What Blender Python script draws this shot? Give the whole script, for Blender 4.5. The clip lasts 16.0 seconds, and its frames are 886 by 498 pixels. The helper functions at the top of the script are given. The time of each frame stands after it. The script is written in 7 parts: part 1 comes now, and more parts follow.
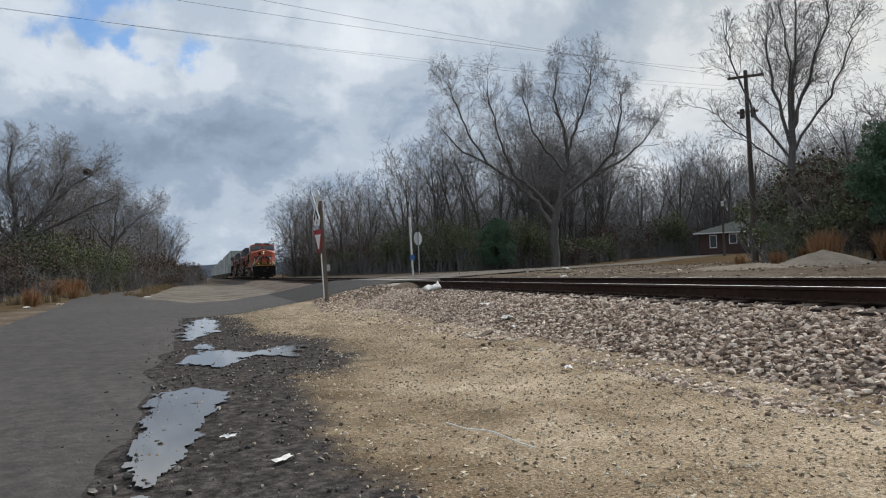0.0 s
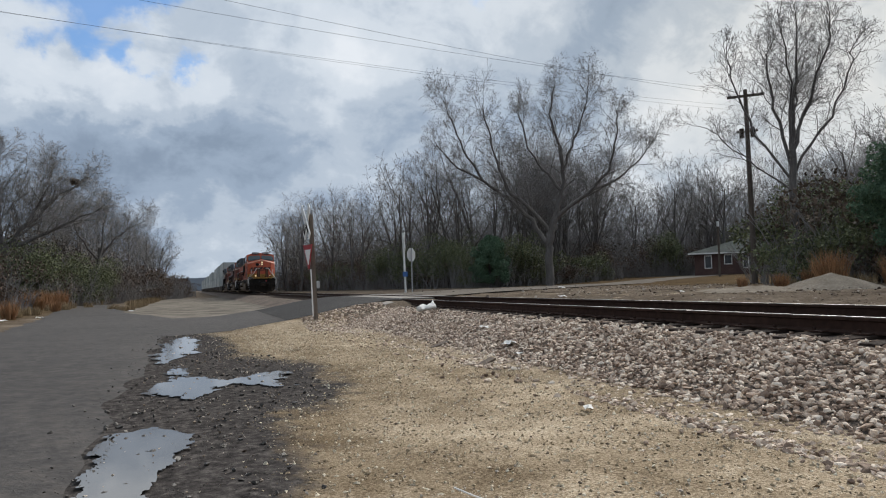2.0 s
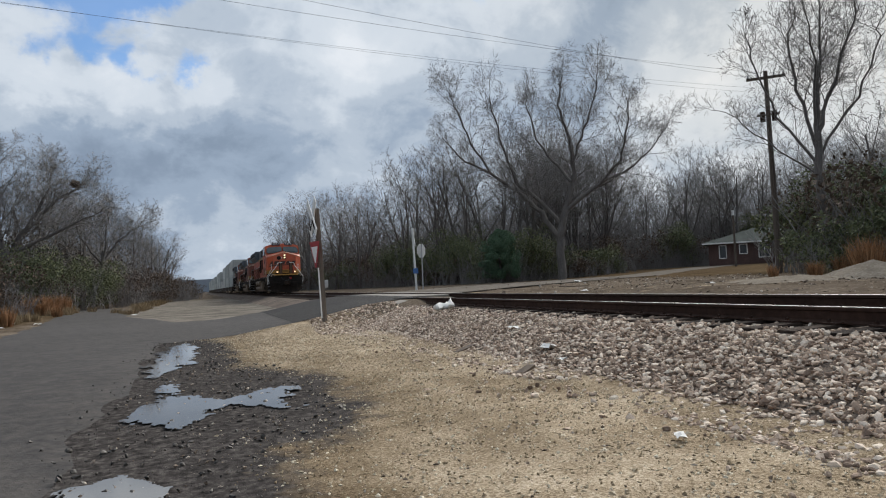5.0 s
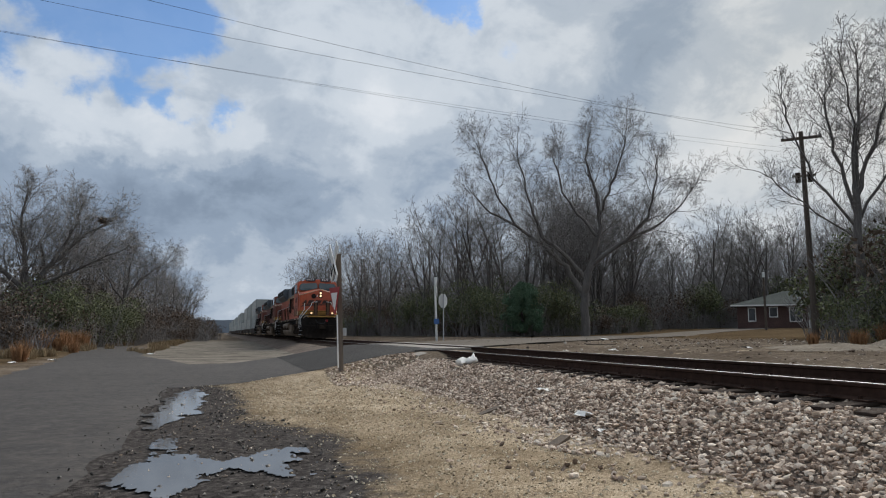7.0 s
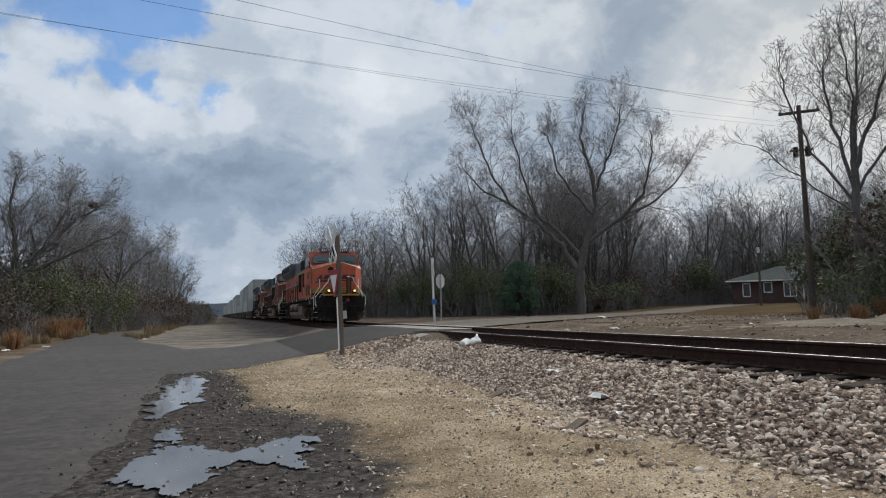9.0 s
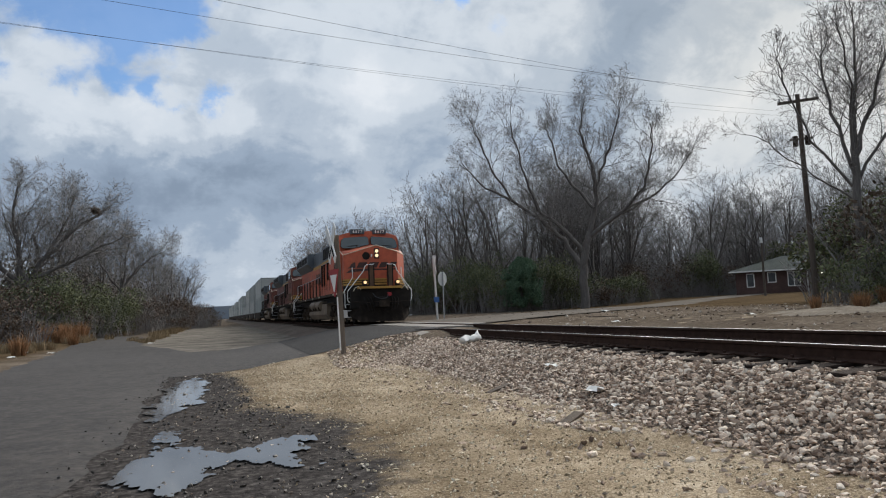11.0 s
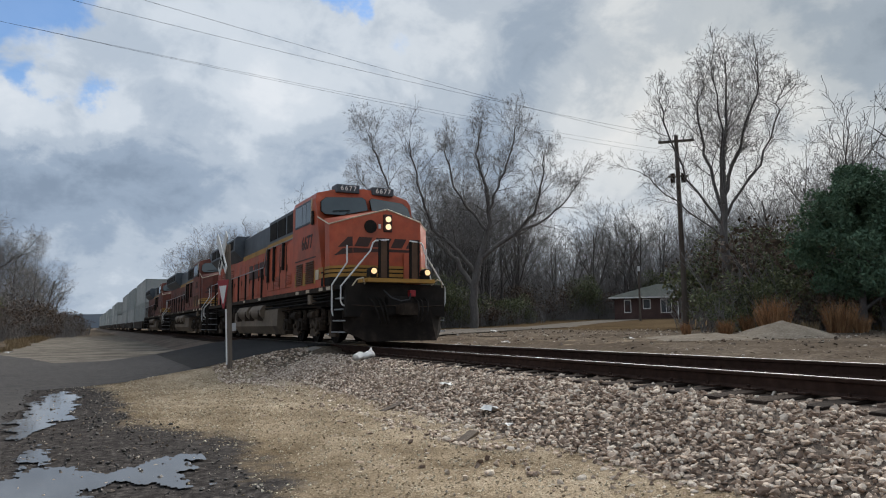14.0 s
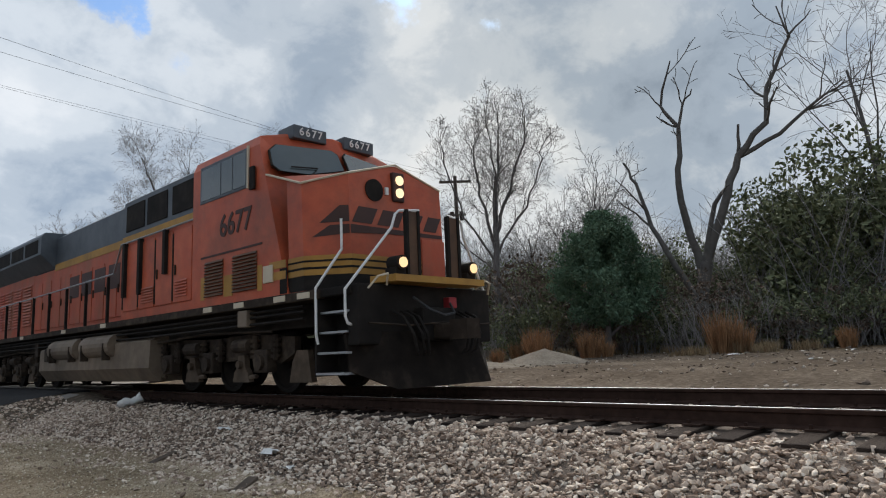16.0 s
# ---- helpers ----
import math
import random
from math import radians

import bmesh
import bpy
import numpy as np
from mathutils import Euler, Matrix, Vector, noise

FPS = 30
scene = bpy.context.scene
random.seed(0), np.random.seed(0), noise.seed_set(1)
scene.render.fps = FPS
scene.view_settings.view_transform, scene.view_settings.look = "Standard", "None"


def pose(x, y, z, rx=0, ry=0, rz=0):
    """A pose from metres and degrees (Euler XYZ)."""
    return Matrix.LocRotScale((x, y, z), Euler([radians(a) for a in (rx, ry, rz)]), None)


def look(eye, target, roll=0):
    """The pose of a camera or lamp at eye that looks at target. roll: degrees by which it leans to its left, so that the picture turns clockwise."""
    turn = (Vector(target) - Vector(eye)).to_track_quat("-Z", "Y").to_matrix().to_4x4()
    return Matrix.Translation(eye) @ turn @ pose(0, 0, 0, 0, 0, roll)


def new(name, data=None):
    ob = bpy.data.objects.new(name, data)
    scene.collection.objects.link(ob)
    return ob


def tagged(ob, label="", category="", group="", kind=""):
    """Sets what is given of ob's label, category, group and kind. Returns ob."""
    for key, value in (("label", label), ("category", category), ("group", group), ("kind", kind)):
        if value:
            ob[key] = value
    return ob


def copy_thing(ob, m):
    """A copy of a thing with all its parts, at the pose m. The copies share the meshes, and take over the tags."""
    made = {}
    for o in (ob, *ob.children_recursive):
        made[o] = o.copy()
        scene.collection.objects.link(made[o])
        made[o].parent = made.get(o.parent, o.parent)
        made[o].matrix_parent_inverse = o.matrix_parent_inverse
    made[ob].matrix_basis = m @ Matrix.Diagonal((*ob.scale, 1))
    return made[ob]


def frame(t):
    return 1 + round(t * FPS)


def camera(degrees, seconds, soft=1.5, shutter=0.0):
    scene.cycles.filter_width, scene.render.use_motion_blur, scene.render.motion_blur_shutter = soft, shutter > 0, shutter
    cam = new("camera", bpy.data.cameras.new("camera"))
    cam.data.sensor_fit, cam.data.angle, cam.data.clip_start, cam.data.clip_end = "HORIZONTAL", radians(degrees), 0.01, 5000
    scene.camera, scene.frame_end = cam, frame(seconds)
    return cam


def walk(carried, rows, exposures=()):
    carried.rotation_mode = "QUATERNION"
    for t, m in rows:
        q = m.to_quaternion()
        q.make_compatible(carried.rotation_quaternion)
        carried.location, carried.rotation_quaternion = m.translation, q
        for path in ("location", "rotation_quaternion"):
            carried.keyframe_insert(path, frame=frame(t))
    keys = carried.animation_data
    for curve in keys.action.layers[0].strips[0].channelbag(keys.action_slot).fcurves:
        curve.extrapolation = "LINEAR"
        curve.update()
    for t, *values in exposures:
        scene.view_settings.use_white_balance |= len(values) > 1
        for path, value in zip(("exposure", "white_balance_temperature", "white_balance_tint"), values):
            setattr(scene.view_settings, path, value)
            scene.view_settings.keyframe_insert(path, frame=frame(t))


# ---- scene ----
cam = camera(67.0, 16.0, soft=1.1)
PATH = [
    (0, (-7.559, 0.432, 1.342), (-6.879, 2.312, 1.404), -1.9),
    (0.5, (-7.465, 0.672, 1.361), (-6.774, 2.547, 1.458), -1.8),
    (1, (-7.392, 0.885, 1.365), (-6.691, 2.755, 1.477), -1.6),
    (1.5, (-7.403, 1.072, 1.407), (-6.699, 2.941, 1.521), -1.1),
    (2, (-7.366, 1.264, 1.409), (-6.663, 3.134, 1.519), -1.1),
    (2.5, (-7.314, 1.428, 1.404), (-6.614, 3.298, 1.509), -1.0),
    (3, (-7.276, 1.582, 1.426), (-6.582, 3.455, 1.526), -1.2),
    (5.3, (-7.167, 2.702, 1.432), (-6.482, 4.578, 1.534), -2.4),
    (5.5, (-7.166, 2.771, 1.445), (-6.487, 4.649, 1.557), -2.3),
    (6, (-7.166, 2.949, 1.452), (-6.511, 4.833, 1.607), -1.7),
    (6.5, (-7.09, 3.124, 1.458), (-6.457, 5.009, 1.664), -0.8),
    (7, (-7.031, 3.251, 1.494), (-6.407, 5.135, 1.743), 0.1),
    (7.5, (-7.017, 3.32, 1.508), (-6.391, 5.2, 1.777), 0.5),
    (8, (-7.055, 3.439, 1.5), (-6.421, 5.317, 1.76), 0.4),
    (8.5, (-7.108, 3.569, 1.514), (-6.464, 5.449, 1.737), -0.2),
    (9, (-7.132, 3.58, 1.524), (-6.486, 5.463, 1.714), -0.8),
    (11.5, (-6.993, 3.493, 1.511), (-6.353, 5.38, 1.693), -2.3),
    (12, (-6.976, 3.485, 1.51), (-6.305, 5.36, 1.697), -2.0),
    (12.5, (-6.985, 3.487, 1.529), (-6.263, 5.342, 1.723), -1.5),
    (13, (-7.031, 3.5, 1.542), (-6.245, 5.328, 1.744), -0.9),
    (13.5, (-7.097, 3.553, 1.532), (-6.24, 5.348, 1.746), -0.6),
    (14, (-7.158, 3.55, 1.525), (-6.228, 5.306, 1.751), -0.4),
    (14.5, (-7.185, 3.558, 1.535), (-6.164, 5.26, 1.78), -0.6),
    (15, (-7.201, 3.509, 1.565), (-6.066, 5.135, 1.829), -0.8),
    (15.5, (-7.216, 3.44, 1.602), (-5.95, 4.962, 1.885), -1.5),
    (16, (-7.235, 3.37, 1.605), (-5.809, 4.738, 1.91), -2.3),
]
walk(cam, [(t, look(e, g, r)) for t, e, g, r in PATH], [(0, 0.42), (3, 0.42), (6, 0.36), (7.5, 0.28), (9, 0.34), (12.5, 0.4), (15, 0.36), (16, 0.46)])

# ---------------------------------------------------------------- light and sky
SUN_AZ, SUN_EL = 52.0, 33.0          # compass from +Y towards +X, degrees
world = bpy.data.worlds.new("sky")
scene.world = world
world.use_nodes = True
wn, wl = world.node_tree.nodes, world.node_tree.links
wn.clear()
w_out, w_bg = wn.new("ShaderNodeOutputWorld"), wn.new("ShaderNodeBackground")
sky = wn.new("ShaderNodeTexSky")
sky.sky_type, sky.sun_disc = "NISHITA", False
sky.sun_elevation, sky.sun_rotation = radians(SUN_EL), radians(SUN_AZ)
sky.air_density, sky.dust_density, sky.ozone_density = 1.2, 0.6, 2.0
w_co = wn.new("ShaderNodeTexCoord")


def w_math(op, a, b=None, c=None):
    n = wn.new("ShaderNodeMath")
    n.operation = op
    for i, v in enumerate((a, b, c)):
        if v is None:
            continue
        if isinstance(v, (int, float)):
            n.inputs[i].default_value = v
        else:
            wl.new(v, n.inputs[i])
    return n.outputs[0]


def w_noise(scale, detail, rough, offset=(0, 0, 0), stretch=(1, 1, 1), distort=0.0, vec=None):
    m, n = wn.new("ShaderNodeMapping"), wn.new("ShaderNodeTexNoise")
    m.inputs["Location"].default_value, m.inputs["Scale"].default_value = offset, stretch
    n.inputs["Scale"].default_value, n.inputs["Detail"].default_value, n.inputs["Roughness"].default_value = scale, detail, rough
    n.inputs["Distortion"].default_value = distort
    wl.new(vec or w_co.outputs["Generated"], m.inputs["Vector"])
    wl.new(m.outputs[0], n.inputs["Vector"])
    return n.outputs["Fac"]


def w_ramp(fac, stops):
    n = wn.new("ShaderNodeValToRGB")
    n.color_ramp.interpolation = "EASE"
    while len(n.color_ramp.elements) < len(stops):
        n.color_ramp.elements.new(0.5)
    for e, (p, c) in zip(n.color_ramp.elements, stops):
        e.position, e.color = p, (*c, 1)
    wl.new(fac, n.inputs[0])
    return n.outputs[0]


def w_mix(fac, a, b, kind="MIX"):
    n = wn.new("ShaderNodeMix")
    n.data_type, n.blend_type = "RGBA", kind
    for sock, v in ((n.inputs[0], fac), (n.inputs[6], a), (n.inputs[7], b)):
        if isinstance(v, (int, float)):
            sock.default_value = v
        elif isinstance(v, tuple):
            sock.default_value = (*v, 1)
        else:
            wl.new(v, sock)
    return n.outputs[2]


# clouds lie on a flat deck: direction divided by its height
w_sep = wn.new("ShaderNodeSeparateXYZ")
wl.new(w_co.outputs["Generated"], w_sep.inputs[0])
w_up = w_math("ADD", w_math("MAXIMUM", w_sep.outputs[2], 0.0), 0.6)
w_deck = wn.new("ShaderNodeCombineXYZ")
wl.new(w_math("DIVIDE", w_sep.outputs[0], w_up), w_deck.inputs[0])
wl.new(w_math("DIVIDE", w_sep.outputs[1], w_up), w_deck.inputs[1])
deck = w_deck.outputs[0]


def w_vec(op, a, b):
    n = wn.new("ShaderNodeVectorMath")
    n.operation = op
    for i, v in enumerate((a, b)):
        if isinstance(v, (tuple, float)):
            n.inputs[i].default_value = v if isinstance(v, tuple) else (v, v, v)
        else:
            wl.new(v, n.inputs[i])
    return n.outputs[0]


def w_warp(scale, detail, amount, vec):
    """Pushes directions about, so that what is placed by them gets torn edges."""
    n = wn.new("ShaderNodeTexNoise")
    n.inputs["Scale"].default_value, n.inputs["Detail"].default_value, n.inputs["Roughness"].default_value = scale, detail, 0.62
    wl.new(w_co.outputs["Generated"], n.inputs["Vector"])
    return w_vec("ADD", vec, w_vec("MULTIPLY", w_vec("SUBTRACT", n.outputs["Color"], 0.5), amount))


torn = w_vec("NORMALIZE", w_warp(16.0, 6.0, 0.09, w_warp(5.0, 3.0, 0.12, w_co.outputs["Generated"])), 0.0)


def w_spots(spots):
    """Soft spots of the sky, summed: (compass, height, radius in degrees, weight)."""
    total = None
    for az, el, r, k in spots:
        d = (math.sin(radians(az)) * math.cos(radians(el)), math.cos(radians(az)) * math.cos(radians(el)), math.sin(radians(el)))
        n = wn.new("ShaderNodeVectorMath")
        n.operation = "DOT_PRODUCT"
        wl.new(torn, n.inputs[0])
        n.inputs[1].default_value = d
        v = w_math("MULTIPLY", w_math("POWER", w_math("MAXIMUM", n.outputs["Value"], 0.0), 1.386 / radians(r) ** 2), k)
        total = v if total is None else w_math("ADD", total, v)
    return total


big = w_noise(2.9, 7.0, 0.52, (3.1, 0.4, 0), (1, 1, 1), 0.15, deck)
fine = w_noise(8.0, 9.0, 0.6, (1.7, 5.2, 0), (1, 1, 1), 0.25, deck)
lump = w_math("ADD", w_math("MULTIPLY", big, 0.5), w_math("MULTIPLY", fine, 0.5))
# sunlit heaps and shaded undersides
heaps = w_spots([(-13, 21.0, 2.6, 0.65), (-15.5, 15.8, 2.6, 0.65), (-10.5, 15.6, 2.2, 0.9), (-6.2, 15.4, 2.2, 1.0), (-1.8, 15.2, 2.2, 0.9), (1.8, 15.6, 1.8, 0.7), (1, 21, 5.0, 0.2), (9, 21, 5.5, 0.25), (13.2, 17.6, 2.0, 0.8), (17, 23, 3.0, 0.3),
                 (23, 22, 3.5, 0.2), (30, 26, 4.0, 0.2), (40.5, 12, 3.2, 0.6), (50, 17, 5.0, 0.9), (42, 17, 4.0, 0.4), (46, 27, 3.0, 0.5), (61.5, 23.5, 2.2, 0.6), (24, 18, 4, 0.25), (2, 6.4, 1.6, 0.5), (-2, 6.6, 1.6, 0.4), (57, 13, 4.0, 0.4)])
shade = w_spots([(-16, 11, 5.0, 0.8), (-7, 9.5, 5.0, 0.8), (2, 10.5, 4.5, 0.6), (-5, 3.5, 4.5, 0.7), (8, 7.5, 4.0, 0.6), (36, 22, 4.5, 0.45), (44, 22, 4.0, 0.35), (33, 17, 3.0, 0.25), (57, 23, 4.0, 0.3), (67, 20, 6.0, 0.4), (75, 24, 6.0, 0.4), (38, 27.5, 3.5, 0.4), (28, 29, 3.0, 0.3)])
level = w_math("ADD", w_math("MULTIPLY", w_math("SUBTRACT", lump, 0.5), 1.45), w_math("ADD", 0.5, w_math("MULTIPLY", w_math("SUBTRACT", heaps, shade), 0.27)))
cloud = w_ramp(level, [(0.16, (1.85, 2.38, 3.15)), (0.34, (2.5, 3.12, 4.0)), (0.5, (3.62, 4.2, 4.95)), (0.66, (4.9, 5.4, 6.0)), (0.9, (5.95, 6.3, 6.75))])
cloud = w_mix(w_spots([(58, 20, 20.0, 1.0)]), cloud, w_mix(1.0, cloud, (1.1, 1.02, 0.91), "MULTIPLY"))
# open blue between them
gap = w_spots([(-8.5, 24.2, 3.6, 1.1), (-4.0, 23.6, 2.6, 0.8), (-1.5, 26, 3.0, 0.7), (-15, 24.6, 2.4, 0.9), (-17.5, 19.3, 2.2, 0.9), (-11.5, 18.2, 1.3, 0.8), (-8.0, 18.9, 1.5, 0.9), (-4.4, 18.0, 1.3, 0.85), (-0.6, 17.6, 1.2, 0.8), (18.4, 27.6, 2.0, 1.1), (20.2, 25.6, 1.3, 0.7), (24.5, 24.6, 1.7, 0.5),
               (43.8, 29.2, 2.0, 0.9), (51, 27.2, 1.5, 0.6), (-30, 30, 9.0, 0.7), (-60, 35, 14.0, 0.6), (5, 44, 9.0, 0.6)])
wisp = w_noise(17.0, 8.0, 0.6, (4.2, 1.9, 0), (1, 1, 1), 0.3, deck)
gap = w_math("ADD", gap, w_math("ADD", w_math("MULTIPLY", w_math("SUBTRACT", fine, 0.53), 1.6), w_math("MULTIPLY", w_math("SUBTRACT", wisp, 0.5), 1.0)))
gap = w_ramp(gap, [(0.38, (0, 0, 0)), (1.0, (1, 1, 1))])
blue = w_mix(1.0, sky.outputs[0], (0.55, 0.78, 1.05), "MULTIPLY")
wl.new(w_mix(w_math("MULTIPLY", gap, 0.85), cloud, blue), w_bg.inputs["Color"])
w_bg.inputs["Strength"].default_value = 0.1
wl.new(w_bg.outputs[0], w_out.inputs[0])

sun = new("sun", bpy.data.lights.new("sun", "SUN"))
sun.data.energy, sun.data.angle, sun.data.color = 4.0, radians(45), (1.0, 0.95, 0.88)
sun.matrix_world = look((0, 0, 60), (-math.sin(radians(SUN_AZ)), -math.cos(radians(SUN_AZ)), 60 - math.tan(radians(SUN_EL))))

# ---------------------------------------------------------------- materials


def material(name, colours, scale=6.0, coarse=0.7, rough=0.85, metal=0.0, bump=0.25, wet=0.0, specular=0.4, island=0.0, piece=0.0, stretch=(1, 1, 1), dirt=None, dirt_amount=0.5):
    """A material with colour varying at two scales. colours: from dark to light. island, piece: variation from part to part."""
    m = bpy.data.materials.new(name)
    m.use_nodes = True
    n, l = m.node_tree.nodes, m.node_tree.links
    p = n["Principled BSDF"]
    co, mp = n.new("ShaderNodeTexCoord"), n.new("ShaderNodeMapping")
    mp.inputs["Scale"].default_value = stretch
    l.new(co.outputs["Object"], mp.inputs[0])

    def nz(s, d, r):
        t = n.new("ShaderNodeTexNoise")
        t.inputs["Scale"].default_value, t.inputs["Detail"].default_value, t.inputs["Roughness"].default_value = s, d, r
        l.new(mp.outputs[0], t.inputs["Vector"])
        return t.outputs["Fac"]

    def mth(op, a, b):
        t = n.new("ShaderNodeMath")
        t.operation = op
        for i, v in enumerate((a, b)):
            if isinstance(v, (int, float)):
                t.inputs[i].default_value = v
            else:
                l.new(v, t.inputs[i])
        return t.outputs[0]

    small, large = nz(scale, 6, 0.6), nz(coarse, 4, 0.55)
    fac = mth("ADD", mth("MULTIPLY", small, 0.6), mth("MULTIPLY", large, 0.4))
    if island:
        g = n.new("ShaderNodeNewGeometry")
        fac = mth("ADD", fac, mth("MULTIPLY", mth("SUBTRACT", g.outputs["Random Per Island"], 0.5), island))
    if piece:
        g = n.new("ShaderNodeObjectInfo")
        fac = mth("ADD", fac, mth("MULTIPLY", mth("SUBTRACT", g.outputs["Random"], 0.5), piece))
    r = n.new("ShaderNodeValToRGB")
    while len(r.color_ramp.elements) < len(colours):
        r.color_ramp.elements.new(0.5)
    lo, hi = (0.3, 0.7) if not (island or piece) else (0.2, 0.8)
    for i, (e, c) in enumerate(zip(r.color_ramp.elements, colours)):
        e.position, e.color = lo + (hi - lo) * i / max(1, len(colours) - 1), (*c, 1)
    l.new(fac, r.inputs[0])
    col = r.outputs[0]
    if dirt:
        k = n.new("ShaderNodeMix")
        k.data_type = "RGBA"
        dr = n.new("ShaderNodeValToRGB")
        dr.color_ramp.elements[0].position, dr.color_ramp.elements[1].position = 0.42, 0.72
        l.new(nz(scale * 0.35, 8, 0.7), dr.inputs[0])
        l.new(mth("MULTIPLY", dr.outputs[0], dirt_amount), k.inputs[0])
        l.new(col, k.inputs[6])
        k.inputs[7].default_value = (*dirt, 1)
        col = k.outputs[2]
    l.new(col, p.inputs["Base Color"])
    p.inputs["Roughness"].default_value, p.inputs["Metallic"].default_value = rough, metal
    p.inputs["Specular IOR Level"].default_value = specular
    if bump:
        b = n.new("ShaderNodeBump")
        b.inputs["Strength"].default_value, b.inputs["Distance"].default_value = bump, 0.02
        l.new(nz(scale * 2.2, 5, 0.65), b.inputs["Height"])
        l.new(b.outputs[0], p.inputs["Normal"])
    return m


def glowing(name, colour, strength):
    m = bpy.data.materials.new(name)
    m.use_nodes = True
    p = m.node_tree.nodes["Principled BSDF"]
    p.inputs["Base Color"].default_value = (*[0.1 * c for c in colour], 1)
    p.inputs["Emission Color"].default_value = (*colour, 1)
    p.inputs["Emission Strength"].default_value = strength
    return m


ASPHALT = material("worn_asphalt", [(0.02, 0.018, 0.0175), (0.039, 0.036, 0.035), (0.072, 0.066, 0.062)], 14, 0.22, 0.85, bump=0.5, specular=0.2, dirt=(0.12, 0.105, 0.092), dirt_amount=0.45)
CONCRETE = material("crossing_concrete", [(0.1, 0.09, 0.078), (0.19, 0.172, 0.15), (0.29, 0.265, 0.235)], 7, 0.5, 0.85, bump=0.3, piece=0.25)
BALLAST_BED = material("ballast_bed", [(0.05, 0.039, 0.032), (0.12, 0.095, 0.078), (0.26, 0.21, 0.17)], 22, 1.0, 0.95, bump=0.9, specular=0.1)
STONE = material("ballast_stone", [(0.18, 0.13, 0.1), (0.34, 0.255, 0.195), (0.47, 0.37, 0.29), (0.59, 0.48, 0.385), (0.76, 0.66, 0.55)], 30, 3, 0.9, specular=0.1, bump=0.3, island=0.75)
PEBBLE = material("tan_pebble", [(0.2, 0.148, 0.09), (0.32, 0.252, 0.16), (0.44, 0.36, 0.245), (0.64, 0.57, 0.44)], 40, 3, 0.85, bump=0.3, island=0.8)
RUBBLE = material("grey_brown_rubble", [(0.09, 0.068, 0.052), (0.18, 0.14, 0.108), (0.28, 0.225, 0.18), (0.5, 0.44, 0.37)], 30, 3, 0.9, specular=0.1, bump=0.3, island=0.8)
CLOD = material("dark_wet_clod", [(0.015, 0.013, 0.011), (0.05, 0.042, 0.034)], 30, 3, 0.5, bump=0.3, island=0.6)
TIE = material("creosoted_tie", [(0.012, 0.009, 0.008), (0.032, 0.023, 0.019), (0.065, 0.049, 0.039)], 9, 1.2, 0.95, specular=0.08, bump=0.8, piece=0.35, stretch=(0.4, 4, 4))
RAIL = material("rusty_rail_side", [(0.02, 0.011, 0.008), (0.04, 0.022, 0.016), (0.065, 0.037, 0.027)], 9, 0.8, 0.9, bump=0.35, specular=0.15)
RAIL_TOP = material("polished_rail_head", [(0.2, 0.195, 0.19), (0.32, 0.315, 0.31)], 12, 1.0, 0.55, 1.0, bump=0.05)
WATER = material("puddle_water", [(0.07, 0.066, 0.062), (0.12, 0.113, 0.105)], 2, 0.3, 0.04, bump=0.012, specular=1.0)
BARK = material("grey_bark", [(0.06, 0.055, 0.052), (0.115, 0.105, 0.099), (0.18, 0.167, 0.156)], 5, 0.7, 0.95, bump=0.5, stretch=(3, 3, 0.6))
TWIG = material("bare_twigs", [(0.15, 0.143, 0.14), (0.26, 0.247, 0.24)], 2, 0.3, 0.95, bump=0.0)
DEADWOOD = material("dead_wood", [(0.06, 0.055, 0.05), (0.13, 0.12, 0.11)], 4, 0.8, 0.95, bump=0.4)
CEDAR = material("cedar_foliage", [(0.05, 0.09, 0.056), (0.085, 0.145, 0.088), (0.13, 0.2, 0.12)], 3, 0.6, 0.9, bump=0.0, island=0.5)
LEAF = material("privet_leaves", [(0.06, 0.072, 0.038), (0.115, 0.13, 0.066), (0.18, 0.19, 0.095)], 3, 0.5, 0.85, bump=0.0, island=0.7)
BROWN_LEAF = material("dry_oak_leaves", [(0.06, 0.045, 0.034), (0.1, 0.074, 0.055), (0.15, 0.108, 0.078)], 3, 0.5, 0.9, bump=0.0, island=0.7)
STRAW = material("broomsedge", [(0.17, 0.088, 0.042), (0.28, 0.15, 0.072), (0.4, 0.23, 0.115)], 3, 0.5, 0.95, bump=0.0, island=0.6)
PALE_STRAW = material("pale_dead_grass", [(0.14, 0.1, 0.055), (0.24, 0.175, 0.1), (0.34, 0.26, 0.155)], 3, 0.5, 0.95, bump=0.0, island=0.6)
ORANGE = material("faded_orange_paint", [(0.38, 0.064, 0.026), (0.48, 0.09, 0.036), (0.57, 0.122, 0.052)], 2.4, 0.3, 0.5, bump=0.03, dirt=(0.1, 0.05, 0.032), dirt_amount=0.7)
ORANGE_DIRTY = material("grimy_orange_paint", [(0.33, 0.062, 0.03), (0.45, 0.088, 0.042), (0.54, 0.12, 0.058)], 2.6, 0.4, 0.6, bump=0.04, dirt=(0.2, 0.115, 0.07), dirt_amount=0.8, stretch=(1, 1, 0.5))
BLACK = material("grimy_black_paint", [(0.012, 0.0105, 0.0095), (0.022, 0.019, 0.017), (0.045, 0.037, 0.03)], 2.5, 0.4, 0.75, bump=0.05, specular=0.08)
# black raised towards blue-grey, so the colour carries the haze over the train
ROOF_BLACK = material("hazed_roof_black", [(0.045, 0.053, 0.062), (0.075, 0.087, 0.1), (0.11, 0.122, 0.135)], 2.5, 0.4, 0.5, bump=0.05)
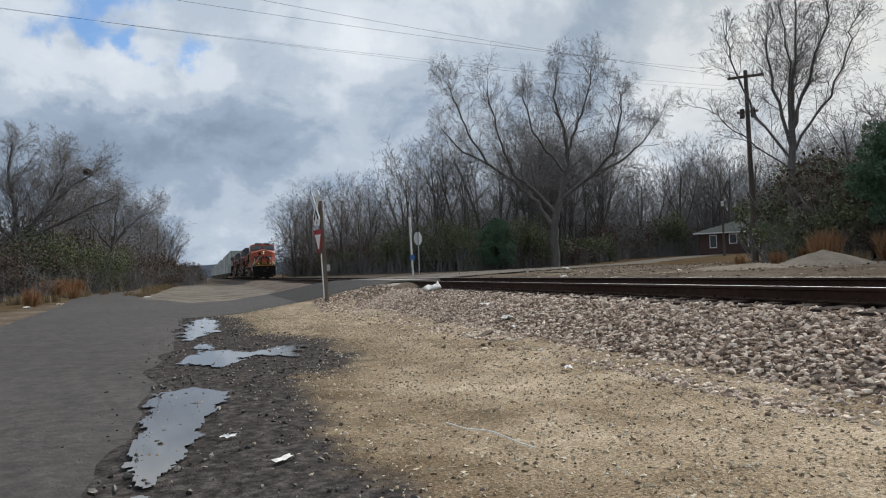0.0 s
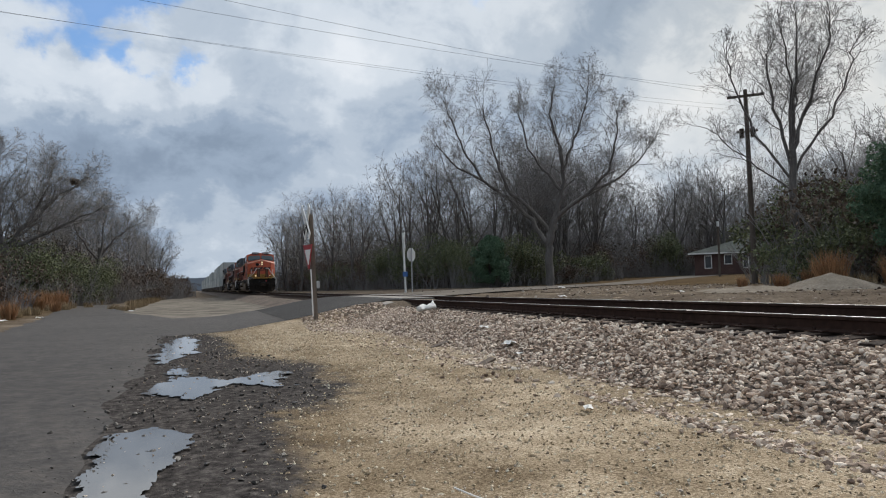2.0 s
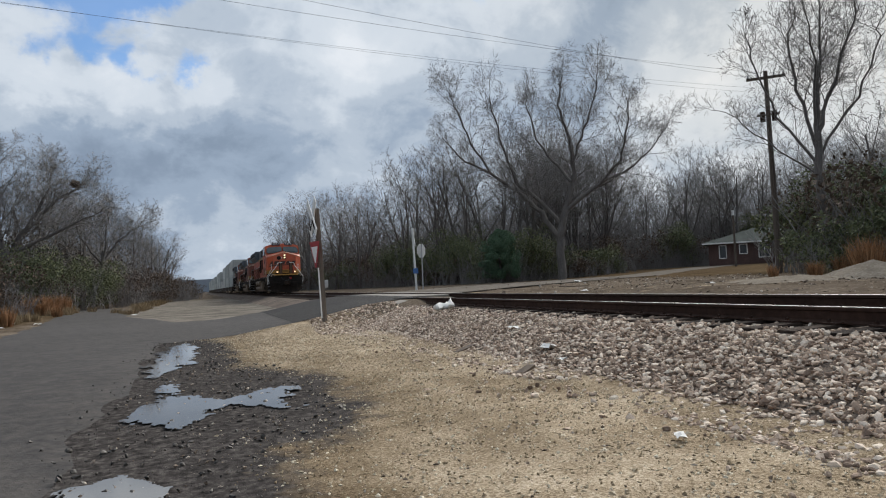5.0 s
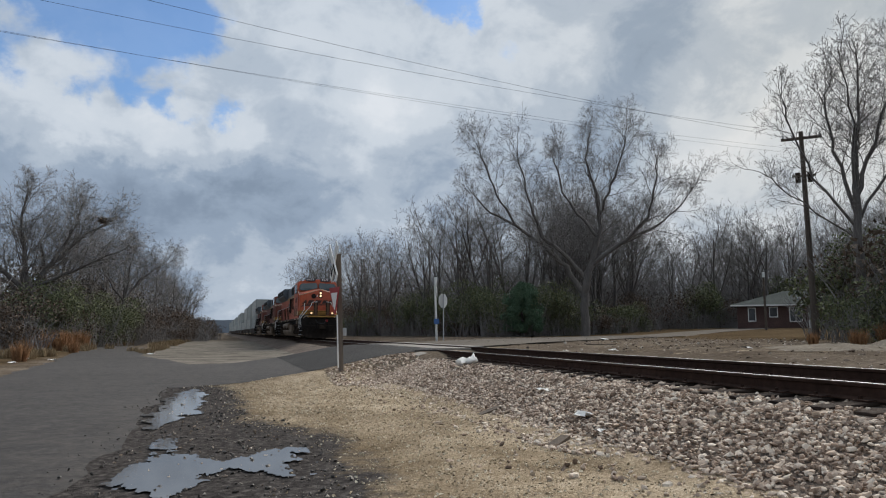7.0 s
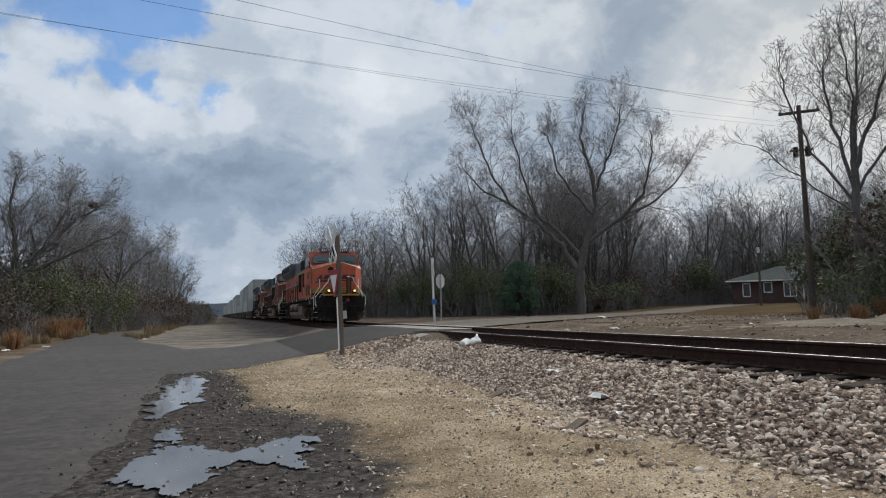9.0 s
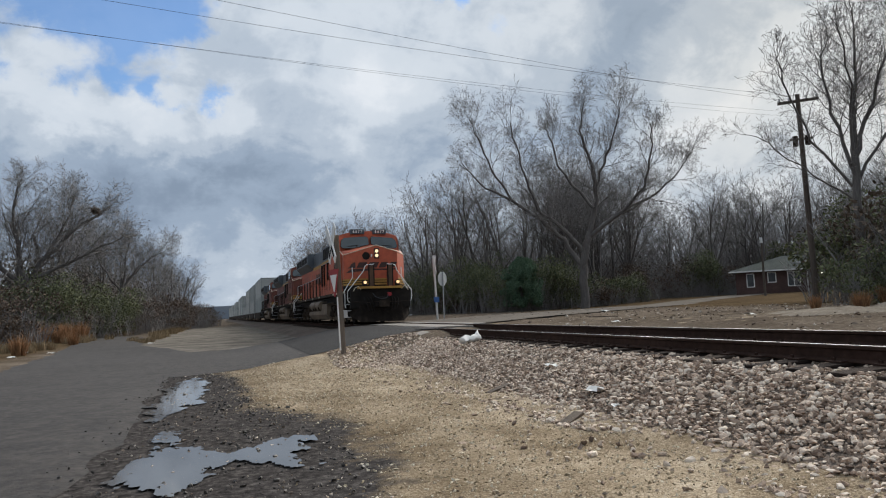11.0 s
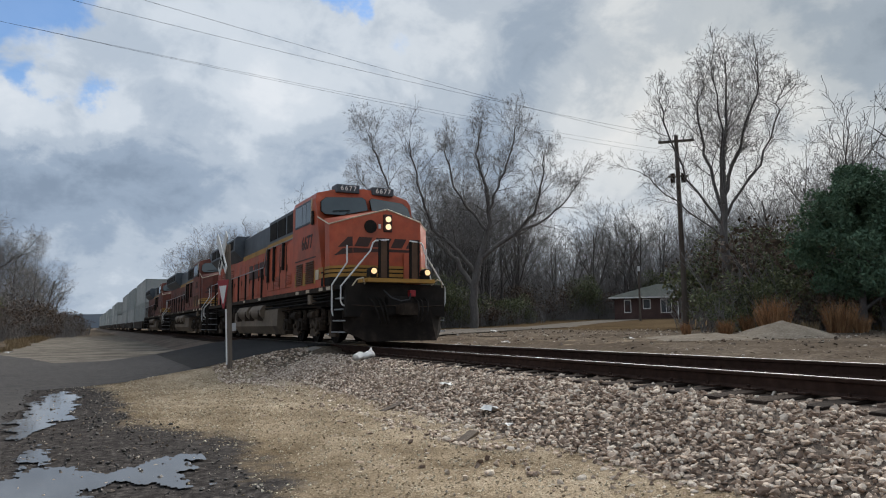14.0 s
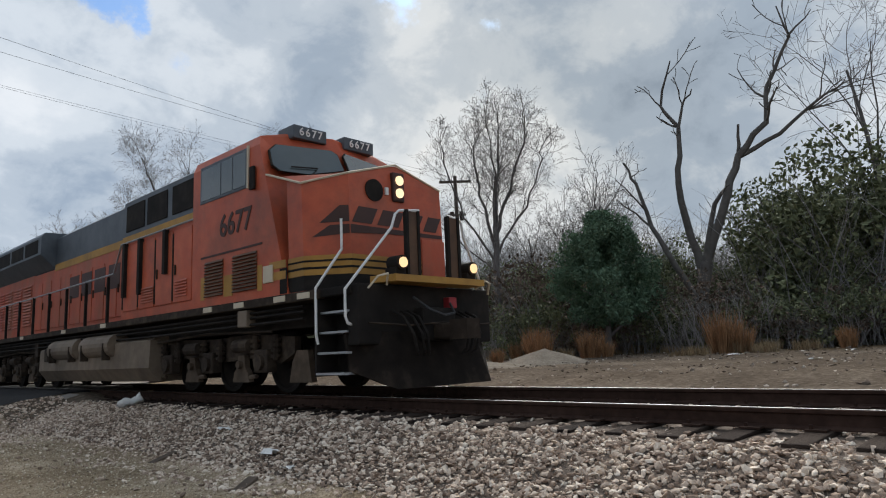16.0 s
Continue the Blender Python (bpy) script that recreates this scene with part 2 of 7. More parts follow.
UNDER = material("dusty_running_gear", [(0.018, 0.013, 0.01), (0.038, 0.028, 0.021), (0.095, 0.07, 0.05)], 5, 0.8, 0.85, bump=0.15, specular=0.15)
RIGGING = material("dusty_brake_steel", [(0.04, 0.029, 0.021), (0.085, 0.062, 0.044), (0.15, 0.112, 0.08)], 3.5, 0.7, 0.8, bump=0.12, specular=0.15)
TANK = material("dusty_fuel_tank", [(0.085, 0.062, 0.045), (0.17, 0.128, 0.09), (0.26, 0.2, 0.145)], 2.2, 0.6, 0.7, bump=0.08)
TRIM_BROWN = material("sooty_brown_louvre", [(0.05, 0.028, 0.018), (0.1, 0.055, 0.032), (0.16, 0.085, 0.045)], 3, 0.5, 0.75, bump=0.08)
YELLOW = material("dull_yellow_paint", [(0.36, 0.18, 0.03), (0.48, 0.26, 0.05)], 3, 0.5, 0.6, bump=0.03, dirt=(0.12, 0.07, 0.03), dirt_amount=0.5)
WHITE = material("chalky_white_paint", [(0.66, 0.65, 0.63), (0.8, 0.79, 0.77)], 4, 0.8, 0.6, bump=0.03)
CREAM = material("cream_stripe", [(0.5, 0.42, 0.3), (0.62, 0.53, 0.4)], 4, 0.8, 0.6, bump=0.0)
GLASS = material("dark_cab_glass", [(0.035, 0.048, 0.05), (0.06, 0.078, 0.08)], 1.5, 0.4, 0.06, bump=0.0, specular=0.8)
STEEL = material("galvanised_steel", [(0.3, 0.31, 0.32), (0.45, 0.46, 0.47)], 5, 1, 0.45, 0.7, bump=0.04)
POLE_WOOD = material("weathered_pole", [(0.05, 0.04, 0.033), (0.09, 0.073, 0.06), (0.14, 0.115, 0.095)], 5, 0.8, 0.9, bump=0.5, stretch=(4, 4, 0.3))
POST_WOOD = material("weathered_sign_post", [(0.07, 0.055, 0.044), (0.13, 0.105, 0.084), (0.19, 0.155, 0.125)], 6, 0.9, 0.9, bump=0.5, stretch=(4, 4, 0.3))
RED = material("sign_red", [(0.28, 0.02, 0.025), (0.36, 0.03, 0.035)], 4, 0.8, 0.5, bump=0.02)
SIGN_BACK = material("bare_sign_back", [(0.5, 0.51, 0.5), (0.62, 0.63, 0.62)], 4, 0.8, 0.5, 0.2, bump=0.02)
BLUE = material("sign_blue", [(0.03, 0.09, 0.25), (0.05, 0.13, 0.32)], 4, 0.8, 0.5, bump=0.0)
BRICK = material("dark_red_brick", [(0.045, 0.028, 0.025), (0.08, 0.047, 0.041), (0.12, 0.075, 0.064)], 8, 0.9, 0.9, bump=0.4)
SHINGLE = material("grey_green_shingle", [(0.045, 0.051, 0.047), (0.075, 0.084, 0.078), (0.115, 0.125, 0.116)], 6, 0.7, 0.95, bump=0.3, specular=0.02)
WINDOW = material("house_window_glass", [(0.02, 0.022, 0.025), (0.04, 0.043, 0.046)], 2, 0.5, 0.1, bump=0.0)
BOX_WHITE = material("white_container", [(0.33, 0.345, 0.33), (0.44, 0.455, 0.435), (0.54, 0.55, 0.53)], 1.2, 0.2, 0.6, bump=0.03, dirt=(0.3, 0.28, 0.25), dirt_amount=0.5)
BOX_GREY = material("pale_grey_container", [(0.24, 0.265, 0.255), (0.32, 0.35, 0.335), (0.41, 0.43, 0.415)], 1.2, 0.2, 0.6, bump=0.03, dirt=(0.22, 0.2, 0.18), dirt_amount=0.5)
FOAM = material("white_foam", [(0.6, 0.59, 0.56), (0.78, 0.77, 0.74)], 8, 1.5, 0.8, bump=0.2)
PILE = material("sand_pile", [(0.12, 0.1, 0.08), (0.22, 0.19, 0.153), (0.34, 0.3, 0.25)], 14, 1.5, 0.95, bump=0.6, specular=0.0)
PLANK = material("old_plank", [(0.05, 0.035, 0.025), (0.12, 0.09, 0.065)], 6, 1, 0.9, bump=0.5)
CABLE = material("black_cable", [(0.03, 0.03, 0.032), (0.05, 0.05, 0.052)], 3, 1, 0.7, bump=0.0)
EMBLEM = material("worn_dark_emblem", [(0.035, 0.016, 0.012), (0.07, 0.027, 0.018)], 2.5, 0.5, 0.6, bump=0.02)
UNDERGROWTH = material("grey_brown_undergrowth", [(0.075, 0.064, 0.056), (0.125, 0.106, 0.092), (0.175, 0.15, 0.126)], 3, 0.3, 0.95, bump=0.0, island=0.6)
LAMP = glowing("lit_headlamp", (1.0, 0.72, 0.42), 1.05)
LAMP_DIM = glowing("lit_ditch_lamp", (1.0, 0.64, 0.33), 0.95)
PLOUGH = material("scuffed_black_steel", [(0.009, 0.0075, 0.0065), (0.019, 0.015, 0.0125), (0.055, 0.042, 0.032)], 3.5, 0.6, 0.85, bump=0.1, specular=0.06)
# lightened to blue-grey: distance haze put into the hills' colour
HILL = material("hazy_wooded_hill", [(0.2, 0.235, 0.28), (0.26, 0.295, 0.34)], 0.05, 0.01, 1.0, bump=0.0)

# ---------------------------------------------------------------- mesh helpers


def mesh_object(name, verts, faces, mat, parent=None, smooth=False):
    me = bpy.data.meshes.new(name)
    me.from_pydata(verts, [], faces)
    me.materials.append(mat)
    if smooth:
        me.shade_smooth()
    me.update()
    ob = new(name, me)
    if parent:
        ob.parent = parent
    return ob


def part(name, bm, mat, parent=None, label="", smooth=False):
    """Links a bmesh as one mesh object under a thing or a part."""
    bmesh.ops.recalc_face_normals(bm, faces=bm.faces)
    me = bpy.data.meshes.new(name)
    bm.to_mesh(me)
    bm.free()
    me.materials.append(mat)
    if smooth:
        me.shade_smooth()
    ob = new(name, me)
    if parent:
        ob.parent = parent
    if label:
        tagged(ob, label)
    return ob


def empty(name, m=None):
    ob = new(name)
    ob.empty_display_size = 0.3
    if m:
        ob.matrix_basis = m
    return ob


def box(bm, x0, x1, y0, y1, z0, z1, bevel=0.0):
    vs = [bm.verts.new((x, y, z)) for z in (z0, z1) for y in (y0, y1) for x in (x0, x1)]
    fs = [bm.faces.new([vs[i] for i in f]) for f in ((0, 2, 3, 1), (4, 5, 7, 6), (0, 1, 5, 4), (1, 3, 7, 5), (3, 2, 6, 7), (2, 0, 4, 6))]
    if bevel:
        bmesh.ops.bevel(bm, geom=list({e for f in fs for e in f.edges}), offset=bevel, segments=2, affect="EDGES", profile=0.6)
    return bm


def slab(x0, x1, y0, y1, z0, z1, bevel=0.0):
    return box(bmesh.new(), x0, x1, y0, y1, z0, z1, bevel)


def prism(bm, outline, axis, a, b):
    """The outline (pairs in the plane across the axis, in the order x, y, z) drawn out along the axis from a to b."""
    def place(p, c):
        q = list(p)
        q.insert("xyz".index(axis), c)
        return q
    lo = [bm.verts.new(place(p, a)) for p in outline]
    hi = [bm.verts.new(place(p, b)) for p in outline]
    n = len(outline)
    bm.faces.new(lo)
    bm.faces.new(hi[::-1])
    for i in range(n):
        bm.faces.new((lo[i], hi[i], hi[(i + 1) % n], lo[(i + 1) % n]))
    return bm


def tube(bm, pts, r, n=6, r_end=None):
    """A round bar along pts."""
    pts = [Vector(p) for p in pts]
    rings = []
    for i, p in enumerate(pts):
        d = (pts[min(i + 1, len(pts) - 1)] - pts[max(i - 1, 0)]).normalized()
        a = d.orthogonal().normalized() if i == 0 else (rings_a - d * rings_a.dot(d)).normalized()
        rings_a = a
        c = d.cross(a)
        rr = r if r_end is None else r + (r_end - r) * i / (len(pts) - 1)
        rings.append([bm.verts.new(p + (a * math.cos(k * math.tau / n) + c * math.sin(k * math.tau / n)) * rr) for k in range(n)])
    for u, v in zip(rings, rings[1:]):
        for k in range(n):
            bm.faces.new((u[k], u[(k + 1) % n], v[(k + 1) % n], v[k]))
    bm.faces.new(rings[0][::-1])
    bm.faces.new(rings[-1])
    return bm


def bar(pts, r, n=6):
    return tube(bmesh.new(), pts, r, n)


def interp(x, pts):
    return float(np.interp(x, [p[0] for p in pts], [p[1] for p in pts]))


# ---------------------------------------------------------------- the ground's height
RAIL_Z = 1.0
BASE = [(-2500, 6.0), (-400, 1.5), (-60, 0.5), (-22, 0.3), (-14, 0.28), (-5, 0.28), (-3.6, 0.29), (-2.6, 0.42), (-1.9, 0.55), (1.9, 0.6), (3.2, 0.74), (6, 0.98),
        (12, 1.08), (25, 1.25), (45, 2.0), (80, 2.7), (400, 6.0), (2500, 12.0)]
RAMP = [(-8.0, 0.28), (-6.4, 0.33), (-4.5, 0.55), (-2.6, 0.88), (-1.5, 0.98), (1.5, 1.02), (6, 1.1), (12, 1.16), (25, 1.3)]
NEAR_EDGE = [(-8.05, 19.3), (-5.0, 21.0), (-1.4, 22.4), (2, 25.4), (12, 34), (34, 51), (60, 64)]
FAR_EDGE = [(-8.05, 31), (-5.0, 31.5), (-1.4, 33), (2, 35), (12, 42.5), (34, 57), (60, 69)]


def ground_h(x, y):
    b = interp(x, BASE)
    if -8.05 <= x <= 25 and 10 < y < 70:
        n, f = interp(x, NEAR_EDGE), interp(x, FAR_EDGE)
        d = max(n - y, y - f, 0.0)
        k = max(0.0, 1 - d / (1.8 if x < -1.5 else 4.0))
        b = b + max(0.0, interp(x, RAMP) - 0.03 - b) * k * k * (3 - 2 * k)
    return b


def steps(stops):
    out = []
    for a, b, s in stops:
        out += list(np.arange(a, b, s))
    return out


def blob(x, y, cx, cy, rx, ry):
    return math.hypot((x - cx) / rx, (y - cy) / ry)


def build_ground():
    xs = sorted(set([round(v, 3) for v in steps([(-2500, -400, 420), (-400, -60, 68), (-60, -22, 6), (-22, -14, 1.0), (-14, -9, 0.5), (-9, -1.8, 0.18), (-1.8, 2, 0.5), (2, 12, 0.7), (12, 25, 1.3), (25, 45, 4), (45, 80, 7), (80, 400, 64), (400, 2501, 420)])] + [p[0] for p in BASE]))
    ys = [round(v, 3) for v in steps([(-2500, -100, 480), (-100, -8, 11), (-8, 2, 1.0), (2, 24, 0.2), (24, 60, 0.8), (60, 140, 6), (140, 500, 60), (500, 3001, 500)])]
    verts, wet, gravel, grass, lot, damp = [], [], [], [], [], []
    for y in ys:
        for x in xs:
            n1 = noise.noise((x * 0.9, y * 0.5, 3.0))
            n2 = noise.noise((x * 2.6, y * 1.7, 7.0))
            near = -8.6 < x < -3.4 and -8 < y < 24
            z = ground_h(x, y) + ((0.022 * n1 + 0.008 * n2) * min(1, max(0, (x + 7.6) / 0.8)) if near and x > -7.6 else 0.0)
            if x > 3.2 and y < 90:
                z += 0.05 * n1 + 0.03 * n2
            verts.append((x, y, z))
            # damp ground round the puddles along the road's edge
            d = min(blob(x, y, -7.9, 3.5, 1.15, 4.2), blob(x, y, -7.2, 10.4, 1.45, 3.0), blob(x, y, -7.6, 15.5, 0.95, 5.0), blob(x, y, -7.9, 7.5, 1.2, 6))
            wet.append(min(1, max(0, 1.6 - d)))
            damp.append(min(1, max(0, (2.5 - d) / 1.5)))
            g = min(1, max(0, (x + 9) / 0.6)) * min(1, max(0, (3 - x) / 0.6)) * (1 if y < 40 else 0.6)
            if -11.5 < x < -3.2 and y > 31:
                g = 0.0
            if x > 3:
                g = 0.37 * max(0.0, 1 - blob(x, y, 8.5, 21, 5.5, 10) ** 4)
            if x > -3.2 and x < 3 and 17 < y < 25:
                g = 0.0
            gravel.append(g)
            lot.append(0.72 * min(1, (x + 11.5) / 0.8) * max(0.0, min(1, (150 - y) / 60)) if -11.5 < x < -2.6 and y > 31 else 0.0)
            gr = 0.0
            if x < -12.5:
                gr = min(1, (-12.5 - x) / 4)
            elif x > 14:
                gr = min(1, (x - 14) / 10)
            grass.append(gr)
    w = len(xs)
    faces = [(j * w + i, j * w + i + 1, (j + 1) * w + i + 1, (j + 1) * w + i) for j in range(len(ys) - 1) for i in range(w - 1)]
    m = bpy.data.materials.new("gravel_and_soil")
    m.use_nodes = True
    n, l = m.node_tree.nodes, m.node_tree.links
    p = n["Principled BSDF"]
    p.inputs["Specular IOR Level"].default_value = 0.0
    co = n.new("ShaderNodeTexCoord")

    def nz(s, d=6, r=0.6):
        t = n.new("ShaderNodeTexNoise")
        t.inputs["Scale"].default_value, t.inputs["Detail"].default_value, t.inputs["Roughness"].default_value = s, d, r
        l.new(co.outputs["Object"], t.inputs["Vector"])
        return t.outputs["Fac"]

    def ramp(fac, stops):
        r = n.new("ShaderNodeValToRGB")
        while len(r.color_ramp.elements) < len(stops):
            r.color_ramp.elements.new(0.5)
        for e, (q, c) in zip(r.color_ramp.elements, stops):
            e.position, e.color = q, (*c, 1)
        l.new(fac, r.inputs[0])
        return r.outputs[0]

    def mth(op, a, b):
        t = n.new("ShaderNodeMath")
        t.operation = op
        for i, v in enumerate((a, b)):
            if isinstance(v, (int, float)):
                t.inputs[i].default_value = v
            else:
                l.new(v, t.inputs[i])
        return t.outputs[0]

    def mix(f, a, b):
        k = n.new("ShaderNodeMix")
        k.data_type = "RGBA"
        l.new(f, k.inputs[0])
        l.new(a, k.inputs[6])
        l.new(b, k.inputs[7])
        return k.outputs[2]

    def attr(name):
        a = n.new("ShaderNodeAttribute")
        a.attribute_name = name
        return a.outputs["Fac"]

    cell, chip = n.new("ShaderNodeTexVoronoi"), n.new("ShaderNodeSeparateColor")
    cell.inputs["Scale"].default_value = 75
    l.new(co.outputs["Object"], cell.inputs["Vector"])
    l.new(cell.outputs["Color"], chip.inputs[0])
    grain = mth("ADD", mth("ADD", mth("MULTIPLY", nz(70, 4, 0.8), 0.46), mth("MULTIPLY", nz(1.1, 7, 0.68), 0.42)), mth("MULTIPLY", chip.outputs[0], 0.14))
    tan = ramp(grain, [(0.36, (0.085, 0.061, 0.04)), (0.46, (0.22, 0.169, 0.113)), (0.54, (0.345, 0.275, 0.19)), (0.65, (0.58, 0.49, 0.375))])
    soil = ramp(mth("ADD", mth("MULTIPLY", nz(9, 7, 0.7), 0.6), mth("MULTIPLY", nz(0.5, 5, 0.6), 0.4)), [(0.34, (0.055, 0.043, 0.033)), (0.5, (0.115, 0.092, 0.071)), (0.66, (0.22, 0.183, 0.145))])
    dead = ramp(mth("ADD", mth("MULTIPLY", nz(5, 7, 0.7), 0.6), mth("MULTIPLY", nz(0.25, 5, 0.6), 0.4)), [(0.32, (0.04, 0.028, 0.017)), (0.5, (0.085, 0.061, 0.037)), (0.68, (0.145, 0.108, 0.066))])
    mud = ramp(nz(13, 9, 0.75), [(0.36, (0.022, 0.0205, 0.02)), (0.52, (0.062, 0.056, 0.053)), (0.68, (0.14, 0.127, 0.118))])
    edge = mth("MULTIPLY", mth("SUBTRACT", nz(1.6, 6, 0.65), 0.5), 1.1)
    wetness = ramp(mth("ADD", attr("wet"), edge), [(0.38, (0, 0, 0)), (0.62, (1, 1, 1))])
    gm = ramp(mth("ADD", attr("gravel"), edge), [(0.4, (0, 0, 0)), (0.6, (1, 1, 1))])
    gs = ramp(mth("ADD", attr("grass"), edge), [(0.35, (0, 0, 0)), (0.65, (1, 1, 1))])
    brown = ramp(grain, [(0.36, (0.06, 0.043, 0.027)), (0.48, (0.14, 0.103, 0.064)), (0.65, (0.31, 0.245, 0.17))])
    tan = mix(ramp(mth("ADD", attr("damp"), mth("MULTIPLY", edge, 1.2)), [(0.3, (0, 0, 0)), (0.85, (0.8, 0.8, 0.8))]), tan, brown)
    pale = ramp(mth("ADD", mth("MULTIPLY", nz(12, 6, 0.7), 0.45), mth("MULTIPLY", nz(0.6, 6, 0.65), 0.55)), [(0.36, (0.07, 0.062, 0.054)), (0.5, (0.165, 0.148, 0.126)), (0.64, (0.27, 0.245, 0.21))])
    lm = ramp(mth("ADD", attr("lot"), edge), [(0.4, (0, 0, 0)), (0.6, (1, 1, 1))])
    c = mix(wetness, mix(lm, mix(gs, mix(gm, soil, tan), dead), pale), mud)
    l.new(c, p.inputs["Base Color"])
    l.new(ramp(wetness, [(0, (0.92, 0.92, 0.92)), (1, (0.5, 0.5, 0.5))]), p.inputs["Roughness"])
    b = n.new("ShaderNodeBump")
    b.inputs["Strength"].default_value, b.inputs["Distance"].default_value = 0.7, 0.02
    l.new(nz(60, 4, 0.7), b.inputs["Height"])
    l.new(b.outputs[0], p.inputs["Normal"])
    g = mesh_object("ground", verts, faces, m, smooth=True)
    for name, data in (("wet", wet), ("gravel", gravel), ("grass", grass), ("lot", lot), ("damp", damp)):
        g.data.attributes.new(name, "FLOAT", "POINT").data.foreach_set("value", np.array(data, dtype=np.float32))
    tagged(g, "tan gravel and soil with damp mud along the road", "ground", kind="structure")


build_ground()


def ribbon(name, rows, lift, mat, label, category, across=14):
    """A road laid over the ground. rows: (left x, left y, right x, right y)."""
    verts, faces = [], []
    for k, (ax, ay, bx, by) in enumerate(rows):
        for i in range(across + 1):
            s = i / across
            x, y = ax + (bx - ax) * s, ay + (by - ay) * s
            if i in (0, across):
                x += 0.2 * noise.noise((x * 0.8, y * 0.7, 11.0)) + 0.13 * noise.noise((x * 0.8, y * 1.7, 31.0)) + 0.07 * noise.noise((x * 2, y * 6, 4.0))
                y += 0.10 * noise.noise((x * 1.7, y * 0.8, 21.0)) if category == "road crossing" else 0
            z = (lift(x, y) if callable(lift) else lift) - (0.03 if i in (0, across) else 0)
            verts.append((x, y, z))
    w = across + 1
    for k in range(len(rows) - 1):
        for i in range(across):
            faces.append((k * w + i, k * w + i + 1, (k + 1) * w + i + 1, (k + 1) * w + i))
    ob = mesh_object(name, verts, faces, mat, smooth=True)
    return tagged(ob, label, category, kind="structure")


ROAD = [(-40, -12.6, -8.05), (0, -12.1, -8.05), (20, -12.3, -8.05), (31, -13.2, -8.05), (36, -13.7, -9.3), (42, -14.4, -10.9), (55, -16.2, -11.6), (64, -19, -13.0), (72, -24, -17), (80, -32, -24), (100, -58, -50)]
rows = []
for y in steps([(-40, 0, 2), (0, 45, 0.3), (45, 101, 2)]):
    rows.append((interp(y, [(r[0], r[1]) for r in ROAD]), y, interp(y, [(r[0], r[2]) for r in ROAD]), y))
ribbon("main_road", rows, lambda x, y: 0.312 if x > -14 else ground_h(x, y) + 0.03, ASPHALT, "worn dark asphalt road with a broken edge", "road")
rows = []
for x in steps([(-8.6, -4.6, 0.2)]) + [-4.6]:
    rows.append((x, interp(x, NEAR_EDGE), x, interp(x, FAR_EDGE)))
ribbon("crossing_mouth", rows, lambda x, y: max(0.316, interp(x, RAMP) + 0.01), ASPHALT, "worn asphalt where the crossing road leaves the main road", "road")
rows = []
for x in steps([(-4.85, -1.45, 0.2)]) + [-1.45]:
    rows.append((x, interp(x, NEAR_EDGE), x, interp(x, FAR_EDGE)))
NEW_ASPHALT = material("newer_asphalt", [(0.014, 0.0135, 0.0135), (0.026, 0.025, 0.025), (0.045, 0.043, 0.042)], 16, 0.3, 0.9, bump=0.4, specular=0.12)
ribbon("crossing_approach", rows, lambda x, y: max(0.32, interp(x, RAMP) + 0.018), NEW_ASPHALT, "dark newer asphalt ramp rising to the railway crossing", "road")
rows = []
for x in [1.52] + steps([(1.7, 60, 0.6)]):
    rows.append((x, interp(x, NEAR_EDGE), x, interp(x, FAR_EDGE)))
FAR_ROAD = material("bleached_asphalt", [(0.1, 0.088, 0.076), (0.15, 0.134, 0.117), (0.21, 0.19, 0.168)], 9, 0.3, 0.95, bump=0.3, specular=0.0)
ribbon("far_road", rows, lambda x, y: max(interp(x, RAMP) if x < 25 else 0, ground_h(x, y)) + 0.05, FAR_ROAD, "bleached grey road leading away from the crossing", "road", 10)

def puddle(outline, seed, cell=0.02, ragged=1.0):
    """Still water with a ragged shore and small islands, as cells of a fine grid inside a warped outline."""
    pts = [Vector(p) for p in outline]
    x0, x1, y0, y1 = min(p.x for p in pts) - 0.2, max(p.x for p in pts) + 0.2, min(p.y for p in pts) - 0.3, max(p.y for p in pts) + 0.3
    nx, ny = int((x1 - x0) / cell), int((y1 - y0) / (cell * 1.5))
    verts, faces, index = [], [], {}

    def depth(x, y):
        inside, best = False, 9.0
        for p, q in zip(pts, pts[1:] + pts[:1]):
            if (p.y > y) != (q.y > y) and x < p.x + (q.x - p.x) * (y - p.y) / (q.y - p.y):
                inside = not inside
            e = q - p
            s = max(0.0, min(1.0, ((x - p.x) * e.x + (y - p.y) * e.y) / e.length_squared))
            best = min(best, math.hypot(x - p.x - e.x * s, y - p.y - e.y * s))
        return best if inside else -best

    def vert(i, j):
        if (i, j) not in index:
            index[i, j] = len(verts)
            x, y = x0 + i * cell, y0 + j * cell * 1.5
            verts.append((x + 0.014 * noise.noise((x * 30, y * 30, 1)), y + 0.02 * noise.noise((x * 30, y * 30, 9)), 0.299))
        return index[i, j]

    for j in range(ny):
        for i in range(nx):
            x, y = x0 + (i + 0.5) * cell, y0 + (j + 0.5) * cell * 1.5
            d = depth(x, y) + ragged * (0.14 * noise.noise((x * 2.2, y * 1.1, seed)) + 0.13 * noise.noise((x * 5, y * 2.8, seed + 3.0)) + 0.08 * noise.noise((x * 12, y * 7, seed)) + 0.03 * noise.noise((x * 30, y * 18, seed)))
            if d > 0.02:
                faces.append((vert(i, j), vert(i + 1, j), vert(i + 1, j + 1), vert(i, j + 1)))
    ob = mesh_object("puddle", verts, faces, WATER)
    return tagged(ob, "shallow puddle of muddy water reflecting the sky", "puddle", "puddles along the road", "structure")


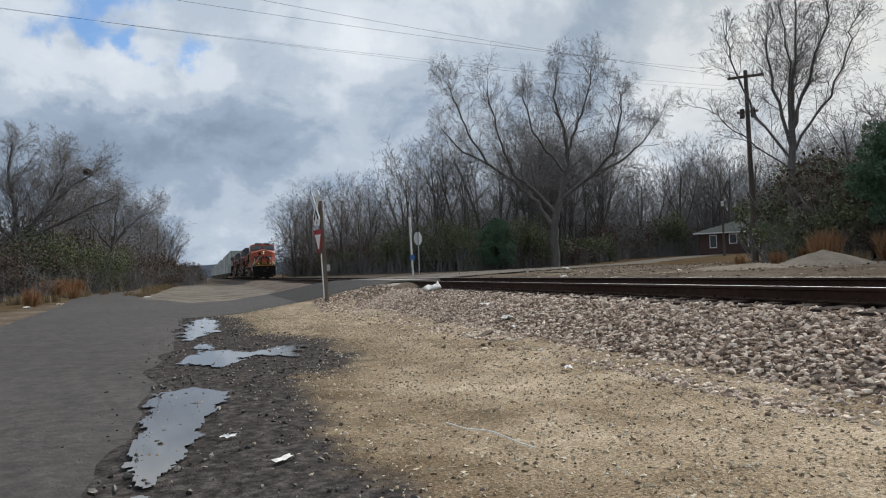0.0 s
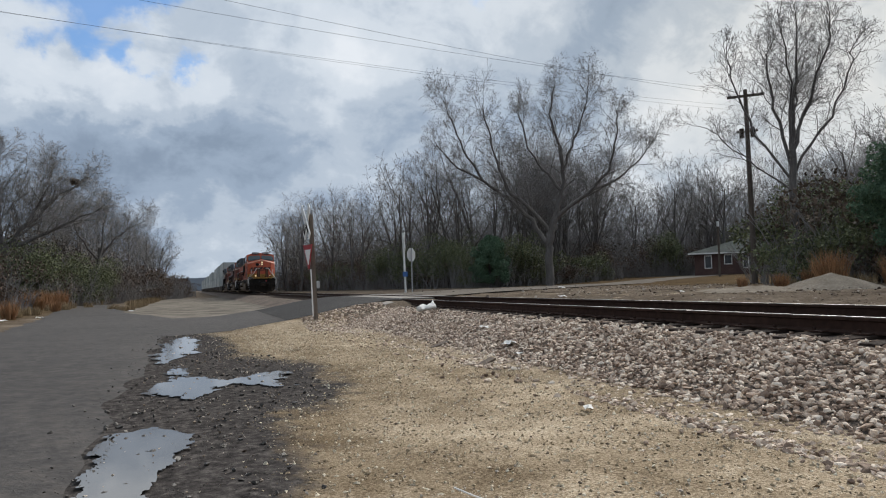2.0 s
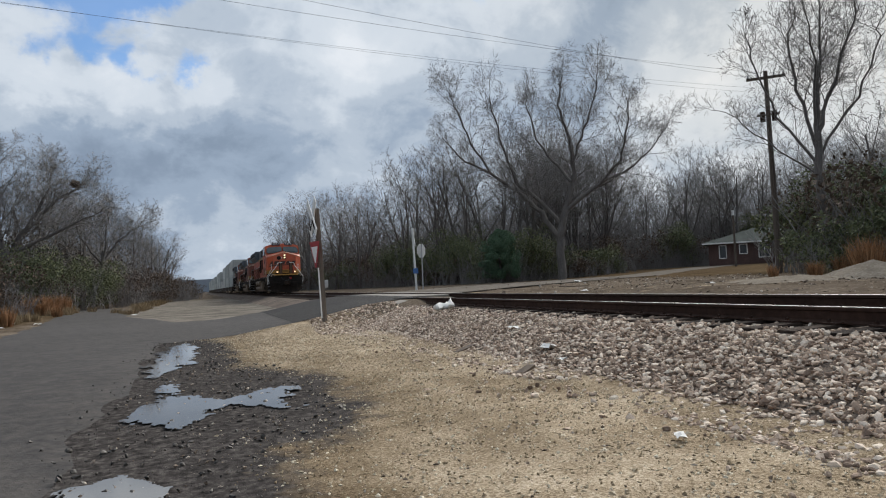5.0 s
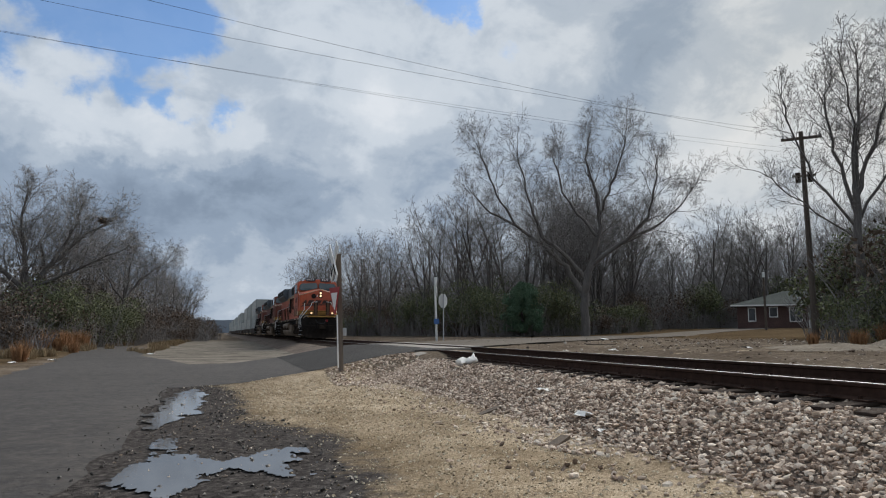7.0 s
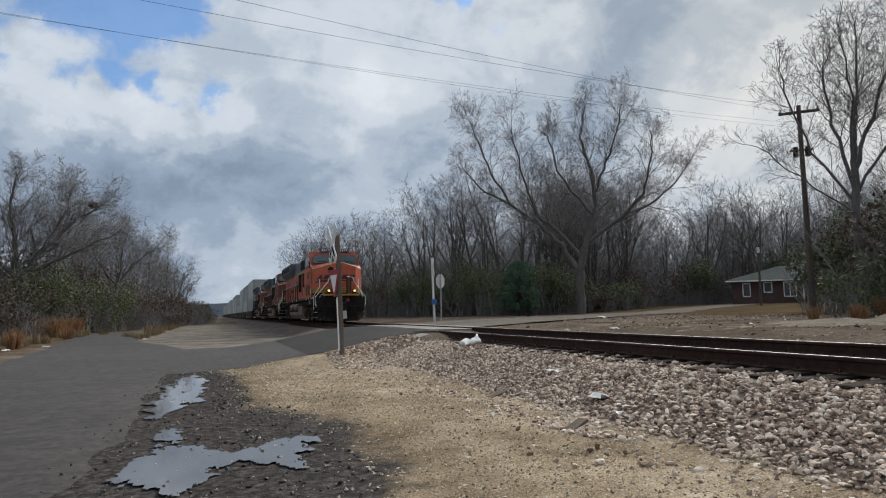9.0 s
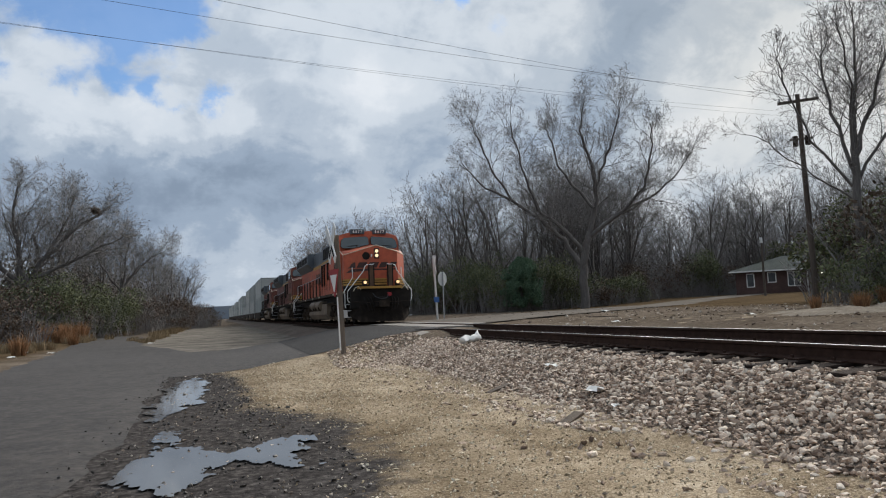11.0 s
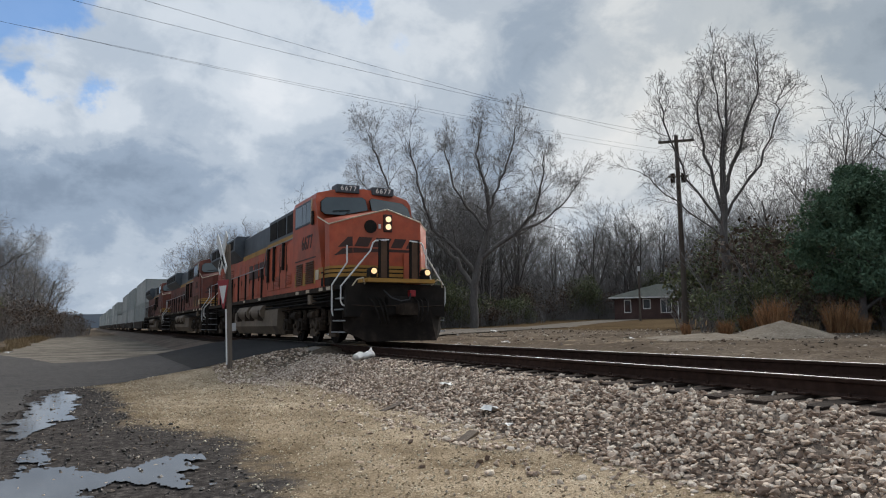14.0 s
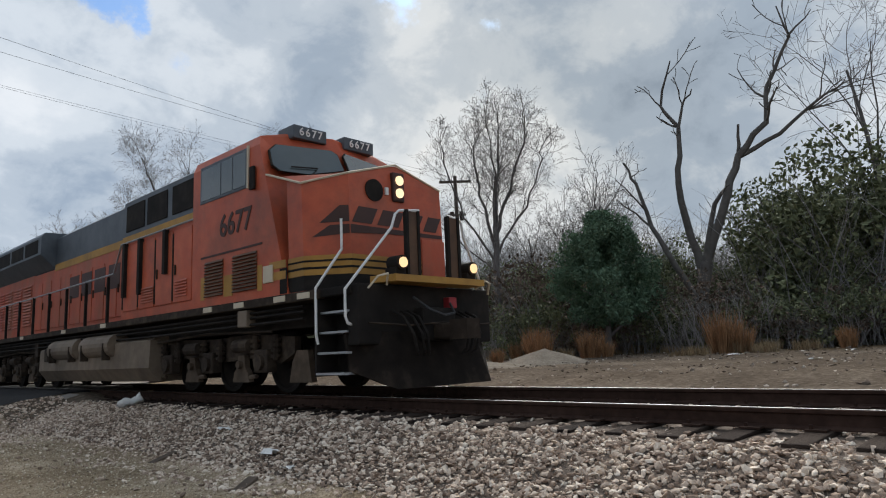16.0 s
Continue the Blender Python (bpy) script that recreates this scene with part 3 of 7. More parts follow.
puddle([(-7.95, 4.0), (-7.98, 5.6), (-7.98, 7.1), (-7.65, 7.35), (-7.3, 6.9), (-7.42, 5.9), (-7.72, 4.6), (-7.8, 3.6)], 1, 0.02, 0.6)
puddle([(-7.85, 9.3), (-7.6, 10.7), (-6.95, 10.2), (-6.3, 10.5), (-6.4, 9.2), (-6.85, 9.5), (-7.4, 8.75)], 2, 0.02, 1.4)
puddle([(-8.0, 13.6), (-7.9, 16.5), (-7.55, 18.6), (-7.2, 17.6), (-7.3, 14.2), (-7.75, 12.4)], 3, 0.025, 1.4)
puddle([(-7.7, 11.0), (-7.55, 11.9), (-7.4, 11.6), (-7.45, 10.9)], 4)

# ---------------------------------------------------------------- railway
FAR_RISE = 0.06      # the far rail lies higher
track = tagged(empty("railway_track"), "single railway track of rusty rails on dark timber ties", "railway track")
Y0, Y1 = -70.0, 900.0


def rail(x, z):
    h = 0.18
    o = [(-0.07, 0), (0.07, 0), (0.07, 0.012), (0.012, 0.035), (0.012, 0.125), (0.036, 0.14), (0.036, 0.168), (0.026, 0.176), (-0.026, 0.176), (-0.036, 0.168), (-0.036, 0.14), (-0.012, 0.125), (-0.012, 0.035), (-0.07, 0.012)]
    r = part("rail", prism(bmesh.new(), [(x + a, z - h + b) for a, b in o], "y", Y0, Y1), RAIL, track, "rusty steel rail")
    part("rail_head", prism(bmesh.new(), [(x - 0.017, z - h + 0.1762), (x + 0.017, z - h + 0.1762), (x + 0.016, z - 0.002), (x + 0.01, z), (x - 0.01, z), (x - 0.016, z - 0.002)], "y", Y0, Y1), RAIL_TOP, r, "bright polished rail head")


rail(-0.7525, RAIL_Z)
rail(0.7525, RAIL_Z + FAR_RISE)

# bed of broken stone under the ties
bed = [(-3.7, 0.24), (-3.3, 0.30), (-1.74, 0.735), (-1.4, 0.77), (1.45, 0.81), (1.9, 0.78), (3.4, 0.55), (3.6, 0.4)]
bm = bmesh.new()
prism(bm, bed, "y", Y0, Y1)
tagged(part("ballast_bed", bm, BALLAST_BED), "bank of broken stone under the railway", "ballast", kind="structure")

# ---------------------------------------------------------------- the train


def train_y(t):
    """Where the leading locomotive's front stands along the track."""
    return 88.3 - 5.27 * t + 0.0256 * t * t - 0.2


LIFT = RAIL_Z + 0.03


def ribbed(bm, y0, y1, x, z0, z1, n, depth=0.02):
    """A louvred panel on a side wall at x: n slats."""
    s = (z1 - z0) / n
    for i in range(n):
        z = z0 + i * s
        prism(bm, [(x, z), (x - depth, z + 0.15 * s), (x, z + 0.8 * s)], "y", y0, y1)
    return bm


def text_part(name, words, size, m, mat, parent, label="", spread=1.0, bold=0.012):
    c = bpy.data.curves.new(name, "FONT")
    c.body, c.size, c.align_x, c.align_y, c.extrude, c.offset, c.space_character = words, size, "CENTER", "CENTER", 0.004, bold, spread
    tmp = bpy.data.objects.new(name, c)
    scene.collection.objects.link(tmp)
    me = bpy.data.meshes.new_from_object(tmp.evaluated_get(bpy.context.evaluated_depsgraph_get()))
    bpy.data.objects.remove(tmp)
    me.materials.clear()
    me.materials.append(mat)
    me.transform(m)
    ob = new(name, me)
    ob.parent = parent
    if label:
        tagged(ob, label)
    return ob


def wheelset(parent, y, r=0.53):
    ax = empty("wheelset")
    ax.parent = parent
    ax.matrix_basis = pose(0, y, r)
    for s in (-1, 1):
        bm = bmesh.new()
        x0 = s * 0.69
        prof = [(0.0, 0.07), (0.12, 0.07), (0.12, 0.045), (r - 0.09, 0.04), (r - 0.07, 0.065), (r, 0.065)]
        n = 28
        rings = []
        for rad, w in prof + [(rad, -w) for rad, w in prof[::-1]]:
            rings.append([bm.verts.new((x0 + s * w, math.cos(k * math.tau / n) * max(rad, 0.01), math.sin(k * math.tau / n) * max(rad, 0.01))) for k in range(n)])
        for u, v in zip(rings, rings[1:]):
            for k in range(n):
                bm.faces.new((u[k], u[(k + 1) % n], v[(k + 1) % n], v[k]))
        part("wheel", bm, BLACK, ax)
    part("axle", bar([(-0.75, 0, 0), (0.75, 0, 0)], 0.09, 10), UNDER, ax)
    return ax


def truck(parent, ys):
    """A three-axle truck's frame with its boxes and springs."""
    t = part("truck_frame", slab(-0.95, 0.95, ys[0] - 0.4, ys[2] + 0.4, 0.62, 0.78, 0.02), UNDER, parent)
    for s in (-1, 1):
        bm = bmesh.new()
        y0, y1 = ys[0] - 0.75, ys[2] + 0.75
        o = [(y0, 0.66), (y0, 0.92), (ys[0] + 0.5, 1.02), (ys[1], 0.98), (ys[2] - 0.5, 1.02), (y1, 0.92), (y1, 0.66), (ys[2] + 0.35, 0.5), (ys[2] - 0.4, 0.66), (ys[1] + 0.5, 0.56), (ys[1] - 0.5, 0.56), (ys[0] + 0.4, 0.66), (ys[0] - 0.35, 0.5)]
        prism(bm, o, "x", s * 0.98, s * 1.1)
        part("side_frame", bm, UNDER, t)
        for y in ys:
            bm = bmesh.new()
            box(bm, min(s * 1.08, s * 1.28), max(s * 1.08, s * 1.28), y - 0.2, y + 0.2, 0.36, 0.74, 0.03)
            tube(bm, [(s * 1.2, y, 0.53), (s * 1.34, y, 0.53)], 0.13, 12)
            part("axle_box", bm, UNDER, t)
            for dy in (-0.32, 0.32):
                bm = bmesh.new()
                for k in range(4):
                    tube(bm, [(s * 1.18, y + dy, 0.6 + 0.09 * k), (s * 1.18, y + dy, 0.65 + 0.09 * k)], 0.085, 10)
                tube(bm, [(s * 1.18, y + dy, 0.56), (s * 1.18, y + dy, 0.98)], 0.05, 8)
                part("spring", bm, UNDER, t)
            bm = bmesh.new()      # brake shoe hanger beside the wheel
            prism(bm, [(y + 0.48, 0.2), (y + 1.04, 0.2), (y + 1.0, 0.36), (y + 0.9, 0.44), (y + 0.86, 0.66), (y + 0.66, 0.66), (y + 0.62, 0.44), (y + 0.54, 0.36)], "x", s * 1.1, s * 1.2)
            tube(bm, [(s * 1.2, y + 0.76, 0.5), (s * 1.27, y + 0.76, 0.5)], 0.07, 10)
            tube(bm, [(s * 1.16, y + 0.3, 0.3), (s * 1.16, y + 0.6, 0.28)], 0.04, 6)
            part("brake_rigging", bm, RIGGING, t)
        part("brake_rigging", prism(bmesh.new(), [(ys[0] - 1.35, 0.2), (ys[0] - 0.75, 0.2), (ys[0] - 0.82, 0.5), (ys[0] - 0.95, 0.7), (ys[0] - 1.25, 0.7)], "x", s * 1.1, s * 1.2), RIGGING, t)
        bm = bmesh.new()
        tube(bm, [(s * 1.24, ys[0] + 0.35, 0.82), (s * 1.24, ys[0] + 0.85, 0.82)], 0.12, 12)
        tube(bm, [(s * 1.24, ys[1] + 0.35, 0.82), (s * 1.24, ys[1] + 0.85, 0.82)], 0.12, 12)
        tube(bm, [(s * 1.3, ys[0] - 0.4, 1.02), (s * 1.3, ys[1], 1.08), (s * 1.3, ys[2] + 0.4, 1.0)], 0.022, 5)
        part("brake_cylinder", bm, UNDER, t)


AXLES = [3.05, 4.9, 6.6, 15.4, 17.15, 18.95]


def locomotive():
    """Built with its front at y = 0, running towards -y, rail top at z = 0."""
    L = tagged(empty("diesel_locomotive"), "grimy orange and black diesel freight locomotive, headlights lit", "locomotive", "locomotives of the train")
    # snow plough and pilot
    bm = bmesh.new()
    lo = [(-1.38, 0.5, 0.36), (-0.98, -0.02, 0.1), (0.98, -0.02, 0.1), (1.38, 0.5, 0.36)]
    up = [(-1.42, 0.58, 0.92), (-0.92, 0.26, 0.9), (0.92, 0.26, 0.9), (1.42, 0.58, 0.92)]
    a, b = [bm.verts.new(p) for p in lo], [bm.verts.new(p) for p in up]
    c, d = [bm.verts.new((p[0], p[1] + 0.05, p[2])) for p in lo], [bm.verts.new((p[0], p[1] + 0.05, p[2])) for p in up]
    for u, v in ((a, b), (c, d)):
        for i in range(3):
            bm.faces.new((u[i], u[i + 1], v[i + 1], v[i]))
    for u, v in ((a, c), (b, d)):
        for i in range(3):
            bm.faces.new((u[i], u[i + 1], v[i + 1], v[i]))
    for i in (0, 3):
        bm.faces.new((a[i], b[i], d[i], c[i]))
    part("snow_plough", bm, PLOUGH, L, "black steel snow plough scuffed with dust")
    bm = bmesh.new()
    box(bm, -1.4, 1.4, 0.3, 0.55, 0.72, 1.58, 0.03)
    box(bm, -0.35, 0.35, 0.1, 0.4, 0.75, 1.25, 0.04)
    part("pilot", bm, BLACK, L)
    bm = bmesh.new()
    prism(bm, [(-0.95, 0.0), (0.95, 0.0), (1.05, 0.45), (-1.05, 0.45)], "z", 1.6, 1.7)
    part("anticlimber", bm, YELLOW, L, "dull yellow anticlimber ledge")
    # coupler, hoses
    bm = bmesh.new()
    box(bm, -0.14, 0.14, -0.3, 0.3, 0.78, 1.0, 0.03)
    prism(bm, [(-0.2, -0.62), (0.02, -0.66), (0.05, -0.5), (0.2, -0.52), (0.2, -0.28), (-0.2, -0.28)], "z", 0.76, 1.04)
    part("coupler", bm, UNDER, L)
    for x in (-0.62, -0.5, 0.5, 0.62, 0.78, -0.8):
        part("air_hose", bar([(x, 0.28, 1.2), (x * 0.98, 0.05, 1.1), (x * 0.9, -0.08, 0.85), (x * 0.8, -0.06, 0.62), (x * 0.72, 0.0, 0.55)], 0.022, 6), BLACK, L)
    part("cable_loop", bar([(0.35, 0.22, 1.35), (0.2, -0.02, 1.16), (-0.05, -0.06, 1.12), (-0.3, -0.02, 1.2), (-0.42, 0.22, 1.4)], 0.02, 6), CABLE, L)
    part("cut_lever", bar([(-1.3, 0.2, 1.02), (-0.6, 0.12, 0.98), (0.0, 0.05, 1.02), (0.6, 0.12, 0.98), (1.3, 0.2, 1.02)], 0.016, 5), UNDER, L)
    bm = bmesh.new()
    box(bm, 0.3, 0.48, 0.18, 0.32, 1.25, 1.42, 0.02)
    part("air_connection", bm, RED, L)
    # frame and walkways
    part("frame", slab(-1.05, 1.05, 0.5, 21.6, 1.05, 1.42, 0.02), BLACK, L)
    part("walkway", slab(-1.5, 1.5, 1.1, 21.4, 1.42, 1.56, 0.015), UNDER, L)
    for y in (1.3, 1.95, 3.2, 4.3, 9.4, 12.2, 16.0):
        for s in (-1, 1):
            part("reflector_strip", slab(min(s * 1.498, s * 1.512), max(s * 1.498, s * 1.512), y, y + 0.32, 1.45, 1.54), CREAM, L, "faded reflective patch")
    part("front_platform", slab(-1.45, 1.45, 0.42, 1.15, 1.44, 1.56, 0.015), BLACK, L)
    # steps at the front and rear corners
    for s in (-1, 1):
        for y in (0.55, 21.1):
            bm = bmesh.new()
            box(bm, min(s * 1.08, s * 1.12), max(s * 1.08, s * 1.12), y - 0.05, y + 0.62, 0.3, 1.45)
            box(bm, min(s * 1.1, s * 1.5), max(s * 1.1, s * 1.5), y + 0.6, y + 0.64, 0.3, 1.45)
            w = part("step_well", bm, BLACK, L)
            for k in range(4):
                bm = bmesh.new()
                z = 0.32 + 0.29 * k
                box(bm, min(s * 1.12, s * (1.5 - 0.03 * k)), max(s * 1.12, s * (1.5 - 0.03 * k)), y - 0.04, y + 0.58, z, z + 0.03)
                box(bm, min(s * (1.48 - 0.03 * k), s * (1.51 - 0.03 * k)), max(s * (1.48 - 0.03 * k), s * (1.51 - 0.03 * k)), y - 0.06, y + 0.6, z + 0.004, z + 0.034)
                part("step_tread", bm, STEEL, w)
    # white grab rails at the front
    for s in (-1, 1):
        part("handrail", bar([(s * 1.47, 1.15, 0.76), (s * 1.5, 1.15, 0.9), (s * 1.5, 1.15, 1.58), (s * 1.16, 0.96, 2.16), (s * 1.17, 0.95, 2.62)], 0.022, 6), WHITE, L, "white painted grab rail")
        part("handrail", bar([(s * 1.36, 0.46, 1.0), (s * 1.46, 0.46, 1.03), (s * 1.5, 0.46, 1.12), (s * 1.5, 0.46, 1.5), (s * 0.78, 0.26, 2.42), (s * 0.72, 0.24, 2.62), (s * 0.66, 0.22, 2.68), (s * 0.3, 0.17, 2.71)], 0.022, 6), WHITE, L, "white painted grab rail")
        part("handrail", bar([(s * 1.28, 0.22, 1.5), (s * 1.2, 0.1, 1.66), (s * 1.05, 0.06, 1.7), (s * 0.95, 0.2, 1.56)], 0.018, 6), CREAM, L)
        for x in (0.3, 0.53):
            part("gate_post", slab(min(s * x, s * (x + 0.05)), max(s * x, s * (x + 0.05)), 0.15, 0.22, 1.6, 2.7), BLACK, L)
        part("gate_panel", slab(min(s * 0.35, s * 0.53), max(s * 0.35, s * 0.53), 0.17, 0.2, 1.72, 2.68), TRIM_BROWN, L, "sooty brown end gate panel")
        # ditch lights
        bm = bmesh.new()
        tube(bm, [(s * 0.76, 0.3, 1.88), (s * 0.76, 0.06, 1.88)], 0.11, 16)
        box(bm, s * 0.76 - 0.1, s * 0.76 + 0.1, 0.1, 0.34, 1.7, 1.82, 0.02)
        dl = part("ditch_light", bm, BLACK, L)
        part("lens", bar([(s * 0.76, 0.056, 1.88), (s * 0.76, 0.03, 1.88)], 0.075, 14), LAMP_DIM, dl, "lit amber-white lamp")
    # nose
    plan = [(-1.46, 1.9), (-1.46, 1.5), (-1.0, 0.92), (1.0, 0.92), (1.46, 1.5), (1.46, 1.9)]
    top = [3.4, 3.25, 3.36, 3.36, 3.25, 3.4]
    bm = bmesh.new()
    va = [bm.verts.new((x, y, 1.56)) for x, y in plan]
    vb = [bm.verts.new((x, y, 1.94)) for x, y in plan]
    vc = [bm.verts.new((x, y + 0.06, z)) for (x, y), z in zip(plan, top)]
    ridge = [bm.verts.new((0, 1.02, 3.65)), bm.verts.new((0, 2.2, 3.8))]
    for u, v in ((va, vb), (vb, vc)):
        for i in range(5):
            bm.faces.new((u[i], u[i + 1], v[i + 1], v[i]))
    bm.faces.new((vc[2], vc[3], ridge[0]))
    wl_, wr_ = bm.verts.new((-1.46, 2.05, 3.46)), bm.verts.new((1.46, 2.05, 3.46))
    bm.faces.new((vc[1], vc[2], ridge[0], ridge[1], wl_))
    bm.faces.new((vc[4], wr_, ridge[1], ridge[0], vc[3]))
    bm.faces.new((vc[0], vc[1], wl_))
    bm.faces.new((vc[5], wr_, vc[4]))
    part("nose", bm, ORANGE, L, "faded orange nose")
    # nose bands: black low band with yellow lines
    def band(z0, z1, off, mat, name, label=""):
        bm = bmesh.new()
        o = [(-1.46 - off, 1.92), (-1.46 - off, 1.5 - off * 0.5), (-1.0 - off * 0.4, 0.92 - off), (1.0 + off * 0.4, 0.92 - off), (1.46 + off, 1.5 - off * 0.5), (1.46 + off, 1.92)]
        p, q = [bm.verts.new((x, y, z0)) for x, y in o], [bm.verts.new((x, y, z1)) for x, y in o]
        for i in range(5):
            bm.faces.new((p[i], p[i + 1], q[i + 1], q[i]))
        return part(name, bm, mat, L, label)
    band(1.57, 1.8, 0.006, BLACK, "black_band")
    band(1.8, 2.1, 0.009, YELLOW, "yellow_stripe", "broad dull yellow band")
    band(1.89, 1.925, 0.012, BLACK, "black_line")
    band(2.0, 2.03, 0.012, BLACK, "black_line")
    # painted emblem as plain dark shapes, with a swoosh bar under it
    def on_nose(x, z, off=0.012):
        if abs(x) <= 1.0:
            y = 0.92
        else:
            y = 0.92 + (abs(x) - 1.0) / 0.46 * 0.58
        return (x, y + 0.06 * (z - 1.94) / 1.2 - off, z)
    def patch(name, quad, mat):
        bm = bmesh.new()
        bm.faces.new([bm.verts.new(on_nose(*p)) for p in quad])
        part(name, bm, mat, L)
    for x0, x1 in ((-0.97, -0.58), (-0.47, -0.02), (0.08, 0.42), (0.54, 0.84)):
        patch("emblem_block", [(x0, 2.6), (x1, 2.6), (x1 + 0.14, 2.86), (x0 + 0.14, 2.86)], EMBLEM)
    patch("emblem_bar", [(-1.0, 2.42), (-0.3, 2.47), (0.98, 2.5), (0.98, 2.56), (-1.0, 2.56)], EMBLEM)
    patch("emblem_block", [(-1.38, 2.38), (-1.01, 2.42), (-1.01, 2.56), (-1.2, 2.56)], EMBLEM)
    patch("emblem_block", [(-1.3, 2.6), (-1.01, 2.6), (-1.01, 2.86), (-1.1, 2.86)], EMBLEM)
    # cream line under the windscreens
    part("cream_line", bar([(-1.5, 2.5, 3.58), (-1.475, 1.56, 3.25), (-1.0, 0.98, 3.37), (0, 1.01, 3.67), (1.0, 0.98, 3.37), (1.475, 1.56, 3.25), (1.5, 2.5, 3.58)], 0.02, 5), CREAM, L, "cream paint line")
    # nose details
    part("nose_door", slab(0.45, 0.98, 0.885, 0.93, 1.62, 2.45, 0.01), ORANGE_DIRTY, L)
    bm = bmesh.new()
    tube(bm, [(-0.5, 1.0, 3.16), (-0.5, 0.945, 3.16)], 0.18, 20)
    part("bell_port", bm, BLACK, L)
    bm = bmesh.new()
    box(bm, -0.125, 0.125, 0.92, 1.06, 3.03, 3.52, 0.03)
    hb = part("headlight_box", bm, EMBLEM, L)
    for z in (3.38, 3.17):
        part("lens", bar([(0.0, 0.915, z), (0.0, 0.89, z)], 0.08, 16), LAMP, hb, "lit warm white lamp")
    part("marker_plate", slab(-0.27, -0.21, 0.94, 1.0, 3.12, 3.24), WHITE, L)
    # cab
    sec = [(-1.5, 1.56), (-1.5, 4.16), (-1.43, 4.34), (-0.95, 4.47), (0, 4.54), (0.95, 4.47), (1.43, 4.34), (1.5, 4.16), (1.5, 1.56)]
    bm = bmesh.new()
    lo = [bm.verts.new((x, 1.88 + max(0, z - 3.1) * 0.55, z)) for x, z in sec]
    # the front meets in a shallow ridge
    for v in lo:
        v.co.y += 0.25 * abs(v.co.x) / 1.5 if v.co.z > 3.2 else 0
    hi = [bm.verts.new((x, 5.1, z)) for x, z in sec]
    bm.faces.new(lo)
    bm.faces.new(hi[::-1])
    for i in range(len(sec) - 1):
        bm.faces.new((lo[i], hi[i], hi[i + 1], lo[i + 1]))
    bm.faces.new((lo[-1], hi[-1], hi[0], lo[0]))
    cab = part("cab", bm, ORANGE, L, "faded orange cab")
    # windscreens
    for s in (-1, 1):
        def ws(x, z, off):
            return (s * x, 1.88 + (z - 3.1) * 0.55 + 0.25 * x / 1.5 - off, z)
        o = [(0.07, 3.84), (0.07, 4.17), (0.16, 4.25), (1.2, 4.2), (1.36, 4.06), (1.4, 3.76), (1.3, 3.66), (0.8, 3.66)]
        for nm, k, off, m_ in (("window_frame", 1.022, 0.012, UNDER), ("windscreen", 1.0, 0.022, GLASS)):
            bm = bmesh.new()
            f = [bm.verts.new(ws(0.72 + (x - 0.72) * k, 3.94 + (z - 3.94) * k, off)) for x, z in o]
            b2 = [bm.verts.new(ws(0.72 + (x - 0.72) * k, 3.94 + (z - 3.94) * k, -0.03)) for x, z in o]
            bm.faces.new(f)
            for i in range(len(o)):
                bm.faces.new((f[i], b2[i], b2[(i + 1) % len(o)], f[(i + 1) % len(o)]))
            part(nm, bm, m_, cab)
        part("wiper", bar([ws(0.75, 3.66, 0.04), ws(0.6, 3.8, 0.05), ws(1.1, 3.76, 0.05)], 0.012, 5), BLACK, cab)
        # number board
        bx = s * 0.55
        bm = slab(bx - 0.35, bx + 0.35, 2.6, 3.1, 4.38, 4.62, 0.02)
        nb = part("number_board", bm, ROOF_BLACK, cab, "black number board with white figures")
        text_part("number", "6677", 0.2, pose(bx, 2.583, 4.5) @ Matrix.Rotation(radians(90), 4, "X"), WHITE, nb, "white figures", 1.3, 0.003)
        # side windows
        fr = part("window_frame", slab(min(s * 1.49, s * 1.512), max(s * 1.49, s * 1.512), 3.08, 4.8, 3.48, 4.19, 0.01), ROOF_BLACK, cab)
        for y0, y1 in ((3.13, 3.56), (3.6, 3.98), (4.02, 4.74)):
            part("side_window", slab(min(s * 1.5, s * 1.518), max(s * 1.5, s * 1.518), y0, y1, 3.53, 4.13, 0.005), GLASS, fr)
        part("window_trim", slab(min(s * 1.5, s * 1.53), max(s * 1.5, s * 1.53), 3.03, 3.08, 3.46, 4.21), CREAM, cab)
        part("side_line", slab(min(s * 1.498, s * 1.508), max(s * 1.498, s * 1.508), 2.62, 4.75, 2.44, 2.475), EMBLEM, cab)
        text_part("number", "6677", 0.55, pose(s * 1.506, 3.5, 2.93) @ Matrix.Rotation(radians(-90 * -s), 4, "Z") @ Matrix.Rotation(radians(90), 4, "X"), EMBLEM, cab, "faded dark figures", 1.0, 0.01)
        for y0, y1 in ((2.77, 3.55), (3.9, 4.56)):
            bm = ribbed(bmesh.new(), y0, y1, -1.512, 1.72, 2.37, 11, 0.03)
            if s > 0:
                bmesh.ops.transform(bm, matrix=Matrix.Diagonal((-1, 1, 1, 1)), verts=bm.verts)
            part("louvre", bm, TRIM_BROWN, cab, "grimy brown louvred panel")
        for y0, y1, z0, z1 in ((1.93, 2.4, 1.98, 2.1), (2.62, 2.76, 1.68, 2.1), (3.57, 3.88, 1.68, 2.05), (4.58, 4.74, 1.68, 2.1), (1.93, 2.4, 1.8, 1.93)):
            part("yellow_stripe", slab(min(s * 1.499, s * 1.507), max(s * 1.499, s * 1.507), y0, y1, z0, z1), YELLOW, cab)
        part("black_band", slab(min(s * 1.498, s * 1.505), max(s * 1.498, s * 1.505), 1.9, 2.1, 1.57, 1.97), BLACK, cab)
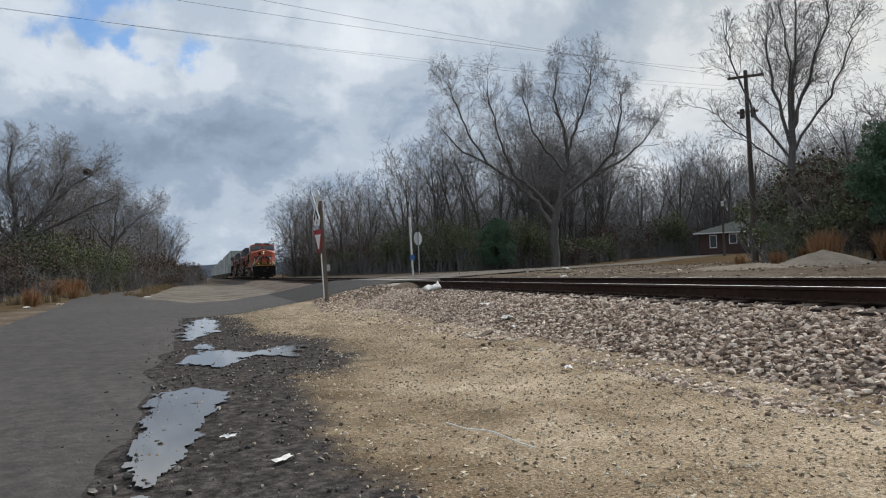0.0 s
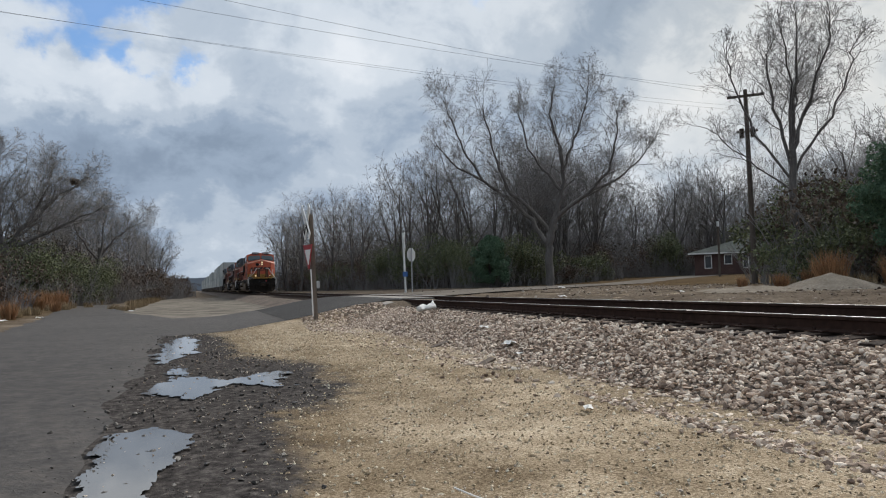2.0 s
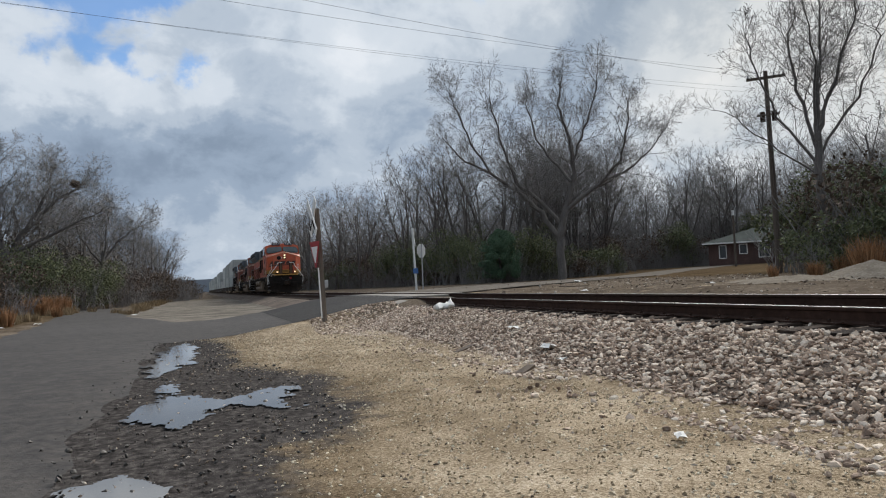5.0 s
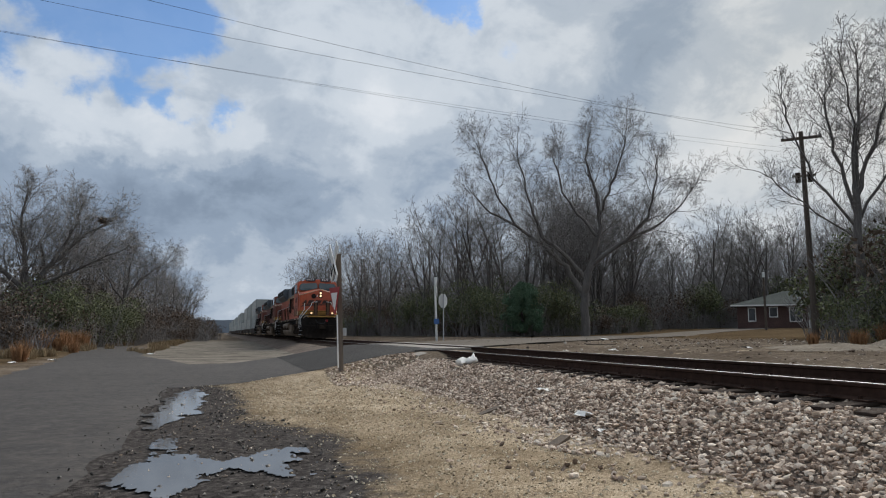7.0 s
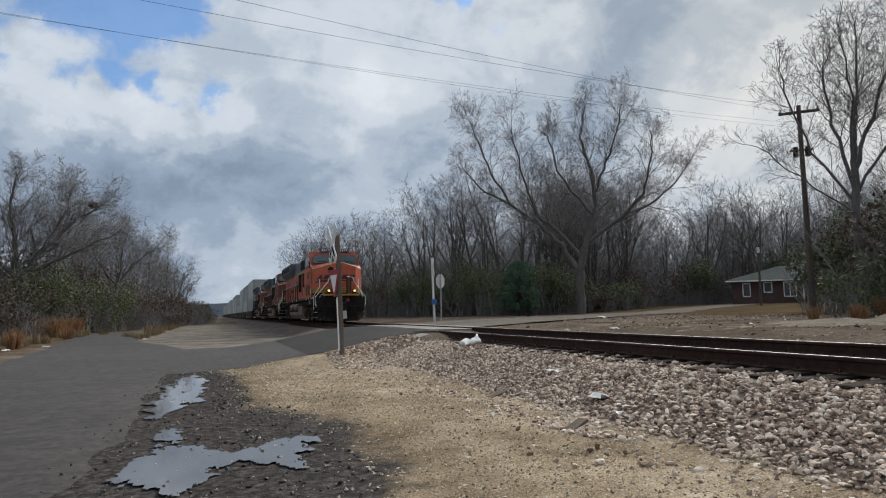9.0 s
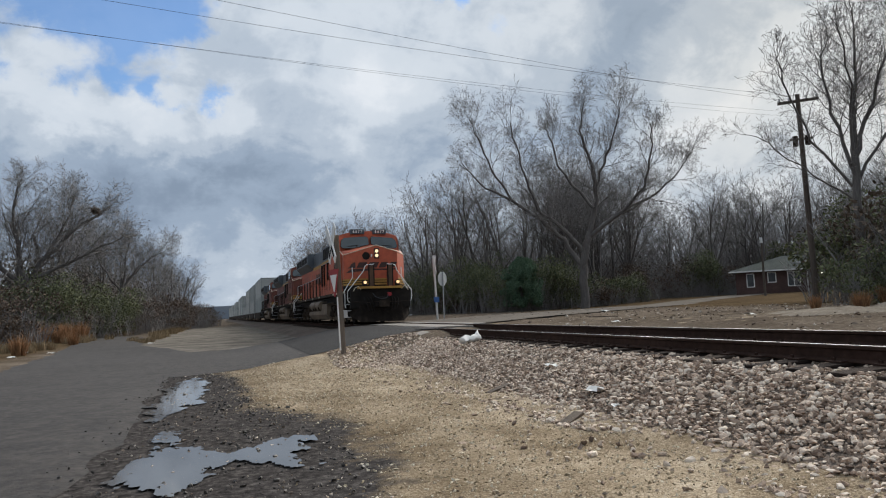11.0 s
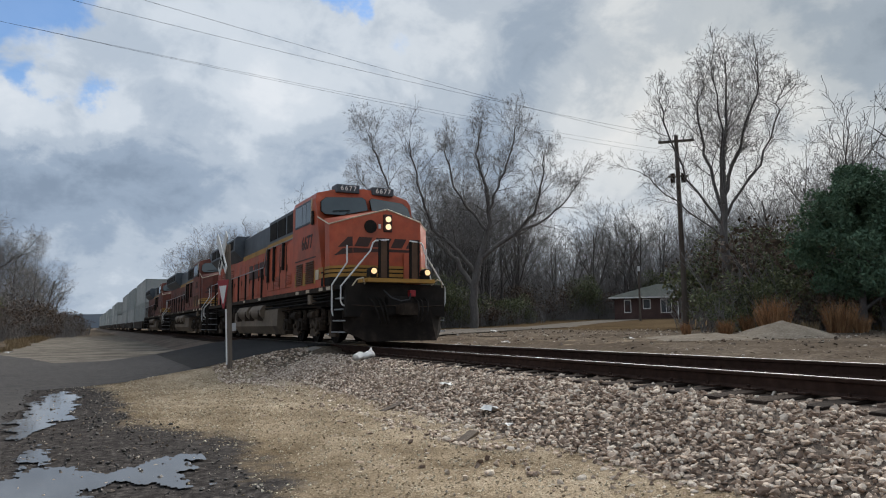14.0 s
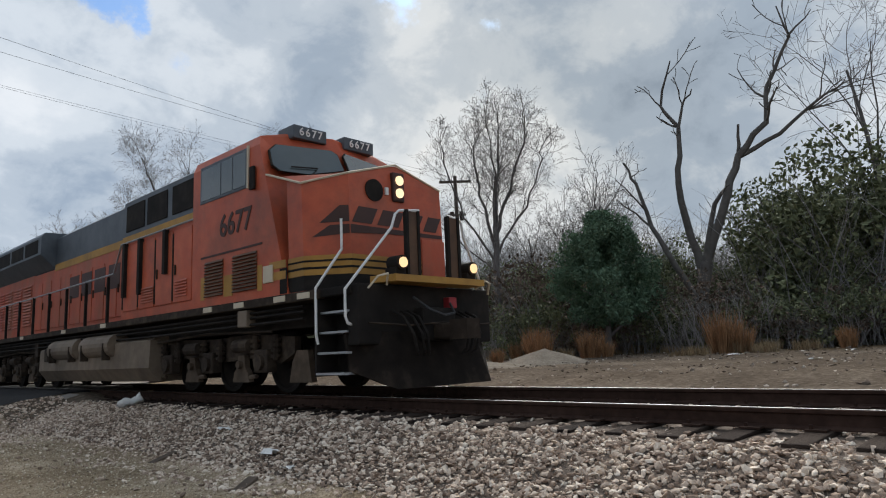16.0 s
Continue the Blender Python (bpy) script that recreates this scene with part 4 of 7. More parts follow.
        part("document_box", slab(min(s * 1.5, s * 1.53), max(s * 1.5, s * 1.53), 2.28, 2.56, 1.78, 2.06, 0.01), CREAM, cab)
    bm = bmesh.new()
    box(bm, -0.4, 0.3, 3.9, 4.3, 4.5, 4.6, 0.03)
    part("roof_box", bm, ROOF_BLACK, cab)
    # cabinets behind the cab: orange below, black above
    def block(name, y0, y1, w, z0, z1, mat, chamfer=0.0, label=""):
        bm = bmesh.new()
        if chamfer:
            o = [(-w, z0), (-w, z1 - chamfer), (-w + chamfer * 1.4, z1), (w - chamfer * 1.4, z1), (w, z1 - chamfer), (w, z0)]
            prism(bm, o, "y", y0, y1)
        else:
            box(bm, -w, w, y0, y1, z0, z1, 0.02)
        return part(name, bm, mat, L, label)
    aux = block("electrical_cabinet", 5.1, 8.8, 1.4, 1.56, 3.3, ORANGE)
    auxt = block("cabinet_roof", 5.1, 8.9, 1.34, 3.3, 4.4, ROOF_BLACK, 0.12, "dull black upper body")
    hood = block("engine_hood", 8.8, 16.6, 1.12, 1.56, 3.42, ORANGE_DIRTY)
    hoodt = block("hood_roof", 8.9, 16.6, 1.08, 3.42, 4.45, ROOF_BLACK, 0.12, "dull black hood top")
    rad = block("radiator_body", 16.6, 21.0, 1.12, 1.56, 3.5, ORANGE_DIRTY)
    bm = bmesh.new()
    prism(bm, [(-1.12, 3.45), (-1.5, 3.85), (-1.5, 4.38), (-1.4, 4.5), (1.4, 4.5), (1.5, 4.38), (1.5, 3.85), (1.12, 3.45)], "y", 14.7, 21.1)
    wing = part("radiator_wing", bm, ROOF_BLACK, L, "flared black radiator housing")
    for s in (-1, 1):
        for y in (15.0, 16.5, 18.0, 19.5):
            part("radiator_grille", slab(min(s * 1.49, s * 1.51), max(s * 1.49, s * 1.51), y, y + 1.3, 3.92, 4.32, 0.01), BLACK, wing)
        # cabinet doors
        for i, y in enumerate((5.3, 6.15, 7.0, 7.85)):
            d = part("cabinet_door", slab(min(s * 1.39, s * 1.425), max(s * 1.39, s * 1.425), y, y + 0.78, 1.75, 3.2, 0.012), ORANGE, aux)
            part("door_gap", slab(min(s * 1.4, s * 1.43), max(s * 1.4, s * 1.43), y + 0.79, y + 0.84, 1.8, 3.15), BLACK, aux)
            part("latch", slab(min(s * 1.42, s * 1.45), max(s * 1.42, s * 1.45), y + 0.66, y + 0.7, 2.3, 2.5), UNDER, d)
        for y0, y1 in ((5.45, 5.95), (7.0, 7.6)):
            bm = ribbed(bmesh.new(), y0, y1, -1.43, 1.85, 2.2, 6, 0.025)
            if s > 0:
                bmesh.ops.transform(bm, matrix=Matrix.Diagonal((-1, 1, 1, 1)), verts=bm.verts)
            part("louvre", bm, ORANGE_DIRTY, aux)
        # roof-side windows and screens of the upper cabinet
        for y in (5.35, 6.6, 7.75):
            part("air_screen", slab(min(s * 1.335, s * 1.36), max(s * 1.335, s * 1.36), y, y + 1.0, 3.58, 4.18, 0.01), BLACK, auxt)
        part("yellow_line", slab(min(s * 1.395, s * 1.412), max(s * 1.395, s * 1.412), 5.12, 8.78, 3.3, 3.45), YELLOW, aux)
        part("yellow_line", slab(min(s * 1.115, s * 1.13), max(s * 1.115, s * 1.13), 8.82, 14.6, 3.36, 3.55), YELLOW, hood)
        for k in range(9):
            y = 8.98 + 0.84 * k
            d = part("hood_door", slab(min(s * 1.11, s * 1.145), max(s * 1.11, s * 1.145), y, y + 0.78, 1.72, 3.12, 0.012), ORANGE_DIRTY, hood)
            part("latch", slab(min(s * 1.14, s * 1.17), max(s * 1.14, s * 1.17), y + 0.66, y + 0.7, 2.3, 2.5), UNDER, d)
        # painted emblem on the hood as plain dark shapes
        for k in range(4):
            y = 9.6 + 0.95 * k
            for y0, y1, z0, z1 in ((y, y + 0.74, 2.42, 3.02),):
                part("emblem_block", slab(min(s * 1.144, s * 1.152), max(s * 1.144, s * 1.152), y0, y1, z0, z1), EMBLEM, hood)
        for y in (16.8, 17.9, 19.0, 20.0):
            bm = ribbed(bmesh.new(), y, y + 0.85, -1.13, 1.9, 3.2, 14, 0.03)
            if s > 0:
                bmesh.ops.transform(bm, matrix=Matrix.Diagonal((-1, 1, 1, 1)), verts=bm.verts)
            part("louvre", bm, ORANGE_DIRTY, rad)
        # walkway railings: high along the cabinets, low along the hood
        part("railing", bar([(s * 1.47, 4.9, 3.28), (s * 1.47, 8.7, 3.28), (s * 1.47, 9.1, 2.66), (s * 1.47, 15.5, 2.62), (s * 1.47, 20.9, 2.62), (s * 1.47, 21.0, 1.6)], 0.02, 6), STEEL, L)
        for y, z in ((6.4, 2.36), (7.66, 2.06), (8.5, 2.06)):
            part("railing_post", slab(min(s * 1.41, s * 1.5), max(s * 1.41, s * 1.5), y - 0.06, y + 0.06, z, 3.27), BLACK, L)
        for k in range(9):
            y = 9.42 + 1.45 * k
            if y > 20.95:
                continue
            part("railing_post", slab(min(s * 1.44, s * 1.5), max(s * 1.44, s * 1.5), y - 0.03, y + 0.03, 1.56, 2.62), BLACK, L)
        part("mirror", slab(min(s * 1.52, s * 1.56), max(s * 1.52, s * 1.56), 2.8, 2.95, 3.4, 3.8, 0.01), BLACK, cab)
    # roof gear
    part("roof_hatch", slab(-0.5, 0.5, 10.0, 11.4, 4.42, 4.53, 0.04), ROOF_BLACK, L)
    part("exhaust_stack", slab(-0.35, 0.35, 12.5, 13.6, 4.42, 4.62, 0.05), ROOF_BLACK, L)
    part("roof_hatch", slab(-0.9, 0.9, 15.0, 16.4, 4.47, 4.58, 0.04), ROOF_BLACK, L)
    bm = bmesh.new()
    for x, dy in ((-0.18, 0), (0, -0.15), (0.18, 0)):
        tube(bm, [(x, 9.5 + dy, 4.56), (x, 9.1 + dy, 4.56), (x, 8.95 + dy, 4.56)], 0.03, 8, 0.08)
    box(bm, -0.25, 0.25, 9.3, 9.5, 4.42, 4.56)
    part("horn", bm, UNDER, L)
    # fuel tank with air tanks above it
    bm = bmesh.new()
    prism(bm, [(-1.25, 1.14), (-1.44, 1.06), (-1.46, 0.5), (-1.25, 0.22), (1.25, 0.22), (1.46, 0.5), (1.44, 1.06), (1.25, 1.14)], "y", 7.05, 14.45)
    tank = part("fuel_tank", bm, TANK, L, "dusty tan fuel tank")
    for s in (-1, 1):
        bm = bmesh.new()
        tube(bm, [(s * 1.34, 8.97, 1.02), (s * 1.34, 10.85, 1.02)], 0.27, 18)
        part("air_reservoir", bm, TANK, tank)
        bm = bmesh.new()
        tube(bm, [(s * 1.34, 11.3, 1.02), (s * 1.34, 13.3, 1.02)], 0.27, 18)
        part("air_reservoir", bm, TANK, tank)
        for y in (9.2, 10.6, 11.5, 13.0):
            part("tank_strap", slab(min(s * 1.45, s * 1.625), max(s * 1.45, s * 1.625), y, y + 0.05, 0.7, 1.08), UNDER, tank)
        part("fuel_filler", slab(min(s * 1.44, s * 1.5), max(s * 1.44, s * 1.5), 13.6, 13.9, 0.75, 1.1, 0.02), UNDER, tank)
        # pipes coloured black to stand for the shadow under the walkway
        bm = bmesh.new()
        for z in (1.16, 1.27, 1.35):
            tube(bm, [(s * 1.4, 1.6, z), (s * 1.4, 7.3, z - 0.03), (s * 1.4, 14.9, z), (s * 1.4, 20.8, z)], 0.025, 5)
        part("pipework", bm, BLACK, L)
        part("junction_box", slab(min(s * 1.3, s * 1.48), max(s * 1.3, s * 1.48), 3.15, 3.45, 1.12, 1.4, 0.02), TANK, L)
        part("junction_box", slab(min(s * 1.2, s * 1.42), max(s * 1.2, s * 1.42), 14.8, 15.1, 0.9, 1.3, 0.02), UNDER, L)
    truck(L, AXLES[:3])
    truck(L, AXLES[3:])
    for y in AXLES:
        wheelset(L, y)
    # rear end
    part("rear_platform", slab(-1.45, 1.45, 21.0, 21.75, 1.42, 1.56, 0.01), BLACK, L)
    part("rear_pilot", slab(-1.35, 1.35, 21.55, 21.75, 0.5, 1.5, 0.02), BLACK, L)
    part("rear_coupler", slab(-0.14, 0.14, 21.7, 22.25, 0.78, 1.0, 0.03), UNDER, L)
    return L


LEAD = locomotive()
TRAIL_ORANGE = material("brown_grimed_orange_paint", [(0.11, 0.028, 0.018), (0.17, 0.045, 0.028), (0.23, 0.065, 0.04)], 1.8, 0.4, 0.65, bump=0.04, dirt=(0.04, 0.026, 0.02), dirt_amount=0.8)
LOCOS = [LEAD]
for k in (1, 2):
    c = copy_thing(LEAD, pose(0, 0, 0))
    tagged(c, "grimy orange diesel locomotive coupled behind the leader" if k == 1 else "dark grimy orange diesel locomotive ahead of the containers")
    for o in c.children_recursive:
        if o.type == "MESH" and o.data.materials[0] in (ORANGE, ORANGE_DIRTY, LAMP, LAMP_DIM):
            o.material_slots[0].link = "OBJECT"
            o.material_slots[0].material = GLASS if o.data.materials[0] in (LAMP, LAMP_DIM) else TRAIL_ORANGE
    LOCOS.append(c)


def container(mat, label, ribs=22):
    """A 16 m box with corrugated walls, corner posts and rear doors; origin at its base."""
    C = tagged(empty("shipping_container"), label, "container", "containers on the train")
    l, w, h = 16.1, 2.59, 2.85
    bm = bmesh.new()
    box(bm, -w / 2 + 0.03, w / 2 - 0.03, 0.03, l - 0.03, 0.12, h - 0.03)
    for s in (-1, 1):
        for k in range(ribs):
            y = 0.35 + (l - 0.9) * k / ribs
            prism(bm, [(s * (w / 2 - 0.035), y), (s * (w / 2), y + 0.08), (s * (w / 2), y + 0.3), (s * (w / 2 - 0.035), y + 0.38)], "z", 0.2, h - 0.15)
    part("box_body", bm, mat, C)
    bm = bmesh.new()
    for s in (-1, 1):
        for y in (0.0, l - 0.16):
            box(bm, min(s * (w / 2 - 0.16), s * w / 2), max(s * (w / 2 - 0.16), s * w / 2), y, y + 0.16, 0, h)
        box(bm, min(s * (w / 2 - 0.1), s * w / 2), max(s * (w / 2 - 0.1), s * w / 2), 0, l, 0, 0.16)
        box(bm, min(s * (w / 2 - 0.08), s * w / 2), max(s * (w / 2 - 0.08), s * w / 2), 0, l, h - 0.12, h)
    for y in (0.0, l - 0.12):
        box(bm, -w / 2, w / 2, y, y + 0.12, h - 0.14, h)
    part("corner_frame", bm, BOX_GREY, C)
    for s in (-1, 1):
        d = part("door", slab(min(s * 0.02, s * 1.13), max(s * 0.02, s * 1.13), -0.012, 0.03, 0.18, h - 0.18, 0.008), mat, C)
        for x in (0.3, 0.8):
            part("lock_rod", bar([(s * x, -0.03, 0.2), (s * x, -0.03, h - 0.2)], 0.02, 5), STEEL, d)
    return C


def well_car():
    W = tagged(empty("well_car"), "dark steel well car carrying two stacked containers", "freight car", "well cars of the train")
    bm = bmesh.new()
    for s in (-1, 1):
        prism(bm, [(1.9, 0.95), (2.7, 0.35), (17.3, 0.35), (18.1, 0.95), (17.9, 1.2), (2.1, 1.2)], "x", s * 1.36, s * 1.46)
    box(bm, -1.36, 1.36, 2.7, 17.3, 0.3, 0.36)
    part("well", bm, UNDER, W)
    for y in (0.2, 17.9):
        bm = bmesh.new()
        box(bm, -1.3, 1.3, y, y + 1.9, 0.95, 1.15, 0.02)
        box(bm, -0.2, 0.2, y - 0.3, y + 2.2, 0.8, 1.0, 0.02)
        part("end_platform", bm, UNDER, W)
        bm = bmesh.new()
        for s in (-1, 1):
            prism(bm, [(y - 0.1, 0.6), (y + 0.4, 0.75), (y + 1.5, 0.75), (y + 2.0, 0.6), (y + 1.5, 0.3), (y + 0.4, 0.3)], "x", s * 1.0, s * 1.12)
        tr = part("truck", bm, UNDER, W)
        for dy in (0.1, 1.8):
            bm = bmesh.new()
            for s in (-1, 1):
                tube(bm, [(s * 0.68, y + dy, 0.42), (s * 0.8, y + dy, 0.42)], 0.42, 18)
            tube(bm, [(-0.7, y + dy, 0.42), (0.7, y + dy, 0.42)], 0.08, 8)
            part("wheelset", bm, UNDER, tr)
    return W


CARS, BOXES = [], []
car_a = well_car()
box_a, box_b = container(BOX_WHITE, "dirty white corrugated shipping container"), container(BOX_GREY, "pale grey corrugated shipping container")
CAR_N, CAR_PITCH = 16, 20.4
for k in range(CAR_N):
    y = 67.6 + CAR_PITCH * k
    CARS.append((car_a if k == 0 else copy_thing(car_a, pose(0, 0, 0)), y))
    if k in (3, 9):
        continue
    for lev in (0, 1):
        if k in (6, 12) and lev:
            continue
        src = box_a if (k * 2 + lev) % 3 else box_b
        first = not any(b[0] is src for b in BOXES)
        BOXES.append((src if first else copy_thing(src, pose(0, 0, 0)), y + 1.95, 0.4 + lev * 2.87))

TIMES = [0.5 * k for k in range(33)]


def motions():
    """The train rolls by; its locomotives' wheels turn."""
    for k, c in enumerate(LOCOS):
        walk(c, [(t, pose(0, train_y(t) + 22.6 * k, LIFT)) for t in TIMES])
        turns = [0.1 * i for i in range(161)]
        for w in c.children:
            if w.name.startswith("wheelset"):
                y = w.matrix_basis.translation.y
                walk(w, [(t, pose(0, y, 0.53, math.degrees((train_y(t) - train_y(0)) / 0.53) * -1, 0, 0)) for t in turns])
    for c, y in CARS:
        walk(c, [(t, pose(0, train_y(t) + y, LIFT)) for t in TIMES])
    for c, y, z in BOXES:
        walk(c, [(t, pose(0, train_y(t) + y, LIFT + z)) for t in TIMES])

# ---------------------------------------------------------------- signs, pole, wires


def crossbuck():
    """A leaning timber post with crossed white boards, a yield sign and its strip; its boards face -x."""
    C = tagged(empty("crossing_sign", pose(-4.0, 20.75, 0.36, 1.0, -2.6, 0)), "leaning wooden post with white crossed boards and a yield sign", "crossing sign")
    part("post", slab(-0.06, 0.06, -0.06, 0.06, -0.1, 3.2, 0.015), POST_WOOD, C, "weathered grey timber post")
    turn = Matrix.Translation((-0.12, 0, 2.98)) @ Matrix.Rotation(radians(3), 4, "Z")
    for k, a in enumerate((45, -45)):
        bm = slab(-0.012 - 0.03 * k, 0.012 - 0.03 * k, -0.115, 0.115, -0.62, 0.62, 0.004)
        bmesh.ops.transform(bm, matrix=turn @ Matrix.Rotation(radians(a), 4, "X"), verts=bm.verts)
        b = part("crossed_board", bm, WHITE, C, "white board, lettering turned away")
        bm = bmesh.new()
        box(bm, -0.02 - 0.03 * k, -0.013 - 0.03 * k, -0.05, 0.05, -0.48, -0.1)
        bmesh.ops.transform(bm, matrix=turn @ Matrix.Rotation(radians(a), 4, "X"), verts=bm.verts)
        part("lettering_bar", bm, BLACK, b)
    turn = Matrix.Translation((-0.13, -0.02, 1.95)) @ Matrix.Rotation(radians(9), 4, "Z")
    for nm, h, off, m_ in (("yield_sign", 0.42, 0.0, RED), ("yield_panel", 0.26, -0.008, WHITE)):
        bm = prism(bmesh.new(), [(-h, h * 0.87), (h, h * 0.87), (h * 0.12, -h * 0.8), (-h * 0.12, -h * 0.8)], "x", off - 0.006, off + 0.004)
        bmesh.ops.transform(bm, matrix=turn, verts=bm.verts)
        part(nm, bm, m_, C, "red triangle with a white middle" if m_ is RED else "")
    part("reflective_strip", slab(-0.1, -0.065, -0.085, -0.072, 0.25, 1.6), WHITE, C, "white reflective strip")
    part("bracket", slab(0.06, 0.16, -0.05, 0.05, 1.05, 1.25, 0.01), STEEL, C)
    return C


crossbuck()


def far_signs():
    S = tagged(empty("stop_sign", pose(4.15, 36.9, 1.2, 0, 0, -16)), "octagonal road sign seen from its bare metal back", "road sign")
    part("post", slab(-0.03, 0.03, -0.025, 0.025, -0.1, 2.35, 0.006), STEEL, S)
    bm = bmesh.new()
    prism(bm, [(0.4 * math.cos(radians(22.5 + 45 * k)), 1.98 + 0.4 * math.sin(radians(22.5 + 45 * k))) for k in range(8)], "x", -0.04, -0.034)
    bmesh.ops.transform(bm, matrix=Matrix.Rotation(radians(-40), 4, "Z"), verts=bm.verts)
    part("sign_plate", bm, SIGN_BACK, S, "pale bare metal back of the plate")
    C = tagged(empty("crossing_sign", pose(3.55, 36.2, 1.1, 0, -2, 0)), "slender crossing post with white boards beyond the track", "crossing sign")
    part("post", bar([(0, 0, -0.1), (0, 0, 3.25)], 0.06, 8), SIGN_BACK, C, "grey metal post")
    for a in (45, -45):
        bm = slab(0.05, 0.07, -0.11, 0.11, -0.6, 0.6, 0.004)
        bmesh.ops.transform(bm, matrix=Matrix.Translation((0, 0, 2.75)) @ Matrix.Rotation(radians(-13), 4, "Z") @ Matrix.Rotation(radians(a), 4, "X"), verts=bm.verts)
        part("crossed_board", bm, WHITE, C)
    part("notice_plate", slab(-0.14, 0.14, -0.09, -0.07, 0.85, 1.12, 0.006), BLUE, C, "small blue notice plate")
    part("reflective_strip", slab(-0.03, 0.03, -0.07, -0.06, 1.2, 2.3), WHITE, C)


far_signs()

POLE = (21.6, 29.7)
pole = tagged(empty("utility_pole", pose(POLE[0], POLE[1], 1.1, 0, -0.6, 0)), "tall weathered timber utility pole with crossarm", "utility pole")
part("pole", tube(bmesh.new(), [(0, 0, -0.2), (0, 0, 5), (0, 0, 10.9)], 0.17, 10, 0.11), POLE_WOOD, pole)
arm_turn = Matrix.Rotation(radians(-43), 4, "Z")
for z in (10.55,):
    bm = slab(-0.95, 0.95, -0.06, 0.06, z - 0.07, z + 0.07, 0.01)
    bmesh.ops.transform(bm, matrix=arm_turn, verts=bm.verts)
    arm = part("crossarm", bm, POLE_WOOD, pole)
    for x in (-0.85, -0.4, 0.4, 0.85):
        bm = bar([(x, 0, z + 0.06), (x, 0, z + 0.16), (x, 0, z + 0.24)], 0.045, 8)
        bmesh.ops.transform(bm, matrix=arm_turn, verts=bm.verts)
        part("insulator", bm, STEEL, arm)
for u in (-0.28, 0.28):
    bm = bar([(u, 0, 8.2), (u, 0, 8.72)], 0.13, 14)
    bmesh.ops.transform(bm, matrix=arm_turn, verts=bm.verts)
    part("transformer", bm, UNDER, pole, "dark transformer can")
bm = slab(-0.55, 0.55, -0.05, 0.05, 8.5, 8.6)
bmesh.ops.transform(bm, matrix=arm_turn, verts=bm.verts)
part("bracket", bm, POLE_WOOD, pole)


def wire(a, b, sag, r=0.0055):
    a, b = Vector(a), Vector(b)
    pts = []
    for k in range(25):
        s = k / 24
        p = a.lerp(b, s)
        p.z -= sag * 4 * s * (1 - s)
        pts.append(p)
    return tagged(part("overhead_wire", bar(pts, r, 5), CABLE), "thin black overhead wire against the sky", "wire", "overhead wires")


for dx, z in ((-0.3, 11.75), (0.3, 11.72)):
    wire((POLE[0] + dx, POLE[1] + dx * 1.3, z), (-46 + dx * 3, 15 - dx * 6, 11.7), 1.2)
for dx, z in ((-0.1, 11.0), (0.12, 10.85)):
    wire((POLE[0] + dx, POLE[1] + dx * 1.3, z), (-46 + dx * 3, 17 - dx * 3, 10.1), 1.0, 0.004)
wire((POLE[0], POLE[1], 9.2), (62, 58, 8.5), 0.8)

# a small pole before the house
sp = tagged(empty("service_pole", pose(39.6, 51.6, 1.75)), "short thin timber pole before the house", "pole")
part("pole", tube(bmesh.new(), [(0, 0, -0.2), (0, 0, 5.4)], 0.11, 8, 0.08), POLE_WOOD, sp)
part("meter_cap", slab(-0.09, 0.09, -0.09, 0.09, 4.8, 5.3, 0.02), SIGN_BACK, sp)

# ---------------------------------------------------------------- the house


